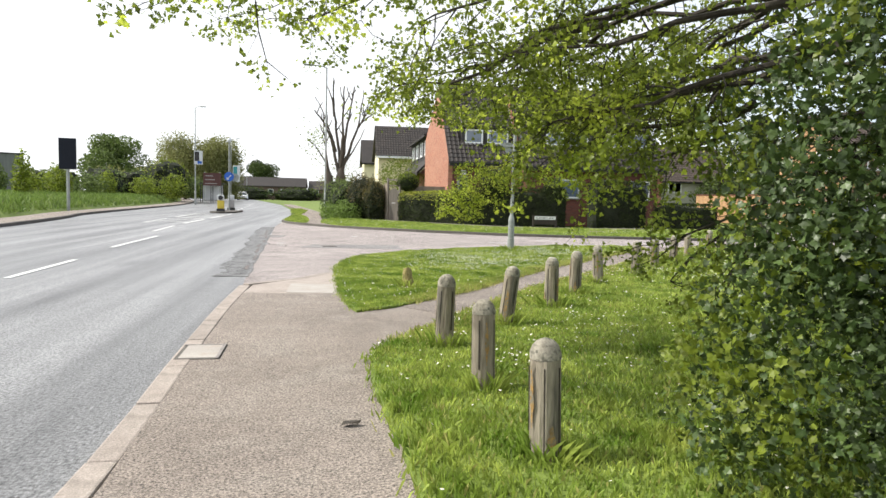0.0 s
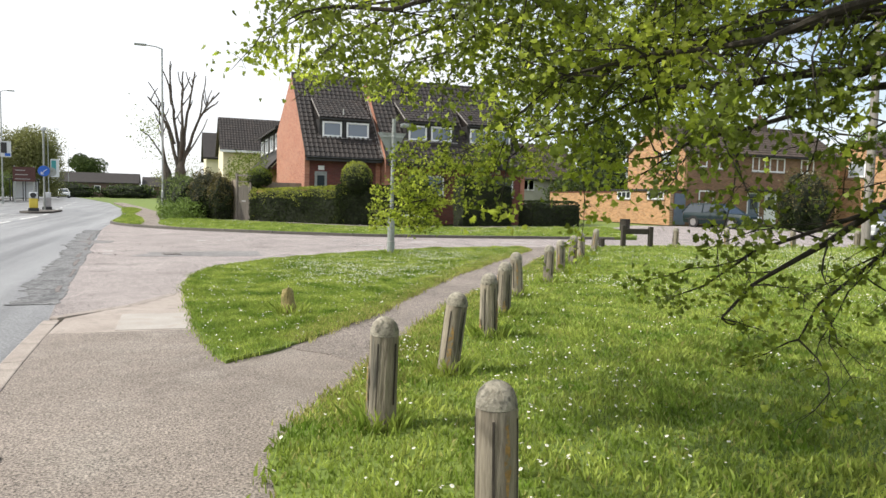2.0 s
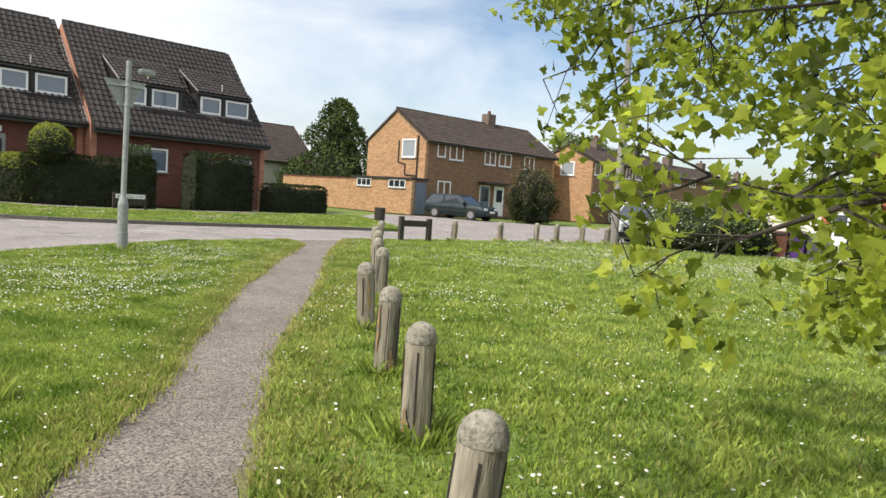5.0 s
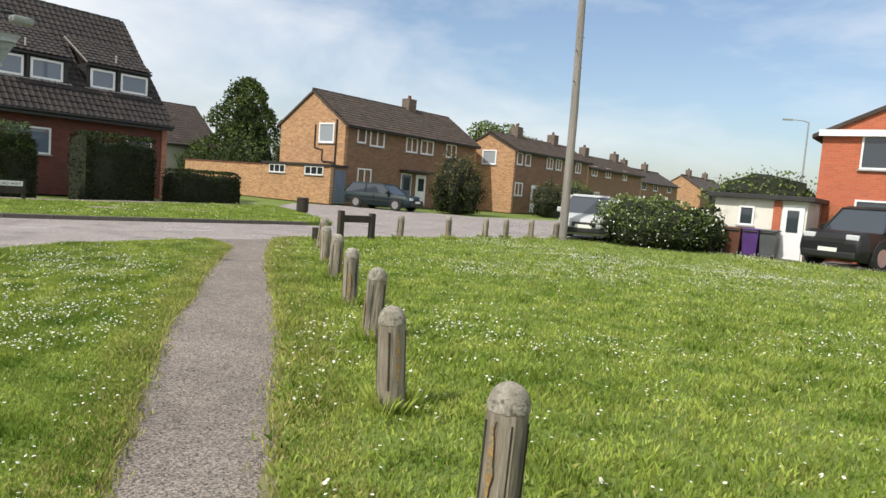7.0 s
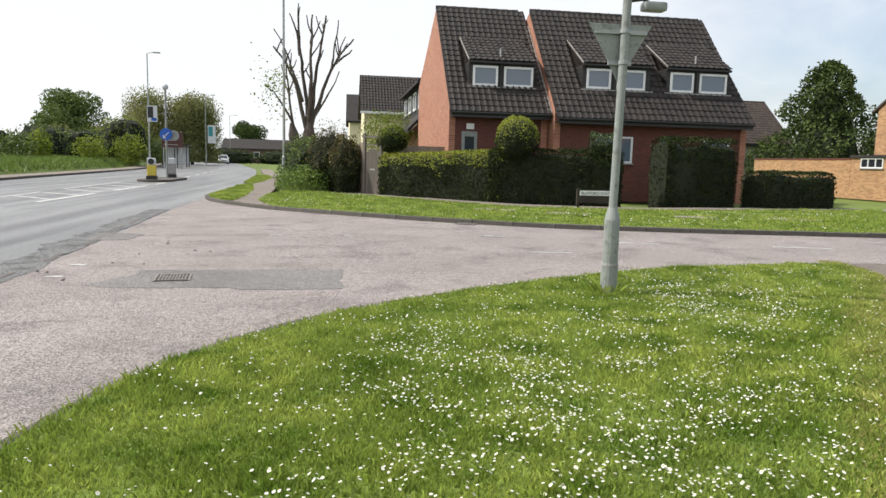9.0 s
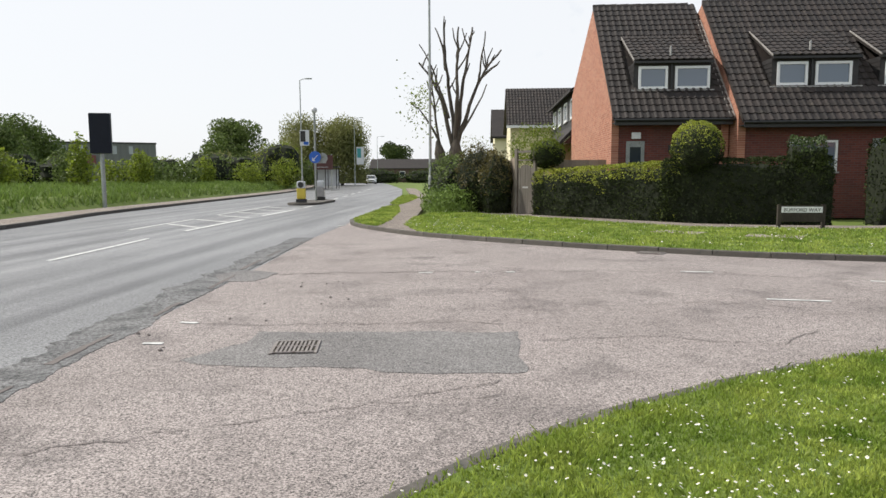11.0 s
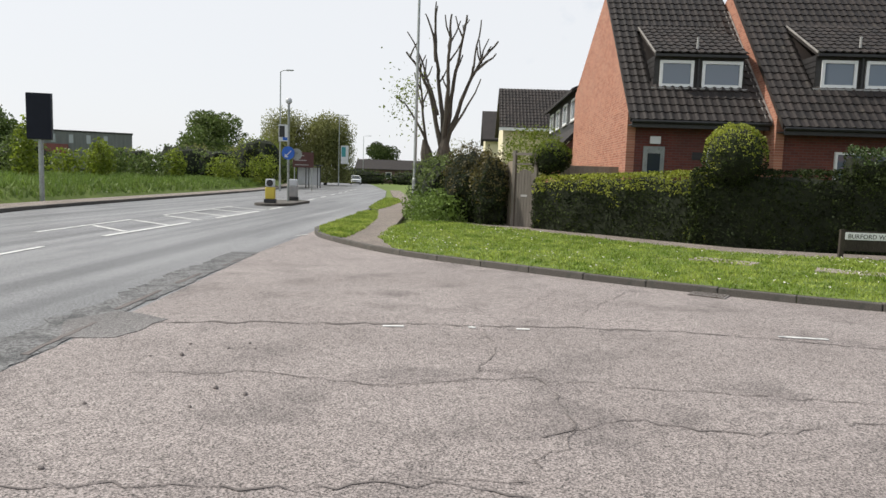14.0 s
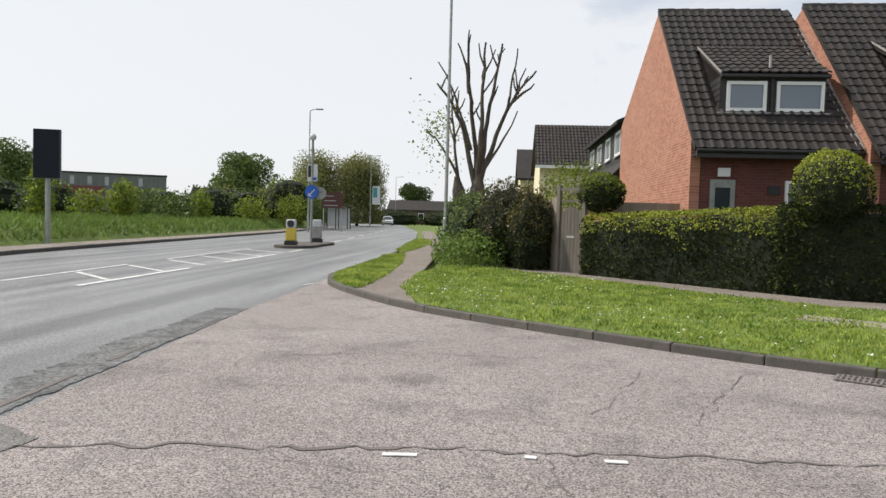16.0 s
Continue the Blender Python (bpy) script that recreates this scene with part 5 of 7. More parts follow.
hb = brick_house("house", "buff brick semi-detached house with brown tiled roof", 31.5, 45.0, 39.05, 44.9, 4.85, 6.8,
                 [(32.5, 33.25, 3.75, 4.7), (33.6, 34.9, 3.65, 4.7), (37.0, 38.15, 3.6, 4.6), (38.5, 39.85, 3.6, 4.55), (32.7, 33.9, 1.35, 2.25), (41.3, 42.5, 3.6, 4.55)], [(40.4, .75)], [(36.8, 37.7, M_blue), (38.3, 39.2, M_upvc)], [(39.95, 41.3, 3.6, 4.8)])
part("canopy", B(36.5, 39.5, 38.3, 39.04, 2.3, 2.42), M_dark, hb)
part("drain_pipe", tube(bmesh.new(), [(31.44, 39.75, 0), (31.44, 39.75, 5.0)], .05, 8), M_black, hb)
part("drain_pipe", tube(bmesh.new(), [(31.44, 41.6, 4.7), (31.44, 41.6, 3.3), (31.44, 40.9, 3.2), (31.44, 40.9, 2.5), (31.44, 39.8, 2.45)], .04, 8), M_black, hb)
# lean-to outhouse with its long brick wall
oh = thing("outhouse", (0, 0, 0), "low buff brick outhouse with small white windows", "outhouse")
# side wall takes the sunlit-coloured brick, front wall the shade-coloured one
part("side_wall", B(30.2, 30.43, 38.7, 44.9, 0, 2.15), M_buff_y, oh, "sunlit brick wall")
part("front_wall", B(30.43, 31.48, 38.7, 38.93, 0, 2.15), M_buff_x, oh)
part("flat_roof", B(30.1, 31.49, 38.6, 44.9, 2.15, 2.28), M_dark, oh)
part("door", B(30.5, 31.35, 38.64, 38.69, .05, 2.0), M_blue, oh, "slate blue boarded door")
for a, b in ((39.3, 40.9), (42.7, 44.2)):
    window(oh, a, b, 1.62, 2.12, 'y', 30.19, mullions=[a + (b - a) / 3, a + 2 * (b - a) / 3])
gw = thing("garden_wall", (0, 0, 0), "long buff brick garden wall", "wall", kind="")
part("wall", B(30.2, 30.43, 44.92, 53.5, 0, 2.05), M_buff_y, gw)
part("coping", B(30.16, 30.47, 44.92, 53.5, 2.054, 2.12), M_brick_x, gw)
hc = brick_house("house", "buff brick terrace house farther along the street", 46.2, 58.6, 36.4, 41.2, 4.75, 5.95,
                 [(46.5, 47.3, 3.6, 4.5), (47.7, 48.5, 3.6, 4.5), (51, 52, 3.6, 4.5), (52.5, 53.5, 3.6, 4.5), (46.5, 47.6, 1.3, 2.3), (51, 52, 1.2, 2.2), (56, 57, 3.6, 4.5)], [(50, .8), (56, .8)], [(49, 49.9, M_upvc)], [(38.0, 39.3, 3.5, 4.6)])
brick_house("house", "buff brick terrace house with chimneys", 59.0, 72.0, 36.8, 41.6, 4.4, 5.55, [(60, 61.2, 3.6, 4.5), (63, 64.2, 3.6, 4.5), (67, 68, 3.6, 4.5), (61, 62, 1.2, 2.2)], [(63, .8), (70, .8)])
brick_house("house", "buff brick house at the far street end", 82, 97, 41.5, 47.5, 4.3, 5.9, [(84, 85.4, 3.2, 4.2), (88, 89.4, 3.2, 4.2), (93, 94.4, 3.2, 4.2)], [(85, .9), (92, .9)])
brick_house("house", "buff brick house closing the far street", 104, 120, 40.5, 46.5, 4.3, 6.2, [(106, 107.4, 3, 4), (112, 113.4, 3, 4)], [(107, .9), (115, .9)])
# the red brick house by the parking area
hr = brick_house("house", "bright red brick house with a white framed window", 27.8, 36.0, 4.0, 13.5, 4.15, 6.4, [], [], mx=M_red_y, my=M_red_y)
window(hr, 11.4, 12.4, 2.95, 4.0, 'y', 27.78, mullions=[])
window(hr, 10.6, 12.4, .9, 2.0, 'y', 27.78, mullions=[11.5])
part("fascia", B(27.6, 27.68, 3.8, 13.6, 3.95, 4.15), M_upvc, hr)
tr_ = thing("trellis", (27.55, 12.9, 0), "orange-brown timber trellis panel on the wall", "trellis")
M_trellis = material("orange_trellis_timber", (0.30, 0.13, 0.05), (0.42, 0.2, 0.08), 3, 40, .8, .3)
for k in range(9):
    part("slat", B(-.012, 0, -.6 + k * .14, -.57 + k * .14, .1, 1.75), M_trellis, tr_)
for k in range(11):
    part("slat", B(-.026, -.014, -.6, .56, .15 + k * .155, .18 + k * .155), M_trellis, tr_)
# garage
ga = thing("garage", (0, 0, 0), "low white rendered garage with flat dark roof", "garage")
M_render = material("white_render", (.66, .64, .56), (.74, .72, .64), 1, 50, .9, .3, dirt=(.5, .48, .4))
part("wall", B(25.5, 25.7, 13.3, 15.95, 0, 1.78), M_render, ga)
part("wall", B(25.7, 29.5, 15.75, 15.95, 0, 1.78), M_render, ga)
part("wall", B(25.7, 29.5, 13.3, 13.5, 0, 1.78), M_render, ga)
part("brick_pier", B(25.45, 25.499, 14.0, 14.22, 0, 1.76), M_red_y, ga)
part("roof", B(25.25, 29.6, 13.1, 16.15, 1.785, 1.92, bevel=.01), M_dark, ga)
window(ga, 14.75, 15.2, .95, 1.55, 'y', 25.48, sill=True)
dr = part("door", B(25.44, 25.498, 13.36, 13.95, .04, 1.66), M_upvc, ga, "white garage side door")
part("door_glass", B(25.425, 25.438, 13.5, 13.82, .85, 1.5), M_pane, dr)


def wheelie_bin(x, y, mat, label):
    b = thing("wheelie_bin", (x, y, 0), label, "bin", "wheelie bins", rz=90)
    bm = bmesh.new()
    vs = [bm.verts.new(p) for p in ((-.19, -.2, .08), (.19, -.2, .08), (.19, .2, .08), (-.19, .2, .08), (-.23, -.27, .82), (.23, -.27, .82), (.23, .27, .82), (-.23, .27, .82))]
    for q in ((0, 1, 2, 3), (4, 5, 6, 7), (0, 1, 5, 4), (1, 2, 6, 5), (2, 3, 7, 6), (3, 0, 4, 7)):
        bm.faces.new([vs[i] for i in q])
    part("body", bm, mat, b)
    part("lid", B(-.25, .25, -.29, .3, .825, .88, bevel=.02), mat, b)
    part("handle", tube(bmesh.new(), [(-.2, .3, .8), (.2, .3, .8)], .018, 6), M_black, b)
    for s in (-1, 1):
        part("wheel", tube(bmesh.new(), [(s * .17, .22, .09), (s * .22, .22, .09)], .09, 12), M_black, b)
    return b


wheelie_bin(24.85, 15.1, material("brown_plastic", (.09, .035, .022), (.13, .05, .03), 3, 40, .55, .1), "brown plastic wheelie bin by the garage")
wheelie_bin(24.95, 14.62, material("purple_plastic", (.06, .02, .13), (.09, .035, .18), 3, 40, .5, .1), "purple plastic wheelie bin by the garage")
wheelie_bin(25.05, 14.15, material("dark_grey_plastic", (.06, .065, .07), (.09, .095, .1), 3, 40, .55, .1), "dark grey plastic wheelie bin by the garage")
laurel = bush("bush", (23.6, 17.3, .65), (1.2, 1.9, .95), 4600, .10, [M_hedge, M_far], "dark flowering laurel bush beside the parked van")
fl_ = leaf_cloud("flowers", shell_spots(420, (23.6, 17.3, .67), (1.24, 1.94, 1.0), random.Random(4), .05, 1.6), .07, M_daisy, laurel, seed=6)
tagged(fl_, "small white flowers", kind="stuff")
bush("bush", (24.3, 16.1, .6), (.9, .9, .8), 1800, .11, M_hedge, "dark green bush beside the garage")
bush("bush", (35.6, 33.6, 1.35), (1.7, 1.3, 2.0), 6500, .12, [M_hedge, M_russet], "tall dark climbing shrub before the brick house", fill=.3, lump=3.0)
bush("bush", (45.8, 33.0, 1.0), (1.6, 1.2, 1.5), 2600, .13, [M_hedge, M_russet], "dark garden shrub before the terrace", group="terrace garden shrubs", fill=.3, lump=2.2)
bush("bush", (50.5, 33.4, 1.2), (2.6, 1.1, 1.5), 3400, .13, [M_hedge, M_far], "dark green garden shrub before the terrace", group="terrace garden shrubs", fill=.3, lump=2.2)
bush("bush", (33.5, 16.4, 1.6), (1.6, 2.4, 1.5), 2200, .15, M_far, "grey-green shrub behind the garage", fill=.4)


# ---- vehicles ----
M_tyre = material("tyre_rubber", (.012, .012, .012), (.022, .022, .022), 4, 60, .85, .2)
M_rim = material("alloy_rim", (.45, .45, .46), (.55, .55, .56), 4, 60, .35, 0, metal=.8)
M_lampglass = glass_material("headlamp_glass", (.55, .57, .6), .1)
M_taillamp = glass_material("tail_lamp_glass", (.22, .015, .012), .12)
M_plate = material("number_plate", (.7, .7, .66), (.76, .76, .72), 5, 50, .5, 0)


def paint(name, c):
    m = material(name, c, tuple(v * 1.12 for v in c), 2, 30, .5, 0, spec=.3)
    m.node_tree.nodes["Principled BSDF"].inputs["Coat Weight"].default_value = .25
    return m


def vehicle(name, label, at, heading, L, W, H, mat, belt, bonnet, roof_x, base_x, wheel_r, category="car"):
    """x ahead along the car. belt: height of the window line; bonnet: its front edge's height; roof_x, base_x: (rear, front) of the roof and of the glasshouse's foot."""
    c = thing(name, at, label, category, rz=heading)
    w = W / 2
    sections = [(-L / 2, belt * .62, belt * .93, .86), (-L / 2 + .12, .28, belt * .99, .95), (-L * .3, .2, belt, 1), (0, .2, belt, 1), (base_x[1] - .05, .2, belt * .985, 1), (L / 2 - .35, .22, bonnet + .04, .97), (L / 2 - .08, .26, bonnet - .06, .9), (L / 2, .34, bonnet - .28, .82)]
    bm = bmesh.new()
    rings = []
    for x, zb, zt, k in sections:
        hw = w * k
        rings.append([bm.verts.new(p) for p in ((x, -hw * .93, zb), (x, -hw, zb + (zt - zb) * .35), (x, -hw * .985, zb + (zt - zb) * .7), (x, -hw * .9, zt), (x, hw * .9, zt), (x, hw * .985, zb + (zt - zb) * .7), (x, hw, zb + (zt - zb) * .35), (x, hw * .93, zb))])
    for a, b in zip(rings, rings[1:]):
        for k in range(8):
            bm.faces.new((a[k], a[(k + 1) % 8], b[(k + 1) % 8], b[k]))
    bm.faces.new(rings[0][::-1])
    bm.faces.new(rings[-1])
    bmesh.ops.bevel(bm, geom=[e for e in bm.edges], offset=.035, segments=2, affect='EDGES', profile=.6)
    part("body", bm, mat, c, smooth=True)

    def house(x0, x1, rx0, rx1, z0, z1, k0, k1):
        g = bmesh.new()
        lo = [g.verts.new(p) for p in ((x0, -w * k0, z0), (x1, -w * k0, z0), (x1, w * k0, z0), (x0, w * k0, z0))]
        hi = [g.verts.new(p) for p in ((rx0, -w * k1, z1), (rx1, -w * k1, z1), (rx1, w * k1, z1), (rx0, w * k1, z1))]
        g.faces.new(lo[::-1])
        g.faces.new(hi)
        for k in range(4):
            g.faces.new((lo[k], lo[(k + 1) % 4], hi[(k + 1) % 4], hi[k]))
        return g
    part("glasshouse", house(base_x[0], base_x[1], roof_x[0], roof_x[1], belt - .03, H - .06, .88, .70), M_pane, c, "dark car glass")
    g = house(roof_x[0] - .05, roof_x[1] + .05, roof_x[0] + .12, roof_x[1] - .15, H - .075, H, .715, .62)
    part("roof", g, mat, c)
    for s in (-1, 1):
        for (bx, rx) in ((base_x[0], roof_x[0]), ((base_x[0] + base_x[1]) / 2 - .2, (roof_x[0] + roof_x[1]) / 2 - .05), (base_x[1], roof_x[1])):
            part("pillar", tube(bmesh.new(), [(bx, s * w * .885, belt - .02), (rx, s * w * .705, H - .06)], .035, 6), mat, c)
        part("mirror", B(base_x[1] - .35, base_x[1] - .2, s * w * 1.02 - .09, s * w * 1.02 + .09, belt - .02, belt + .14, bevel=.03), mat, c)
        part("tail_light", B(-L / 2 + .02, -L / 2 + .16, s * w * .74 - .09, s * w * .74 + .09, belt * .66, belt * .92, bevel=.02), M_taillamp, c, "red tail light")
        part("door_seam", B(-.12, -.105, s * w * 1.0 - .012, s * w * 1.0 + .004, .32, belt * .95), M_black, c)
        part("door_seam", B(L * .2, L * .2 + .015, s * w * 1.0 - .012, s * w * 1.0 + .004, .36, belt * .93), M_black, c)
        part("side_trim", B(-L * .42, L * .4, s * w * 1.0 - .02, s * w * 1.0 + .012, .46, .53, bevel=.008), M_black, c)
        for x in (L * .3, -L * .29):
            part("wheel_arch", tube(bmesh.new(), [(x, s * (w - .1), wheel_r + .02), (x, s * (w + .004), wheel_r + .02)], wheel_r * 1.16, 18), M_tyre, c)
        part("headlight", B(L / 2 - .30, L / 2 - .03, s * w * .62 - .17, s * w * .62 + .17, bonnet - .2, bonnet - .05, bevel=.03), M_lampglass, c, "clear headlight")
        for x in (L * .3, -L * .29):
            wh = part("wheel", tube(bmesh.new(), [(x, s * (w - .2), wheel_r), (x, s * (w + .015), wheel_r)], wheel_r, 18), M_tyre, c)
            part("rim", tube(bmesh.new(), [(x, s * (w + .012), wheel_r), (x, s * (w + .024), wheel_r)], wheel_r * .66, 12), M_rim, wh)
    part("grille", B(L / 2 - .04, L / 2 + .015, -w * .42, w * .42, bonnet - .3, bonnet - .16, bevel=.01), M_black, c)
    part("bumper", B(L / 2 - .06, L / 2 + .03, -w * .78, w * .78, .3, .48, bevel=.04), M_black, c)
    part("number_plate", B(L / 2 + .032, L / 2 + .04, -.26, .26, .46, .57), M_plate, c, "pale number plate")
    return c


vehicle("car", "white compact car on the main road", (-17.4, 142.0, 0.0), -78, 4.45, 1.86, 1.64, paint("white_car_paint", (.72, .73, .74)), .98, .92, (-1.55, .45), (-2.0, 1.15), .34)
vehicle("car", "dark green estate car parked before the brick house", (31.0, 35.2, 0.004), -80, 4.3, 1.72, 1.42, paint("dark_green_car_paint", (.003, .014, .016)), .88, .78, (-1.75, .3), (-2.15, 1.05), .31)
vehicle("van", "silver people carrier parked beside the bush", (24.6, 19.75, 0.008), 200, 4.2, 1.75, 1.52, paint("silver_van_paint", (.42, .43, .43)), .92, .8, (-1.9, .7), (-2.05, 1.5), .32, "van")
vehicle("car", "black off-road car parked by the red house", (26.2, 11.6, 0.008), 158, 4.6, 1.9, 1.75, paint("black_car_paint", (.01, .01, .011)), 1.05, 1.0, (-1.7, .6), (-2.05, 1.2), .38)


# ---- houses up the main road ----
ch = thing("house", (0, 0, 0), "cream rendered house with a steep dark tiled roof", "house", "houses up the main road")
bm = bmesh.new()
prism(bm, [(5.3, 66.5, 0), (5.3, 74, 0), (5.3, 74, 5.0), (5.3, 69.2, 7.85), (5.3, 66.5, 5.3)], (9, 0, 0))
part("wall", bm, M_cream, ch)
bm = bmesh.new()
prism(bm, [(5.0, 66.0, 5.15), (5.0, 69.2, 8.15), (5.0, 74.3, 5.1), (5.0, 74.3, 4.9), (5.0, 69.2, 7.9), (5.0, 66.0, 4.95)], (9.6, 0, 0))
rf = part("roof", bm, M_tile, ch)
tile_slope(rf, (5.0, 65.95, 5.15), (1, 0, 0), Vector((0, 3.2, 3.0)).normalized(), 9.6, math.hypot(3.2, 3.0))
part("bargeboard", B(4.98, 14.6, 65.9, 65.96, 4.93, 5.13), M_upvc, ch)
ch = thing("house", (0, 0, 0), "farther cream house with dark roof", "house", "houses up the main road")
bm = bmesh.new()
prism(bm, [(4.4, 80, 0), (4.4, 88, 0), (4.4, 88, 5.0), (4.4, 84, 7.7), (4.4, 80, 5.2)], (7, 0, 0))
part("wall", bm, M_cream, ch)
bm = bmesh.new()
prism(bm, [(4.1, 79.6, 5.1), (4.1, 84, 8.0), (4.1, 88.4, 5.1), (4.1, 88.4, 4.9), (4.1, 84, 7.75), (4.1, 79.6, 4.9)], (7.6, 0, 0))
part("roof", bm, M_tile, ch)
# brown-roofed house facing the main road
bh = thing("house", (0, 0, 0), "brown tiled house with a row of dormer windows", "house", "houses up the main road")
part("wall", B(7.9, 14.0, 49.1, 64.0, 0, 3.2), M_brick_y, bh)
bm = bmesh.new()
prism(bm, [(7.0, 49.0, 3.1), (11.2, 49.0, 7.4), (15.0, 49.0, 3.2), (15.0, 49.0, 3.0), (11.2, 49.0, 7.2), (7.0, 49.0, 2.9)], (0, 15.0, 0))
part("roof", bm, M_tile, bh)
bm = bmesh.new()
prism(bm, [(7.2, 49.1, 3.0), (11.2, 49.1, 7.2), (14.9, 49.1, 3.0)], (0, .2, 0))
part("gable", bm, M_brick_x, bh)
bm = bmesh.new()
prism(bm, [(8.0, 50.4, 4.1), (8.0, 50.4, 5.85), (10.6, 50.4, 7.0), (10.6, 50.4, 4.1)], (0, 12.0, 0))
d = part("dormer", bm, M_dark, bh, "long dark dormer")
for k in range(4):
    window(d, 51.2 + k * 2.9, 52.7 + k * 2.9, 4.45, 5.55, 'y', 7.97, bar=.12, glass=M_curtain)
bm = bmesh.new()
prism(bm, [(7.6, 50.2, 5.8), (10.9, 50.2, 7.3), (10.9, 50.2, 7.18), (7.6, 50.2, 5.66)], (0, 12.4, 0))
part("dormer_roof", bm, M_tile, d)
# houses closing the end of the main road
M_farbrick = material("far_brown_brick", (.085, .055, .05), (.13, .085, .075), .6, 10, .9, 0)
for x, y, wd, hh in ((-23, 176, 16, 5.4), (-6, 178, 13, 4.8), (8, 170, 16, 5.0)):
    fh = thing("house", (0, 0, 0), "distant brown brick house across the road end", "house", "distant houses")
    bm = bmesh.new()
    prism(bm, [(x, y, 0), (x, y + 8, 0), (x, y + 8, hh - 2), (x, y + 4, hh), (x, y, hh - 2)], (wd, 0, 0))
    part("wall", bm, M_farbrick, fh)
    bm = bmesh.new()
    prism(bm, [(x - .3, y - .3, hh - 2.1), (x - .3, y + 4, hh + .15), (x - .3, y + 8.3, hh - 2.1), (x - .3, y + 8.3, hh - 2.3), (x - .3, y + 4, hh - .05), (x - .3, y - .3, hh - 2.3)], (wd + .6, 0, 0))
    part("roof", bm, M_tile, fh)
    for k in range(int(wd / 3)):
        window(fh, x + 1 + k * 3, x + 2.3 + k * 3, 1.2, 2.6, 'x', y - .02, sill=False, bar=.12)
# the grey flat-roofed building beyond the western field
M_greyclad = material("grey_cladding", (.11, .115, .12), (.17, .175, .18), .8, 20, .6, .2, stretch=(4, 4, .4))
M_whiteclad = material("white_cladding", (.5, .52, .54), (.6, .62, .64), .8, 20, .5, .1)
M_redclad = material("red_cladding", (.15, .045, .045), (.2, .06, .055), .8, 20, .6, .1)
gb = thing("flat_roofed_building", (-62.5, 126, 0), "modern grey clad building with a flat roof", "building", rz=28)
part("body", B(-9, 10.5, -5, 5, 0, 6.9), M_greyclad, gb)
part("parapet", B(-9.1, 10.6, -5.1, 5.1, 6.91, 7.15), M_dark, gb)
part("side_block", B(-15, -9.01, -4, 5, 0, 7.4), M_whiteclad, gb)
part("red_band", B(-8.9, 1.5, -5.2, -5.01, 3.6, 5.0), M_redclad, gb)
for k in range(7):
    part("window", B(-8 + k * 2.4, -7.4 + k * 2.4, -5.06, -5.01, 5.2, 6.5), M_curtain, gb)
# pale house glimpsed beside the evergreen
M_palewall = material("pale_render", (.33, .32, .30), (.42, .41, .38), 1, 40, .9, .2)
brick_house("house", "pale rendered house with a dark roof behind the garden", 30.5, 38.0, 61.0, 69.0, 3.6, 6.9, [(31.5, 32.8, 2.3, 3.3)], [], mx=M_palewall, my=M_palewall)


# ---- far trees and the field ----
def far_tree(name, x, y, h, r, n, size, mat, label, z0=0.0, low=.25, blobs=9, seed=1, cone=False, droop=0.0):
    """A trunk with limbs and a crown made of many uneven leaf clumps."""
    t = thing(name, (x, y, z0), label, "tree")
    rnd = random.Random(seed)
    bm = bmesh.new()
    tube(bm, [(0, 0, -.2), (.05 * r, 0, h * .3), (0, .04 * r, h * .7)], [.05 * h * .5, .04 * h * .5, .02 * h * .5], 8)
    spots = []
    if cone:
        for _ in range(n):
            f, a = rnd.random() ** 1.25, rnd.uniform(0, 6.28)
            rr = r * (min(1.0, .72 + f * 1.6) if f < .18 else (1 - (f - .18) / .82) ** .56)
            k = .92 + .55 * noise.noise(Vector((math.cos(a) * 1.9, math.sin(a) * 1.9, f * 7))) + .26 * noise.noise(Vector((math.cos(a) * 4, math.sin(a) * 4, f * 12)))
            rr *= k * (1 - .3 * rnd.random() ** 2)
            spots.append((rr * math.cos(a), rr * math.sin(a), h * (.02 + .97 * f) + rnd.gauss(0, .12)))
    for _ in range(0 if cone else blobs):
        a, q = rnd.uniform(0, 6.28), rnd.random() ** .5
        zz = h * (low + (1 - low) * rnd.uniform(.12, .86))
        rr = r * q * .72 * math.sin(math.pi * min(.95, max(.12, (zz / h - low) / (1 - low) * .8 + .15)))
        c = (rr * math.cos(a), rr * math.sin(a), zz)
        tube(bm, [(0, 0, h * .3), c], [.02 * h * .4, .01], 5, False)
        br = r * rnd.uniform(.32, .5)
        spots += shell_spots(2 * n // blobs, c, (br, br, br * .8), rnd, .7)
    if droop:
        # hanging shoots
        spots = [(x_ * 1.08, y_ * 1.08, max(.5, z_ - droop * h * rnd.random() ** 2 * min(1.2, math.hypot(x_, y_) / r + .25))) for x_, y_, z_ in spots]
    part("trunk", bm, M_bark, t)
    if cone:
        # dark cone whose colour stands in for shade inside the crown
        cb = bmesh.new()
        tube(cb, [(0, 0, h * .03), (0, 0, h * .2), (.1, 0, h * .5), (0, .1, h * .75), (0, 0, h * .9)], [r * .42, r * .54, r * .36, r * .16, r * .03], 18)
        bmesh.ops.subdivide_edges(cb, edges=cb.edges[:], cuts=2)
        for v in cb.verts:
            v.co += Vector((noise.noise(v.co * .9), noise.noise(v.co * .9 + Vector((9, 0, 0))), .5 * noise.noise(v.co * .9 + Vector((0, 9, 0))))) * .3
        part("inside", cb, M_core, t)
    leaf_cloud("crown", spots, size, mat, t, seed=seed)
    return t


M_willow = material("willow_leaves", (.15, .165, .05), (.27, .27, .10), .3, 3, .7, 0, vary=.3, sub=.4)
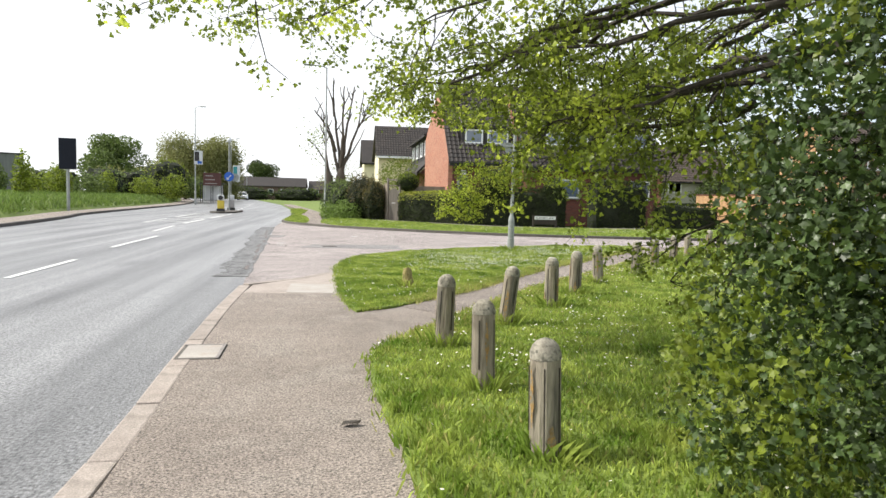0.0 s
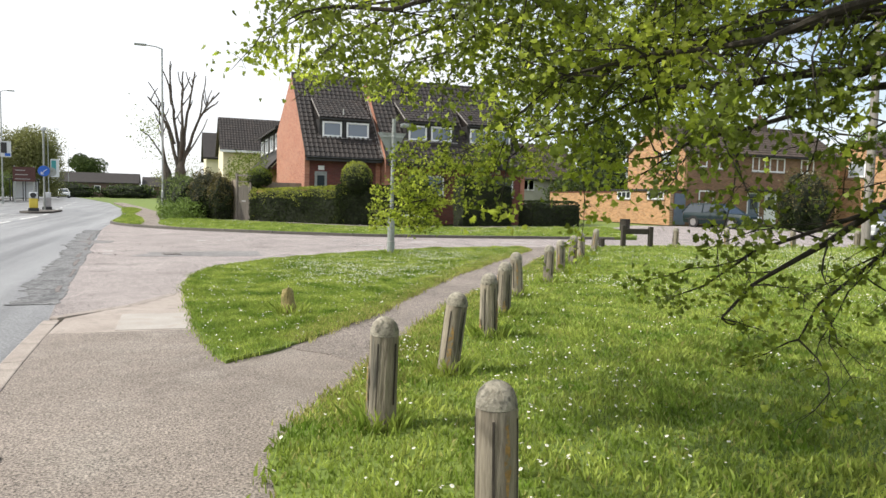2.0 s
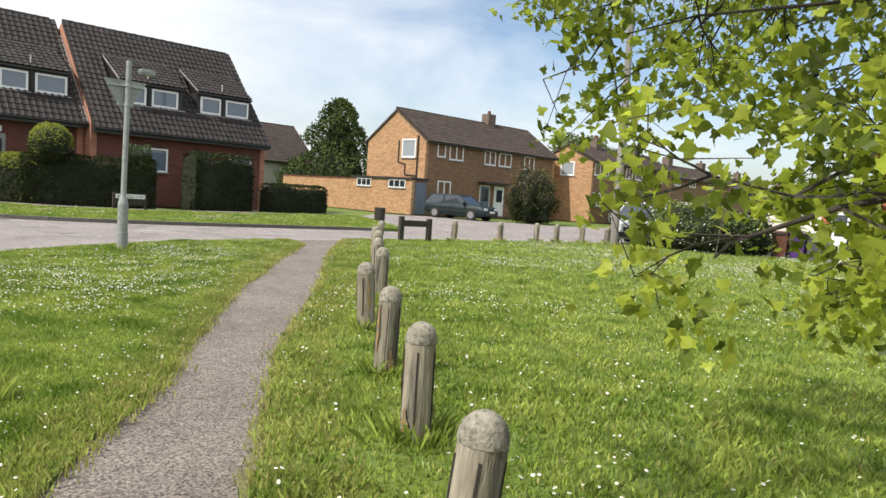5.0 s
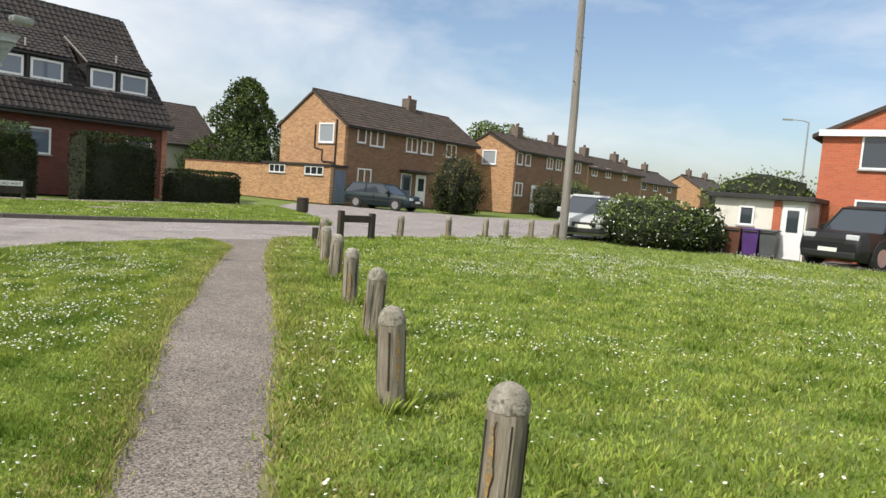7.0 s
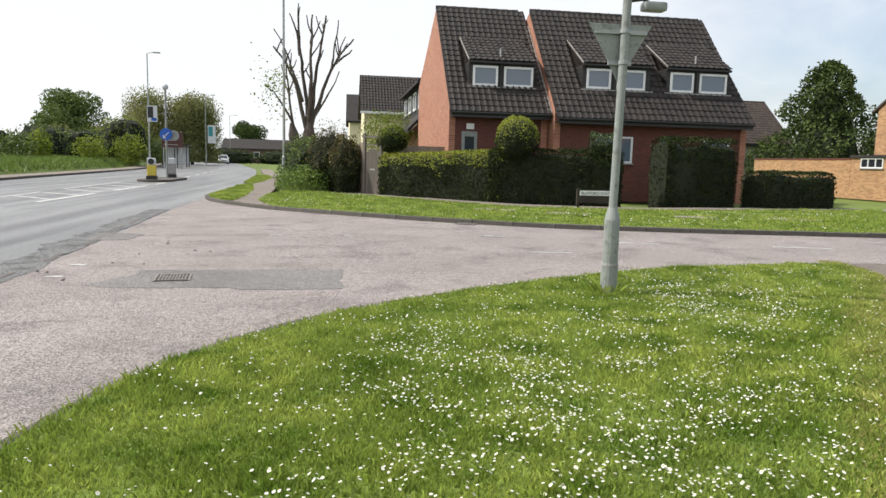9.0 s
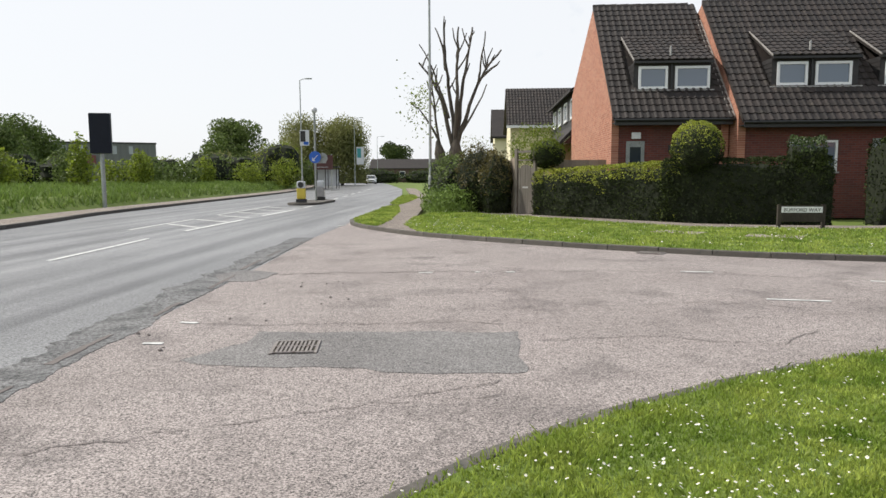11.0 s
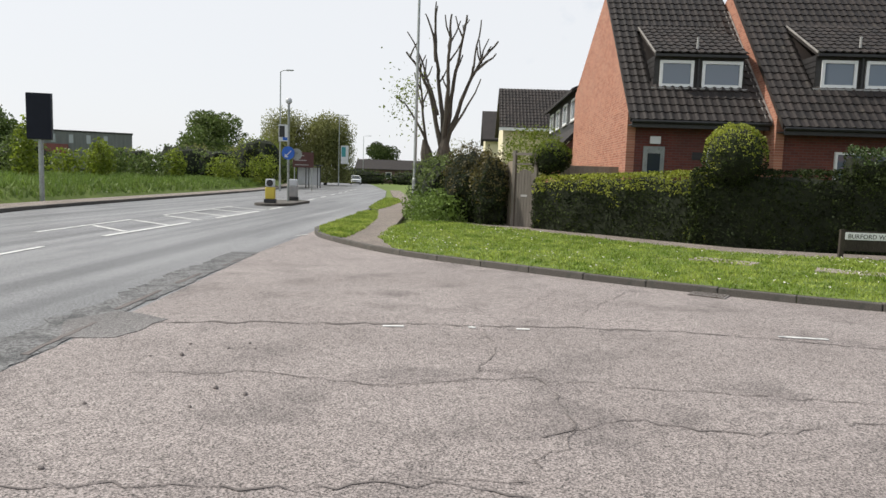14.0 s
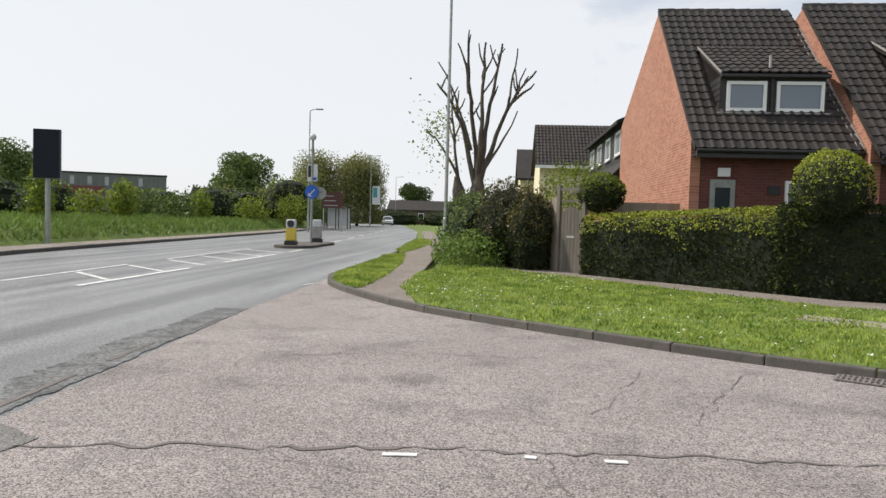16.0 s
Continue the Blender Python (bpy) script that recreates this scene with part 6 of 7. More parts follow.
far_tree("tree", -31, 109, 9.4, 5.4, 9000, .34, M_far, "round dark green tree beyond the field", blobs=16, seed=4, low=.12)
far_tree("willow_tree", -23.8, 121, 11.2, 6.4, 15000, .30, M_willow, "drooping yellow-green willow by the road", droop=.75, low=.05, blobs=20, seed=7)
far_tree("willow_tree", -18.8, 122, 10.9, 5.4, 15000, .30, M_willow, "broad yellow-green willow over the road bend", droop=.75, low=.05, blobs=20, seed=9)
far_tree("tree", -20.5, 206, 11, 6.0, 5000, .5, M_conifer, "dark distant tree above the roofs", low=.2, blobs=12, seed=3)
far_tree("tree", -40, 77, 6.8, 4.6, 7000, .28, M_far, "leafy tree at the field edge", low=.1, blobs=12, seed=12)
far_tree("tree", -31, 60, 5.8, 3.6, 7000, .24, M_far, "leafy young tree in the field", low=.1, blobs=12, seed=13)
far_tree("tree", -52, 92, 7.5, 5, 6000, .34, M_far, "leafy tree beyond the field", low=.1, blobs=12, seed=14)
far_tree("conifer", 37.3, 56.4, 9.0, 4.5, 16000, .24, M_conifer, "dense dark evergreen tree behind the garden wall", low=.04, blobs=46, seed=5, cone=True)
far_tree("tree", 65.5, 50.5, 10.0, 5.0, 8000, .34, M_far, "rounded green tree behind the terrace", low=.25, blobs=14, seed=6)
far_tree("tree", 102, 60, 9, 5, 1500, .6, M_conifer, "distant dark trees behind the roofs", low=.2, seed=8)
far_tree("bare_tree", 1.5, 128, 8, 4.5, 500, .3, M_willow, "thin pale tree beside the far road", low=.2, seed=18)
far_tree("tree", 6.5, 110, 4.5, 4, 1500, .4, M_far, "low roadside trees beyond the footway", low=.02, seed=19)
for x, y, r, label in ((-19.5, 158, 6.5, "dark hedge before the distant houses"), (-8.0, 160, 5.5, "dark shrubs before the distant houses"), (3.5, 154, 6.0, "dark shrubs closing the road end")):
    bush("bush", (x, y, 1.1), (r, 2.2, 1.9), 1500, .42, [M_hedge, M_conifer], label, group="shrubs at the road end", fill=.4, lump=2.0)
rnd = random.Random(77)
for k, (x, y, r, h, mt) in enumerate([(-19.2, 90, 2.6, 4.6, M_leaf), (-21.5, 84, 2.2, 3.0, M_far), (-23.5, 80, 2.4, 3.2, M_far), (-26, 76, 2.0, 2.6, M_leaf), (-20.5, 72, 1.3, 2.4, M_leaf), (-22, 64, 1.1, 2.6, M_leaf), (-20, 60, 1.0, 2.5, M_leaf), (-24, 58, 1.2, 2.6, M_far), (-19.5, 52, .9, 3.0, M_leaf), (-23, 50, 1.2, 2.5, M_leaf), (-27, 50, 1.5, 2.8, M_far), (-21, 45, .8, 2.5, M_leaf), (-25, 43, 1.3, 2.8, M_leaf), (-29, 66, 2.2, 2.6, M_far), (-34, 62, 2.4, 2.7, M_far), (-28, 40, 1.6, 3.4, M_leaf), (-33, 46, 2.0, 3.2, M_far), (-17, 98, 2.2, 2.4, M_far), (-15.3, 92, 1.3, 1.7, M_leaf), (-38, 54, 2.4, 3.0, M_far), (-24, 70, 1.5, 2.2, M_far), (-30, 80, 2.2, 2.8, M_far), (-17.6, 86, 1.6, 2.6, M_leaf), (-18.6, 78, 1.5, 2.2, M_leaf), (-20.6, 68, 1.5, 2.0, M_far), (-22.5, 61, 1.5, 1.9, M_leaf), (-26.5, 55, 1.8, 2.2, M_leaf), (-30.5, 54, 2.0, 2.4, M_far), (-24.5, 47, 1.4, 1.8, M_leaf), (-28.5, 46, 1.7, 2.2, M_far), (-36, 70, 2.6, 3.0, M_far), (-16.3, 90, 1.6, 2.6, M_far), (-21.8, 95, 2.8, 4.2, M_willow), (-25.5, 88, 2.6, 3.6, M_willow)]):
    bush("sapling" if r < 1.4 else "bush", (x, y, .75 + h * .42), (r * (.72 if r < 1.4 else 1), r * (.72 if r < 1.4 else 1), h * .58), 1100, .16 + r * .05, mt, "green young sapling in the rough field" if r < 1.4 else "rounded green shrub along the field", "shrub", "field shrubs", core=r > 1.8, fill=.75)
# rough grass on the bank
V, F = [], []
for k in range(26000):
    y = rnd.uniform(18, 100)
    x = -14.2 + road_x(y) - abs(rnd.gauss(0, 4.5))
    z = bank(x, y)
    a = rnd.uniform(0, 6.28)
    h, w = rnd.uniform(.12, .40), rnd.uniform(.025, .06)
    dx, dy, lx, ly = math.cos(a) * w, math.sin(a) * w, rnd.gauss(0, .12), rnd.gauss(0, .12)
    b0 = len(V)
    V += [(x - dx, y - dy, z), (x + dx, y + dy, z), (x + lx, y + ly, z + h)]
    F.append((b0, b0 + 1, b0 + 2))
rough = raw("rough_grass", V, F, M_weed)
tagged(rough, "tall rough grass on the field bank", "grass", kind="stuff")


# ---- street lamps, poles and signs ----
def street_lamp(x, y, h, arm, label, rz=180, r=.09):
    """A tapered column with a short outreach arm along x and a flat lantern."""
    l = thing("street_lamp", (x, y, 0), label, "street lamp", "street lamps", rz=rz)
    part("column", tube(bmesh.new(), [(0, 0, -.1), (0, 0, 1.4), (0, 0, 1.45), (0, 0, h)], [r, r, r * .72, r * .5], 12), M_steel, l)
    part("arm", tube(bmesh.new(), [(0, 0, h - .02), (arm * .4, 0, h + .08), (arm, 0, h + .12)], [.035, .032, .03], 8), M_steel, l)
    part("lantern", B(arm, arm + .6, -.1, .1, h + .07, h + .17, bevel=.03), M_greypaint, l, "flat grey lantern")
    return l


street_lamp(0.90, 44.0, 8.95, .75, "tall tapered steel street lamp beside the footway", 180)
street_lamp(-13.1, 76, 10.0, .5, "tall steel street lamp across the road", 0)
street_lamp(-15.8, 117, 10.0, .8, "steel street lamp near the willow", 0)
street_lamp(-19.6, 165, 10.0, 1.0, "distant steel street lamp", 0)
street_lamp(50.4, 18.0, 7.2, .9, "distant steel street lamp above the garage", 110)
M_signblue = material("blue_sign_face", (.01, .09, .42), (.015, .11, .48), 4, 40, .4, 0)
M_teal = material("teal_banner_print", (.03, .22, .24), (.05, .28, .30), 3, 30, .6, 0)
bp_ = thing("banner", (-13.3, 75.9, 4.2), "small blue and white banner on the lamp column", "banner")
part("panel", B(.1, .95, -.02, .02, 0, 1.4), M_whiteclad, bp_)
part("print", B(.16, .62, -.026, -.021, .35, 1.3), M_black, bp_, "dark printed shape")
part("print", B(.45, .89, -.026, -.021, .08, .34), M_signblue, bp_, "blue printed band")
bp_ = thing("banner", (-15.6, 116.9, 3.2), "small pale blue banner on the lamp column", "banner")
part("panel", B(.1, 1.2, -.02, .02, 0, 2.6), M_whiteclad, bp_)
part("print", B(.2, .8, -.026, -.021, 1.0, 2.4), M_teal, bp_, "teal printed shape")
# telegraph pole
M_pole = material("grey_pole_timber", (0.17, 0.155, 0.14), (0.30, 0.275, 0.25), 2, 40, 0.9, 0.6, stretch=(4, 4, 0.3))
tp = thing("telegraph_pole", (22.0, 19.4, 0), "tall grey weathered wooden telegraph pole", "pole")
part("pole", tube(bmesh.new(), [(0, 0, -.2), (.02, 0, 4), (.0, .1, 9.4)], [.14, .125, .10], 12), M_pole, tp)
for k in range(5):
    part("step_iron", tube(bmesh.new(), [(-.1, 0, 4.4 + k * .45), (-.24 if k % 2 else .24, 0, 4.45 + k * .45)], .012, 6), M_black, tp)
# matrix sign across the road
M_signface = material("blue_black_sign_face", (.004, .006, .014), (.008, .011, .022), 3, 40, .55, 0, spec=.25)
vm = thing("message_sign", (-13.75, 44.2, .50), "black vehicle-activated message sign on a steel post", "sign", rz=14)
part("post", tube(bmesh.new(), [(0, 0, -.6), (0, 0, 2.2)], .09, 12), M_steel, vm)
part("panel", B(-.44, .44, -.17, -.02, 1.98, 3.74, bevel=.02), M_signface, vm, "blank black sign face")
part("panel_frame", B(-.46, .46, -.018, .02, 1.96, 3.76, bevel=.01), M_greypaint, vm)
# the traffic island
M_yellow = material("yellow_plastic", (.55, .42, .05), (.62, .5, .08), 4, 40, .6, .1)
isl = thing("traffic_island", (-5.9, 50.6, 0), "low concrete traffic island in the road", "traffic island")
bm = bmesh.new()
prism(bm, [(p.x, p.y, 0) for p in spline([(-.75, -2.2), (.0, -2.8), (.75, -2.2), (.8, 0), (.75, 2.2), (0, 2.8), (-.75, 2.2), (-.8, 0)], .3, True)], (0, 0, .11))
part("base", bm, M_kerb, isl)


def island_bollard(x, y, rz, body, label):
    b = thing("island_bollard", (x, y, .11), label, "bollard", "island bollards", rz=rz)
    part("base", B(-.26, .26, -.15, .15, 0, .18, bevel=.02), M_black, b)
    part("body", B(-.22, .22, -.12, .12, .181, .72, bevel=.05), body, b)
    part("head", B(-.21, .21, -.115, .115, .722, 1.08, bevel=.06), M_whiteclad, b)
    part("arrow_disc", tube(bmesh.new(), [(0, -.119, .9), (0, -.126, .9)], .15, 18), M_black, b, "dark round arrow symbol")
    return b


island_bollard(-5.98, 48.6, 4, M_yellow, "yellow and white plastic bollard on the traffic island")
island_bollard(-5.9, 52.4, 184, M_lead, "grey-backed plastic bollard on the traffic island")
kp = thing("beacon_post", (-5.85, 51.2, .11), "grey post with a round beacon and signs", "post")
part("post", tube(bmesh.new(), [(0, 0, 0), (0, 0, 4.7)], .055, 10), M_greypaint, kp)
b_ = bmesh.new()
bmesh.ops.create_uvsphere(b_, u_segments=14, v_segments=10, radius=.16, matrix=Matrix.Translation((0, 0, 4.85)))
part("globe", b_, M_whiteclad, kp, "white beacon globe", smooth=True)
sg = part("round_sign", tube(bmesh.new(), [(0, -.075, 2.35), (0, -.06, 2.35)], .32, 24), M_signblue, kp, "blue round arrow sign")
bm = bmesh.new()
prism(bm, [(.13, -.077, 2.47), (.16, -.077, 2.44), (-.06, -.077, 2.22), (.02, -.077, 2.14), (-.16, -.077, 2.14), (-.16, -.077, 2.32), (-.09, -.077, 2.25)], (0, -.006, 0))
part("arrow", bm, M_whiteclad, sg)
part("second_sign", tube(bmesh.new(), [(.38, .02, 2.3), (.38, .035, 2.3)], .28, 20), M_greypaint, kp)
# brown direction sign and bus shelter
ds = thing("direction_sign", (-12.3, 81, 0), "dark red-brown direction sign on two posts", "sign", rz=6)
for s in (-.8, .8):
    part("post", tube(bmesh.new(), [(s, 0, 0), (s, 0, 3.6)], .05, 8), M_steel, ds)
M_brownsign = material("brown_sign_face", (.06, .02, .018), (.085, .03, .024), 3, 30, .6, 0)
sgn = part("panel", B(-.95, .95, -.09, -.06, 2.1, 3.5), M_brownsign, ds)
for k in range(3):
    part("lettering_bar", B(-.75, .5 - .2 * k, -.1, -.092, 2.3 + k * .42, 2.37 + k * .42), M_lead, sgn)
bs = thing("bus_shelter", (-13.7, 88, .1), "small glazed bus shelter with dark frame", "bus shelter")
for x in (-1.2, 0, 1.2):
    for y in (0, 1.3):
        part("post", B(x - .04, x + .04, y - .04, y + .04, 0, 2.3), M_black, bs)
part("roof", B(-1.4, 1.4, -.2, 1.5, 2.3, 2.4), M_black, bs)
for x in (-1.16, .04):
    part("panel", B(x, x + 1.12, 1.28, 1.32, .3, 2.1), M_whiteclad, bs)

# give-way sign seen from behind
gv = thing("give_way_sign", (6.1, 18.65, .04), "grey tapered post with a give-way sign seen from behind", "sign")
part("base_column", tube(bmesh.new(), [(0, 0, -.1), (0, 0, .32), (0, 0, .33), (0, 0, .78), (0, 0, .9)], [.085, .085, .078, .078, .048], 16), M_greypaint, gv)
part("collar", tube(bmesh.new(), [(0, 0, .31), (0, 0, .335)], .087, 16), M_lead, gv)
part("pole", tube(bmesh.new(), [(0, 0, .88), (0.03, 0, 3.02)], .043, 14), M_greypaint, gv)
bm = bmesh.new()
tri_pts = [(-.33, .06, 2.72), (.33, .06, 2.72), (0, .06, 2.15)]
prism(bm, tri_pts, (0, .006, 0))
sp_ = part("sign_back", bm, M_greypaint, gv, "plain grey triangular sign back")
part("rail", B(-.27, .27, .035, .058, 2.62, 2.66), M_steel, sp_)
part("rail", B(-.12, .12, .035, .058, 2.32, 2.36), M_steel, sp_)
for z in (2.64, 2.34):
    part("clip", tube(bmesh.new(), [(.02, 0, z - .02), (.02, 0, z + .02)], .052, 12), M_steel, gv)
part("lamp_arm", tube(bmesh.new(), [(.03, 0, 2.93), (.18, -.02, 2.95), (.3, -.02, 2.9)], .018, 8), M_black, gv)
part("sign_lamp", B(.18, .42, -.08, .06, 2.84, 2.93, bevel=.03), M_greypaint, gv, "small hooded sign lamp")

# street nameplate
np_ = thing("street_nameplate", (10.98, 31.75, .05), "white street nameplate with black lettering on dark posts", "sign", rz=-4)
part("post", B(-.56, -.48, -.03, .05, -.1, .62), M_barkd, np_)
part("post", B(.48, .56, -.03, .05, -.1, .62), M_barkd, np_)
part("backing", B(-.55, .55, -.032, -.02, .2, .6), M_barkd, np_)
pl = part("plate", B(-.48, .48, -.045, -.034, .425, .57, bevel=.003), M_upvc, np_, "white plate")
tx = bpy.data.curves.new("lettering", 'FONT')
tx.body, tx.size, tx.align_x, tx.extrude = "BURFORD WAY", .122, 'CENTER', .002
to = new("lettering", tx)
to.parent = pl
to.matrix_basis = pose(0, -.049, .452, 90, 0, 0)
tx.materials.append(M_black)

# low timber rail
kr = thing("knee_rail", (14.12, 20.52, .03), "low dark timber knee rail on two posts", "rail", rz=-12)
part("post", B(-.48, -.36, -.06, .06, -.1, .66, bevel=.01), M_barkd, kr)
part("post", B(.36, .48, -.06, .06, -.1, .62, bevel=.01), M_barkd, kr)
part("crossbar", B(-.36, .36, -.04, .04, .4, .56, bevel=.01), M_barkd, kr)
st_ = thing("short_post", (12.9, 20.5, .03), "short cut-off dark timber post in the grass", "post")
part("post", tube(bmesh.new(), [(0, 0, -.1), (0, 0, .28)], .09, 10), M_barkd, st_)
lb = thing("litter_bin", (19.85, 29.0, .08), "dark round litter bin on the verge", "bin")
part("drum", tube(bmesh.new(), [(0, 0, 0), (0, 0, .08), (0, 0, .5), (0, 0, .56)], [.2, .22, .22, .2], 14), M_barkd, lb)
part("rim", tube(bmesh.new(), [(0, 0, .5), (0, 0, .53)], .235, 14), M_black, lb)
# stump in the triangle
sm = thing("stump", (2.79, 11.42, .04), "short mossy sandstone stump in the lawn", "stump")
M_stump = material("mossy_stump", (.16, .13, .05), (.33, .27, .11), 8, 50, .95, 1, dirt=(.09, .12, .02))
bm = bmesh.new()
tube(bm, [(0, 0, -.1), (0, 0, .03), (-.01, 0, .14), (-.02, .01, .24), (-.03, .01, .29), (-.03, .01, .295)], [.11, .085, .072, .066, .056, .016], 18)
for v in bm.verts:
    if v.co.z > .2:
        v.co.z += .35 * v.co.x + .04 * noise.noise(v.co * 23)
for v in bm.verts:
    v.co += Vector((noise.noise(v.co * 9), noise.noise(v.co * 9 + Vector((5, 0, 0))), noise.noise(v.co * 7))) * .028 + Vector((noise.noise(v.co * 31), noise.noise(v.co * 31 + Vector((3, 0, 0))), 0)) * .012
part("body", bm, M_stump, sm)


# ---- road markings and covers ----
def mark(name, pts, mat=None, z=0.012, label="faded white road marking"):
    bm = bmesh.new()
    prism(bm, [(x, y, z - .006) for x, y in pts], (0, 0, .006))
    return tagged(mesh_ob(name, bm, mat or M_white), label, "road marking", kind="structure")


def dash(x0, y0, x1, y1, w=.1, z=.01):
    d = Vector((x1 - x0, y1 - y0)).normalized()
    s = Vector((d.y, -d.x)) * w / 2
    return mark("road_line", [(x0 - s.x, y0 - s.y), (x1 - s.x, y1 - s.y), (x1 + s.x, y1 + s.y), (x0 + s.x, y0 + s.y)], z=z)


dash(-2.6, 6.2, -2.75, 9.6)
dash(-3.0, 12.6, -3.1, 15.5)
dash(-3.42, 18.6, -3.54, 23.1)
dash(-4.3, 25.6, -4.6, 29.7)
dash(-4.72, 32.0, -4.78, 36.6, .14)
dash(-4.85, 38.9, -4.9, 43.4, .14)
dash(-6.4, 32.3, -6.62, 37.0, .1)
dash(-6.75, 39.4, -7.0, 46.5, .1)
dash(-4.95, 45.0, -5.05, 47.3, .12)
for k in range(6):
    y = 33.2 + k * 2.25
    dash(-4.85 - k * .02, y, -6.35 - k * .09, y + 1.35, .1)
for k in range(7):
    y = 56 + k * 6
    dash(-6.0 - k * .55, y, -6.3 - k * .55, y + 3, .12)
for x0, y0, x1, y1 in ((2.16, 24.26, 2.36, 24.28), (2.98, 24.35, 3.05, 24.34), (3.44, 24.35, 3.57, 24.35), (5.98, 24.46, 6.43, 24.41), (6.3, 22.22, 6.95, 22.1), (.15, 20.78, .33, 20.75), (.2, 19.94, .37, 19.94), (-1.0, 33.5, -.84, 34.0), (8.2, 23.6, 9.0, 23.4), (11, 23.1, 12, 22.9)):
    dash(x0, y0, x1, y1, .045, .014)
slab("repair_patch", [(1.05, 20.4), (1.05, 20.0), (.75, 19.45), (1.0, 19.3), (2.2, 19.25), (2.35, 19.15), (3.38, 19.18), (3.4, 20.5)], .003, .0085, M_patch, "dark grey asphalt repair patch", "road", jag=.06)
slab("repair_patch", [(-.45, 23.35), (0, 23.42), (.12, 24.2), (-.5, 24.5), (-.75, 24.0)], .003, .0095, M_patch, "grey asphalt repair at the road edge", "road", jag=.06)
M_roughroad = material("broken_road_edge", (.112, .112, .113), (.195, .193, .19), 1.2, 45, .55, 1.0, dirt=(.07, .07, .07), dirt_at=(.5, .65), depth=.03, speck=.85, speck_scale=27)
M_crack = material("crack", (.125, .109, .103), (.185, .163, .153), 5, 50, .95, .5)
EDGE = spline([(.33, 13), (.12, 16), (-.1, 19.5), (-.34, 22.5), (-.6, 26), (-.85, 30)], .06)


def ragged(y, k):
    return noise.noise(Vector((y * .9, k, 0))) + .7 * noise.noise(Vector((y * 4.1, k, 3))) + .5 * noise.noise(Vector((y * 13, k, 5)))


# the road's broken, gritty margin
mark("road_margin", [(p.x + .05 + .07 * ragged(p.y, 1), p.y) for p in EDGE] + [(p.x - .45 + .17 * ragged(p.y, 2), p.y) for p in EDGE[::-1]], M_roughroad, .008, "dark gritty broken asphalt along the road edge")
for k in range(9):
    y0 = 14 + k * 1.75
    line = [p for p in EDGE if y0 < p.y < y0 + .7 + .6 * abs(math.sin(k * 2.3))]
    off = -.03 + .05 * math.sin(k * 1.7)
    mark("pothole_edge", [(p.x + off + .03 * ragged(p.y, 3), p.y) for p in line] + [(p.x + off - .05 + .05 * ragged(p.y, 4), p.y) for p in line[::-1]], M_crack, .0125, "dark crumbled seam between the road surfaces")
# sealed cracks in the pinkish asphalt
rndc = random.Random(31)


def crack(pts, w=.02):
    line = spline(pts, .08)
    q = [Vector((p.x + rndc.gauss(0, .016) + .05 * noise.noise(Vector((p.x * 4, p.y * 4, 1))), p.y + rndc.gauss(0, .022) + .09 * noise.noise(Vector((p.x * 3.3, p.y * 3.3, 7))))) for p in line]
    up, dn = [], []
    for i, p in enumerate(q):
        d = (q[min(i + 1, len(q) - 1)] - q[max(i - 1, 0)]).normalized()
        s = Vector((-d.y, d.x)) * w * rndc.uniform(.05, .36)
        up.append((p.x + s.x, p.y + s.y))
        dn.append((p.x - s.x, p.y - s.y))
    V, F = [(x, y, .0095) for x, y in up + dn], []
    k = len(up)
    for i in range(k - 1):
        F.append((i, i + 1, k + i + 1, k + i))
    tagged(raw("crack", V, F, M_crack), "dark crack in the asphalt", "crack", kind="structure")


crack([(.05, 24.05), (.7, 24.18), (1.4, 24.28), (3.0, 24.45)], .075)
crack([(3.0, 24.45), (5.0, 24.5), (7.5, 23.9), (10, 23.3)], .045)
crack([(3.4, 21.6), (4.0, 21.9), (4.6, 21.75), (5.6, 22.0), (6.5, 21.7)], .03)
crack([(3.6, 20.2), (4.6, 20.35), (5.4, 20.1), (6.1, 20.6)], .025)
crack([(.2, 22.3), (1.4, 22.6), (2.4, 22.4), (3.3, 22.7), (5, 22.5), (7, 22.3)], .02)
crack([(3.0, 22.7), (3.2, 23.4), (3.1, 24.4)], .018)
crack([(3.3, 21.1), (3.6, 21.8), (3.5, 22.6)], .022)
crack([(4.2, 25.2), (4.6, 26.0), (5.1, 26.9)], .02)
crack([(3.5, 25.3), (3.9, 26.2), (4.2, 27.0)], .016)
crack([(.4, 17.5), (1.2, 17.9), (2.0, 18.3), (3.2, 19.0)], .02)
crack([(.5, 26.8), (1.8, 27.2), (3.5, 27.3)], .025)
crack([(.3, 20.8), (.9, 20.7), (1.7, 20.75), (2.6, 20.9), (3.3, 20.8)], .03)
crack([(5.5, 21.1), (6.2, 21.4), (7.0, 21.35), (8.0, 21.7)], .02)
for k in range(14):
    x, y = rndc.uniform(.3, 7), rndc.uniform(17.5, 26.5)
    if not inside(x, y, TRI):
        a = rndc.uniform(-.5, .5)
        crack([(x, y), (x + .35, y + .3 * a), (x + .8, y + .5 * a)], .014)
crack([(.45, 14.0), (.9, 14.6), (1.6, 15.0)], .025)
crack([(.82, 6.3), (1.2, 6.25), (1.5, 6.3)], .018)


# narrow dark line of uneven width along the triangle's kerb
M_seam = material("dark_seam_and_slot", (.035, .032, .022), (.075, .066, .045), 6, 40, .95, .6)
V, F = [], []
for p in tri_road[6:]:
    k = .02 + .022 * abs(ragged(p.x + p.y, 6))
    b0 = len(V)
    V += [(p.x - k * .8, p.y + k, .0105), (p.x + .035, p.y - .04, .0105)]
    if b0:
        F.append((b0 - 2, b0 - 1, b0 + 1, b0))
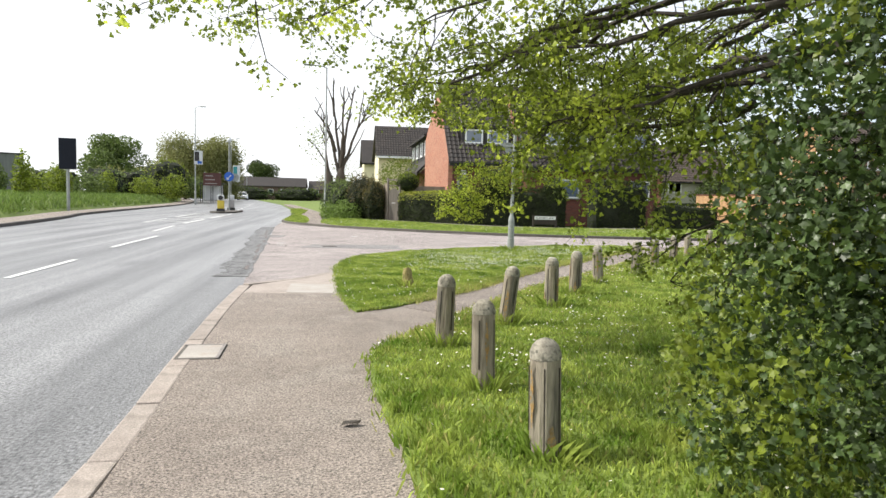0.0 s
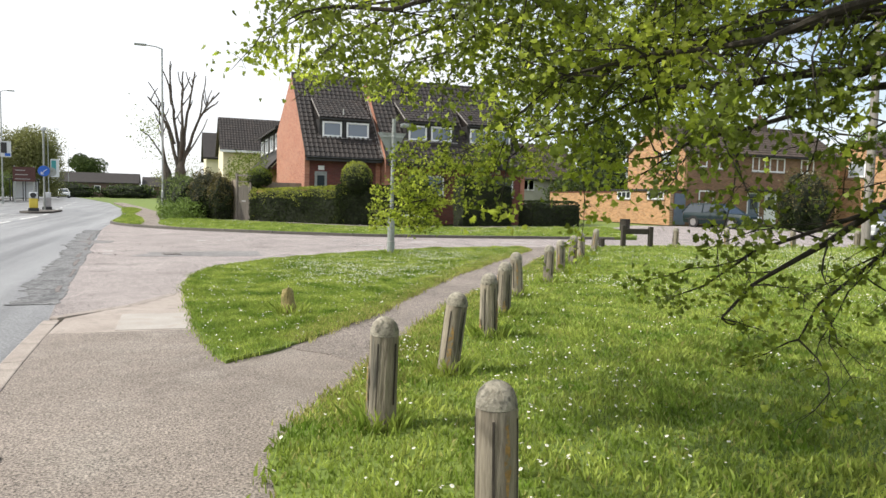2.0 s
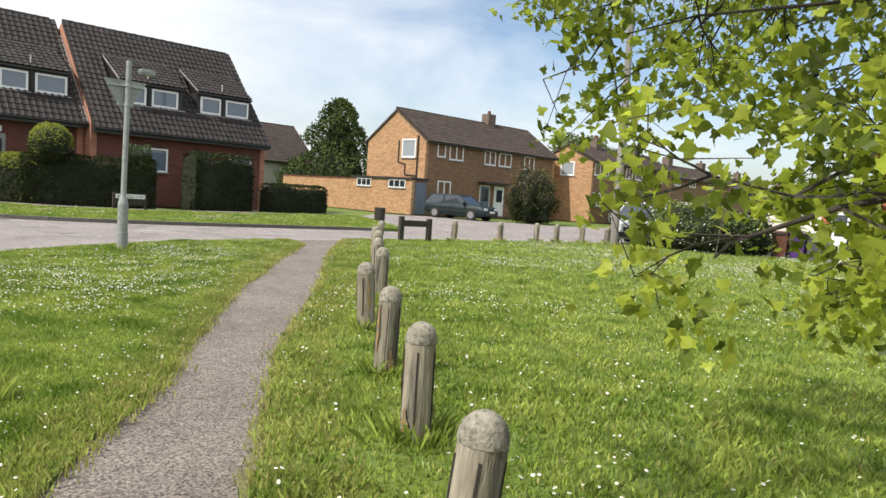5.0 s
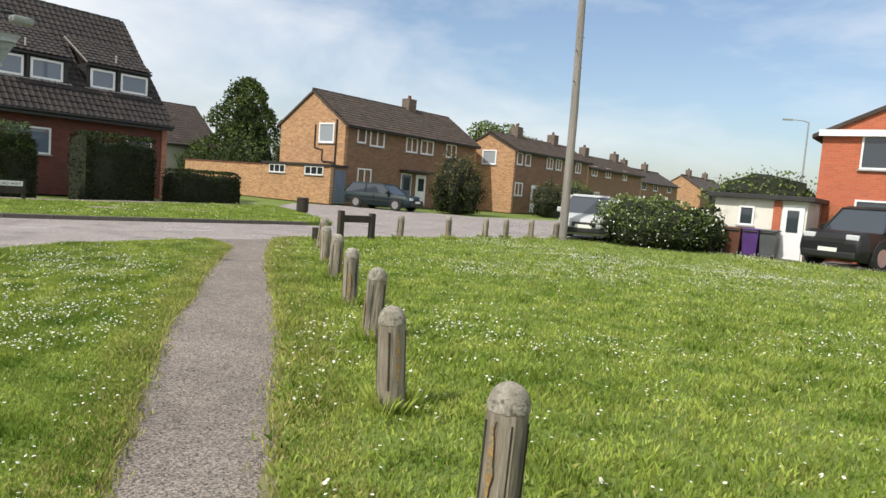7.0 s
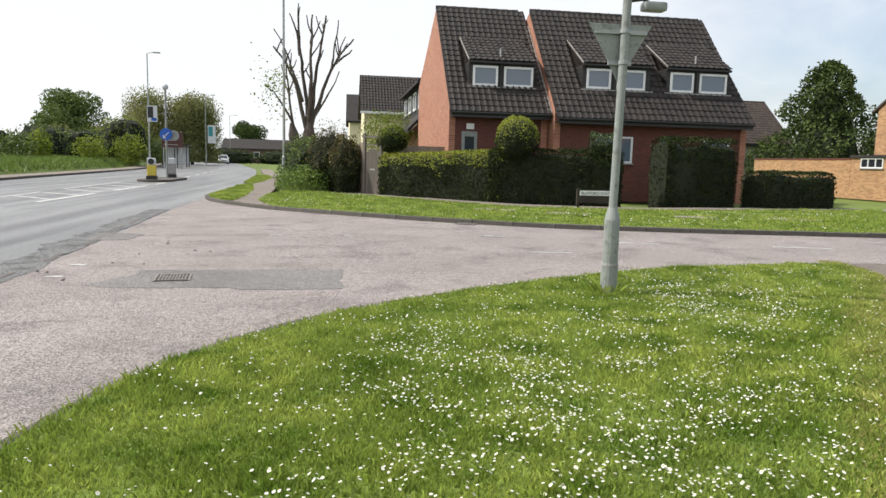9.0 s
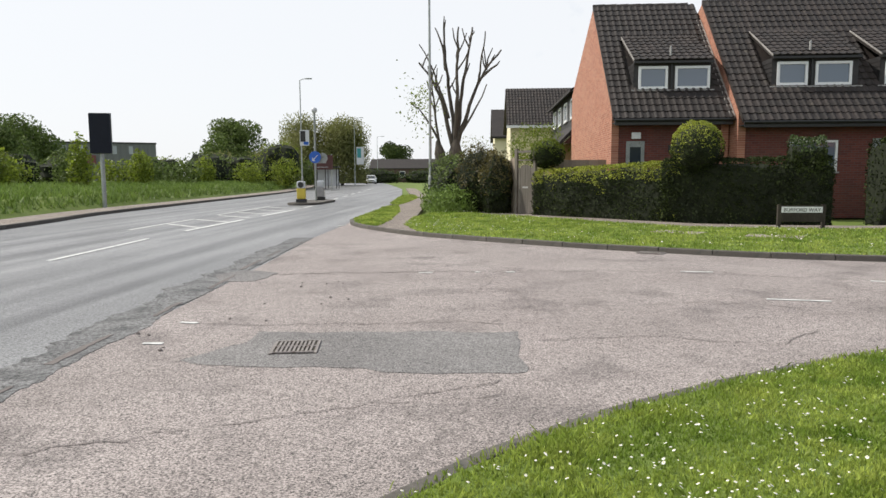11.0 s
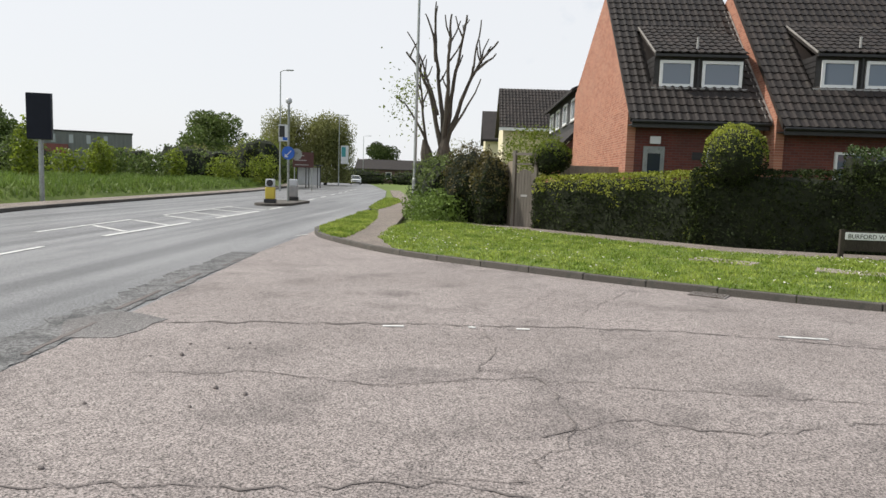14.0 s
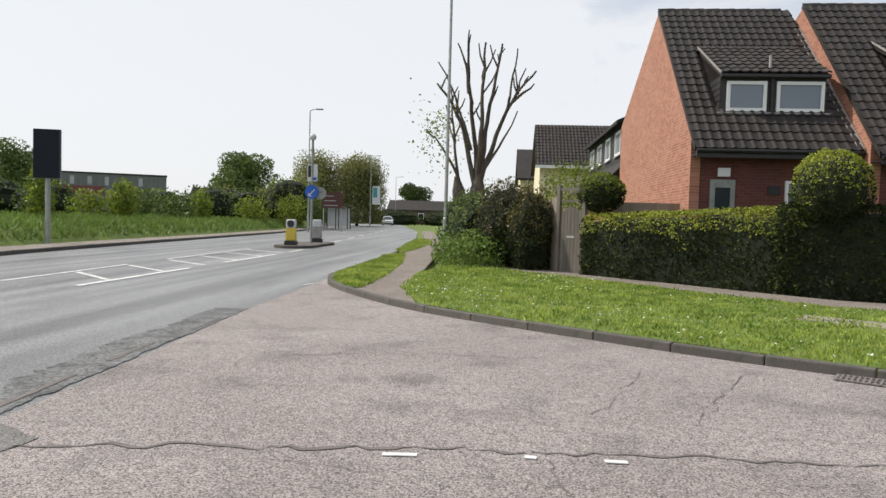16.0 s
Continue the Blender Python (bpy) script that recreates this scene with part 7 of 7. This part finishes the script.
tagged(raw("kerb_seam", V, F, M_seam), "dark seam along the sunken kerb", "kerb", kind="structure")


def cover(name, x, y, w, d, rz, label, bars):
    c = thing(name, (x, y, 0), label, "drain cover", rz=rz)
    z = .014 if bars else .036
    # with bars, this plate's dark colour paints the shade in the slots
    part("frame", B(-w / 2, w / 2, -d / 2, d / 2, z - .03, z), M_seam if bars else M_kerb, c)
    M_iron = bpy.data.materials.get("cast_iron") or material("cast_iron", (.17, .15, .14), (.29, .265, .25), 6, 50, .65, .6, metal=.2, dirt=(.09, .065, .05))
    if bars:
        for k in range(9):
            u = -w / 2 + .03 + k * (w - .06) / 8
            part("bar", B(u - .009, u + .009, -d / 2 + .02, d / 2 - .02, z - .01, z + .010), M_iron, c)
        for v in (-d / 2 + .012, 0, d / 2 - .012):
            part("bar", B(-w / 2, w / 2, v - .012, v + .012, z - .008, z + .011), M_iron, c)
        for v in (-w / 2 - .012, w / 2 + .012):
            part("rim", B(v - .012, v + .012, -d / 2 - .012, d / 2 + .012, z - .012, z + .006), M_iron, c)
    else:
        part("plate", B(-w / 2 + .03, w / 2 - .03, -d / 2 + .03, d / 2 - .03, z - .01, z + .004, bevel=.002), M_palefoot, c)
        part("edge", B(w / 2 - .028, w / 2 - .004, -d / 2, d / 2, z - .01, z + .008), M_iron, c)
        part("edge", B(-w / 2, w / 2 - .03, d / 2 - .026, d / 2 - .002, z - .01, z + .006), M_iron, c)
    return c


for x, y, a in ((7.6, 30.3, -38), (9.3, 29.2, -30), (12.5, 28.6, -12), (15.2, 28.2, -8)):
    vs_ = thing("verge_slab", (x, y, .10), "pale concrete slab sunk in the verge", "slab", "verge slabs", rz=a)
    part("slab", B(-.55, .55, -.3, .3, -.05, .018, bevel=.01), M_kerbnear, vs_)
cover("gully_grating", 6.15, 26.88, .42, .3, -32, "dark iron gully grating at the kerb", True)
cover("drain_grating", 1.54, 19.85, .33, .40, 8, "rusty iron drain grating in the road patch", True)
cover("inspection_cover", .72, 7.52, .34, .52, 2, "pale concrete inspection cover beside the kerb", False)
crack([(.6, 10.96), (1.2, 10.93), (1.85, 10.86)], .03)
# dead leaf and small stones on the footway
lf = thing("dead_leaf", (1.9, 5.62, .036), "curled dark dead leaf on the footway", "leaf")
bm = bmesh.new()
poly(bm, [(-.06, -.02, .004), (-.02, -.035, .02), (.04, -.02, .012), (.06, .01, .025), (.0, .035, .008), (-.045, .02, .018)])
part("blade", bm, M_barkd, lf)
lt = thing("litter", (2.44, 8.02, .036), "scrap of crumpled white paper on the footway", "litter")
bm = bmesh.new()
bmesh.ops.create_icosphere(bm, subdivisions=2, radius=1)
for v in bm.verts:
    k = 1 + .35 * noise.noise(v.co * 2.4)
    v.co = Vector((v.co.x * .055 * k, v.co.y * .035 * k, max(-.004, v.co.z * .014 * k)))
part("paper", bm, M_upvc, lt)
for k in range(16):
    g_ = thing("stone", (rndc.uniform(-.1, 1.6), rndc.uniform(19.5, 23.6), .006), "small dark loose stone on the asphalt", "stone", "loose stones")
    bm = bmesh.new()
    bmesh.ops.create_icosphere(bm, subdivisions=1, radius=rndc.uniform(.012, .025))
    for v in bm.verts:
        v.co *= rndc.uniform(.7, 1.2)
    part("body", bm, M_crack, g_)


# ---- grass and daisies ----
rng = np.random.RandomState(3)


def in_poly(x, y, pts):
    c = np.zeros(len(x), bool)
    j = len(pts) - 1
    for i in range(len(pts)):
        xi, yi, xj, yj = pts[i][0], pts[i][1], pts[j][0], pts[j][1]
        with np.errstate(divide='ignore', invalid='ignore'):
            c ^= ((yi > y) != (yj > y)) & (x < (xj - xi) * (y - yi) / (yj - yi + 1e-12) + xi)
        j = i
    return c


def wave(x, y, s, k=0.0):
    return np.sin(x * s + 1.7 * np.sin(y * s * .7 + k)) * np.cos(y * s * .9 + 1.3 * np.sin(x * s * .6 + k * 2)) * .5 + .5


def blades(name, pts, n, z, hmin, hmax, label, wmin=.004, wmax=.009, mat=None, focus=None, reach=6.0, edge=0.0):
    """Grass blades inside an outline; focus: points near which they stand thickest."""
    xs = [p[0] for p in pts]
    ys = [p[1] for p in pts]
    X, Y = np.empty(0), np.empty(0)
    while len(X) < n:
        x, y = rng.uniform(min(xs) - edge, max(xs) + edge, n * 3), rng.uniform(min(ys) - edge, max(ys) + edge, n * 3)
        ok = in_poly(x, y, pts)
        if focus is not None:
            d = np.min([np.hypot(x - fx, y - fy) for fx, fy in focus], axis=0)
            ok &= rng.uniform(0, 1, len(x)) < 1 / (1 + (d / reach) ** 2.2)
            far = d
        X, Y = np.concatenate([X, x[ok]]), np.concatenate([Y, y[ok]])
    X, Y = X[:n] + rng.normal(0, .045, n), Y[:n] + rng.normal(0, .045, n)
    d = np.min([np.hypot(X - fx, Y - fy) for fx, fy in focus], axis=0) if focus is not None else np.zeros(n)
    grow = 1 + np.clip(d / 9, 0, 2.2)
    tall = .45 + .5 * wave(X, Y, 1.9) * wave(X, Y, .63, 2) + .75 * wave(X, Y, 5.3, 1) ** 2 * wave(X, Y, 2.9, 4)
    h = rng.uniform(hmin, hmax, n) * tall
    w = rng.uniform(wmin, wmax, n) * grow
    a = rng.uniform(0, 2 * np.pi, n)
    dx, dy = np.cos(a) * w, np.sin(a) * w
    lx, ly = rng.normal(0, .45, n) * h, rng.normal(0, .45, n) * h
    z0 = np.full(n, z)
    v = np.stack([np.stack([X - dx, Y - dy, z0 - .01], 1), np.stack([X + dx, Y + dy, z0 - .01], 1), np.stack([X + dx * .6 + lx * .45, Y + dy * .6 + ly * .45, z0 + h * .62], 1), np.stack([X + lx, Y + ly, z0 + h], 1)], 1)
    f = np.arange(n * 4).reshape(n, 4)
    ob = raw(name, v.reshape(-1, 3).tolist(), f.tolist(), mat or M_blade)
    return tagged(ob, label, "grass", kind="stuff")


FOCUS = [(2.6, 4.5), (2.8, 6.5), (3.2, 8.2), (4.0, 9.5), (5.0, 11.0), (3.2, 11.5), (3.6, 14), (4.0, 16), (6, 17)]
blades("green_grass", GREEN, 330000, .055, .03, .085, "dense green mown grass of the village green", focus=FOCUS, reach=4.5)
blades("triangle_grass", TRI, 260000, .055, .022, .062, "dense green grass of the small triangle", .003, .0065)
M_dry = material("dry_edge_grass", (0.26, 0.27, 0.075), (0.50, 0.47, 0.17), 1.4, 5, 0.6, 0, vary=0.35, spec=0.3, sub=0.4)
edge_r, edge_l = [p for p in path_r if p.y > 7.6], [p for p in path_l if p.y > 9.9]
STRIP_R = [(p.x - .03, p.y + .02) for p in edge_r] + [(p.x + .34 + .16 * noise.noise(Vector((p.x, p.y, 0)) * 1.1), p.y - .22) for p in edge_r[::-1]]
STRIP_L = [(p.x + .03, p.y - .02) for p in edge_l] + [(p.x - .22 - .12 * noise.noise(Vector((p.x, p.y, 4)) * 1.1), p.y + .16) for p in edge_l[::-1]]
blades("path_edge_grass", STRIP_R, 26000, .05, .025, .075, "dry yellowish grass along the worn path", .003, .007, mat=M_dry)
blades("path_edge_grass", STRIP_L, 18000, .05, .025, .07, "dry yellowish grass beside the lawn triangle", .003, .007, mat=M_dry)
blades("straw_grass", GREEN, 30000, .055, .025, .07, "straw-coloured blades through the green", mat=M_dry, focus=FOCUS, reach=4.5)
V, F = [], []
for x, y, ax, ay, sc in BOLLARDS + [(2.79, 11.42, 0, 0, 1), (6.1, 18.65, 0, 0, 1)]:
    for k in range(190):
        a, r = rng.uniform(0, 6.283), .075 + abs(rng.normal(0, .055))
        h, w, b = rng.uniform(.05, .15), rng.uniform(.003, .0065), rng.uniform(0, 6.283)
        px, py, dx, dy = x + r * math.cos(a), y + r * math.sin(a), math.cos(b) * w, math.sin(b) * w
        lx, ly = rng.normal(0, .35) * h + .25 * h * math.cos(a), rng.normal(0, .35) * h + .25 * h * math.sin(a)
        b0 = len(V)
        V += [(px - dx, py - dy, .045), (px + dx, py + dy, .045), (px + dx * .6 + lx * .45, py + dy * .6 + ly * .45, .055 + h * .62), (px + lx, py + ly, .055 + h)]
        F.append((b0, b0 + 1, b0 + 2, b0 + 3))
tagged(raw("grass_tufts", V, F, M_blade), "unmown grass tufts round the bollards and posts", "grass", kind="stuff")
blades("verge_grass", VERGE, 70000, .10, .03, .08, "long green verge grass", .009, .018)
blades("north_verge_grass", NVERGE, 14000, .10, .04, .10, "green grass of the footway strip", .008, .016)
blades("north_verge_far_grass", NV2, 6000, .10, .05, .12, "green grass of the farther strip", .012, .02)


def daisies(name, pts, n, z, size, label, dens):
    xs = [p[0] for p in pts]
    ys = [p[1] for p in pts]
    X, Y = np.empty(0), np.empty(0)
    while len(X) < n:
        x, y = rng.uniform(min(xs), max(xs), n * 6), rng.uniform(min(ys), max(ys), n * 6)
        p = dens(x, y)
        ok = in_poly(x, y, pts) & (rng.uniform(0, 1, len(x)) < p)
        X, Y = np.concatenate([X, x[ok]]), np.concatenate([Y, y[ok]])
    X, Y = X[:n], Y[:n]
    V, F, K = [], [], []
    for x, y in zip(X, Y):
        r = size * rng.uniform(.7, 1.25)
        zz = z + rng.uniform(.03, .075)
        tx_, ty_ = rng.normal(0, .3), rng.normal(0, .3)
        b0 = len(V)
        for k in range(7):
            c, s = math.cos(k * .8976), math.sin(k * .8976)
            V.append((x + c * r, y + s * r, zz + (c * tx_ + s * ty_) * r))
        F.append(tuple(range(b0, b0 + 7)))
        K.append(0)
        b1 = len(V)
        for k in range(4):
            c, s = math.cos(k * 1.571), math.sin(k * 1.571)
            V.append((x + c * r * .36, y + s * r * .36, zz + .003 + (c * tx_ + s * ty_) * r * .36))
        F.append(tuple(range(b1, b1 + 4)))
        K.append(1)
    ob = raw(name, V, F, [M_daisy, M_yellow], None, K)
    return tagged(ob, label, "flowers", kind="stuff")


DRIFTS = [(7.05, 18.1, .9), (6.9, 17.6, .8), (4.6, 15.3, .9), (5.2, 15.0, .6), (3.87, 14.2, .7), (5.6, 15.6, .7), (4.1, 15.4, .6), (7.2, 18.8, .7), (3.95, 14.4, .8), (5.0, 16.8, 1.0), (4.2, 16.3, .9)]


def drift(x, y):
    """Daisies stand in loose drifts with bare turf between."""
    d = sum(np.exp(-((x - a) ** 2 + (y - b) ** 2) / (2 * (r * .62) ** 2)) for a, b, r in DRIFTS)
    return np.clip(.12 + .70 * d, 0, 1) * np.clip(wave(x, y, 4.3, 2) * wave(x, y, 7.1, 5) * 2.6, .12, 1)


daisies("triangle_daisies", TRI, 6200, .052, .0070, "white daisies in drifts through the triangle lawn", drift)
daisies("green_daisies", GREEN, 20000, .058, .0085, "white daisies scattered over the green", lambda x, y: np.clip((wave(x, y, 1.3, 3) * wave(x, y, .45, 2) - .10) * 1.2, .05, 1) * np.clip(wave(x, y, 4.7, 2) * wave(x, y, 7.7, 5) * 2.4, .08, 1) * np.clip((y - 6) / 5, .06, 1))
daisies("verge_daisies", VERGE, 1100, .11, .014, "white daisies in the verge", lambda x, y: np.clip(wave(x, y, .9, 5) - .3, .02, 1))
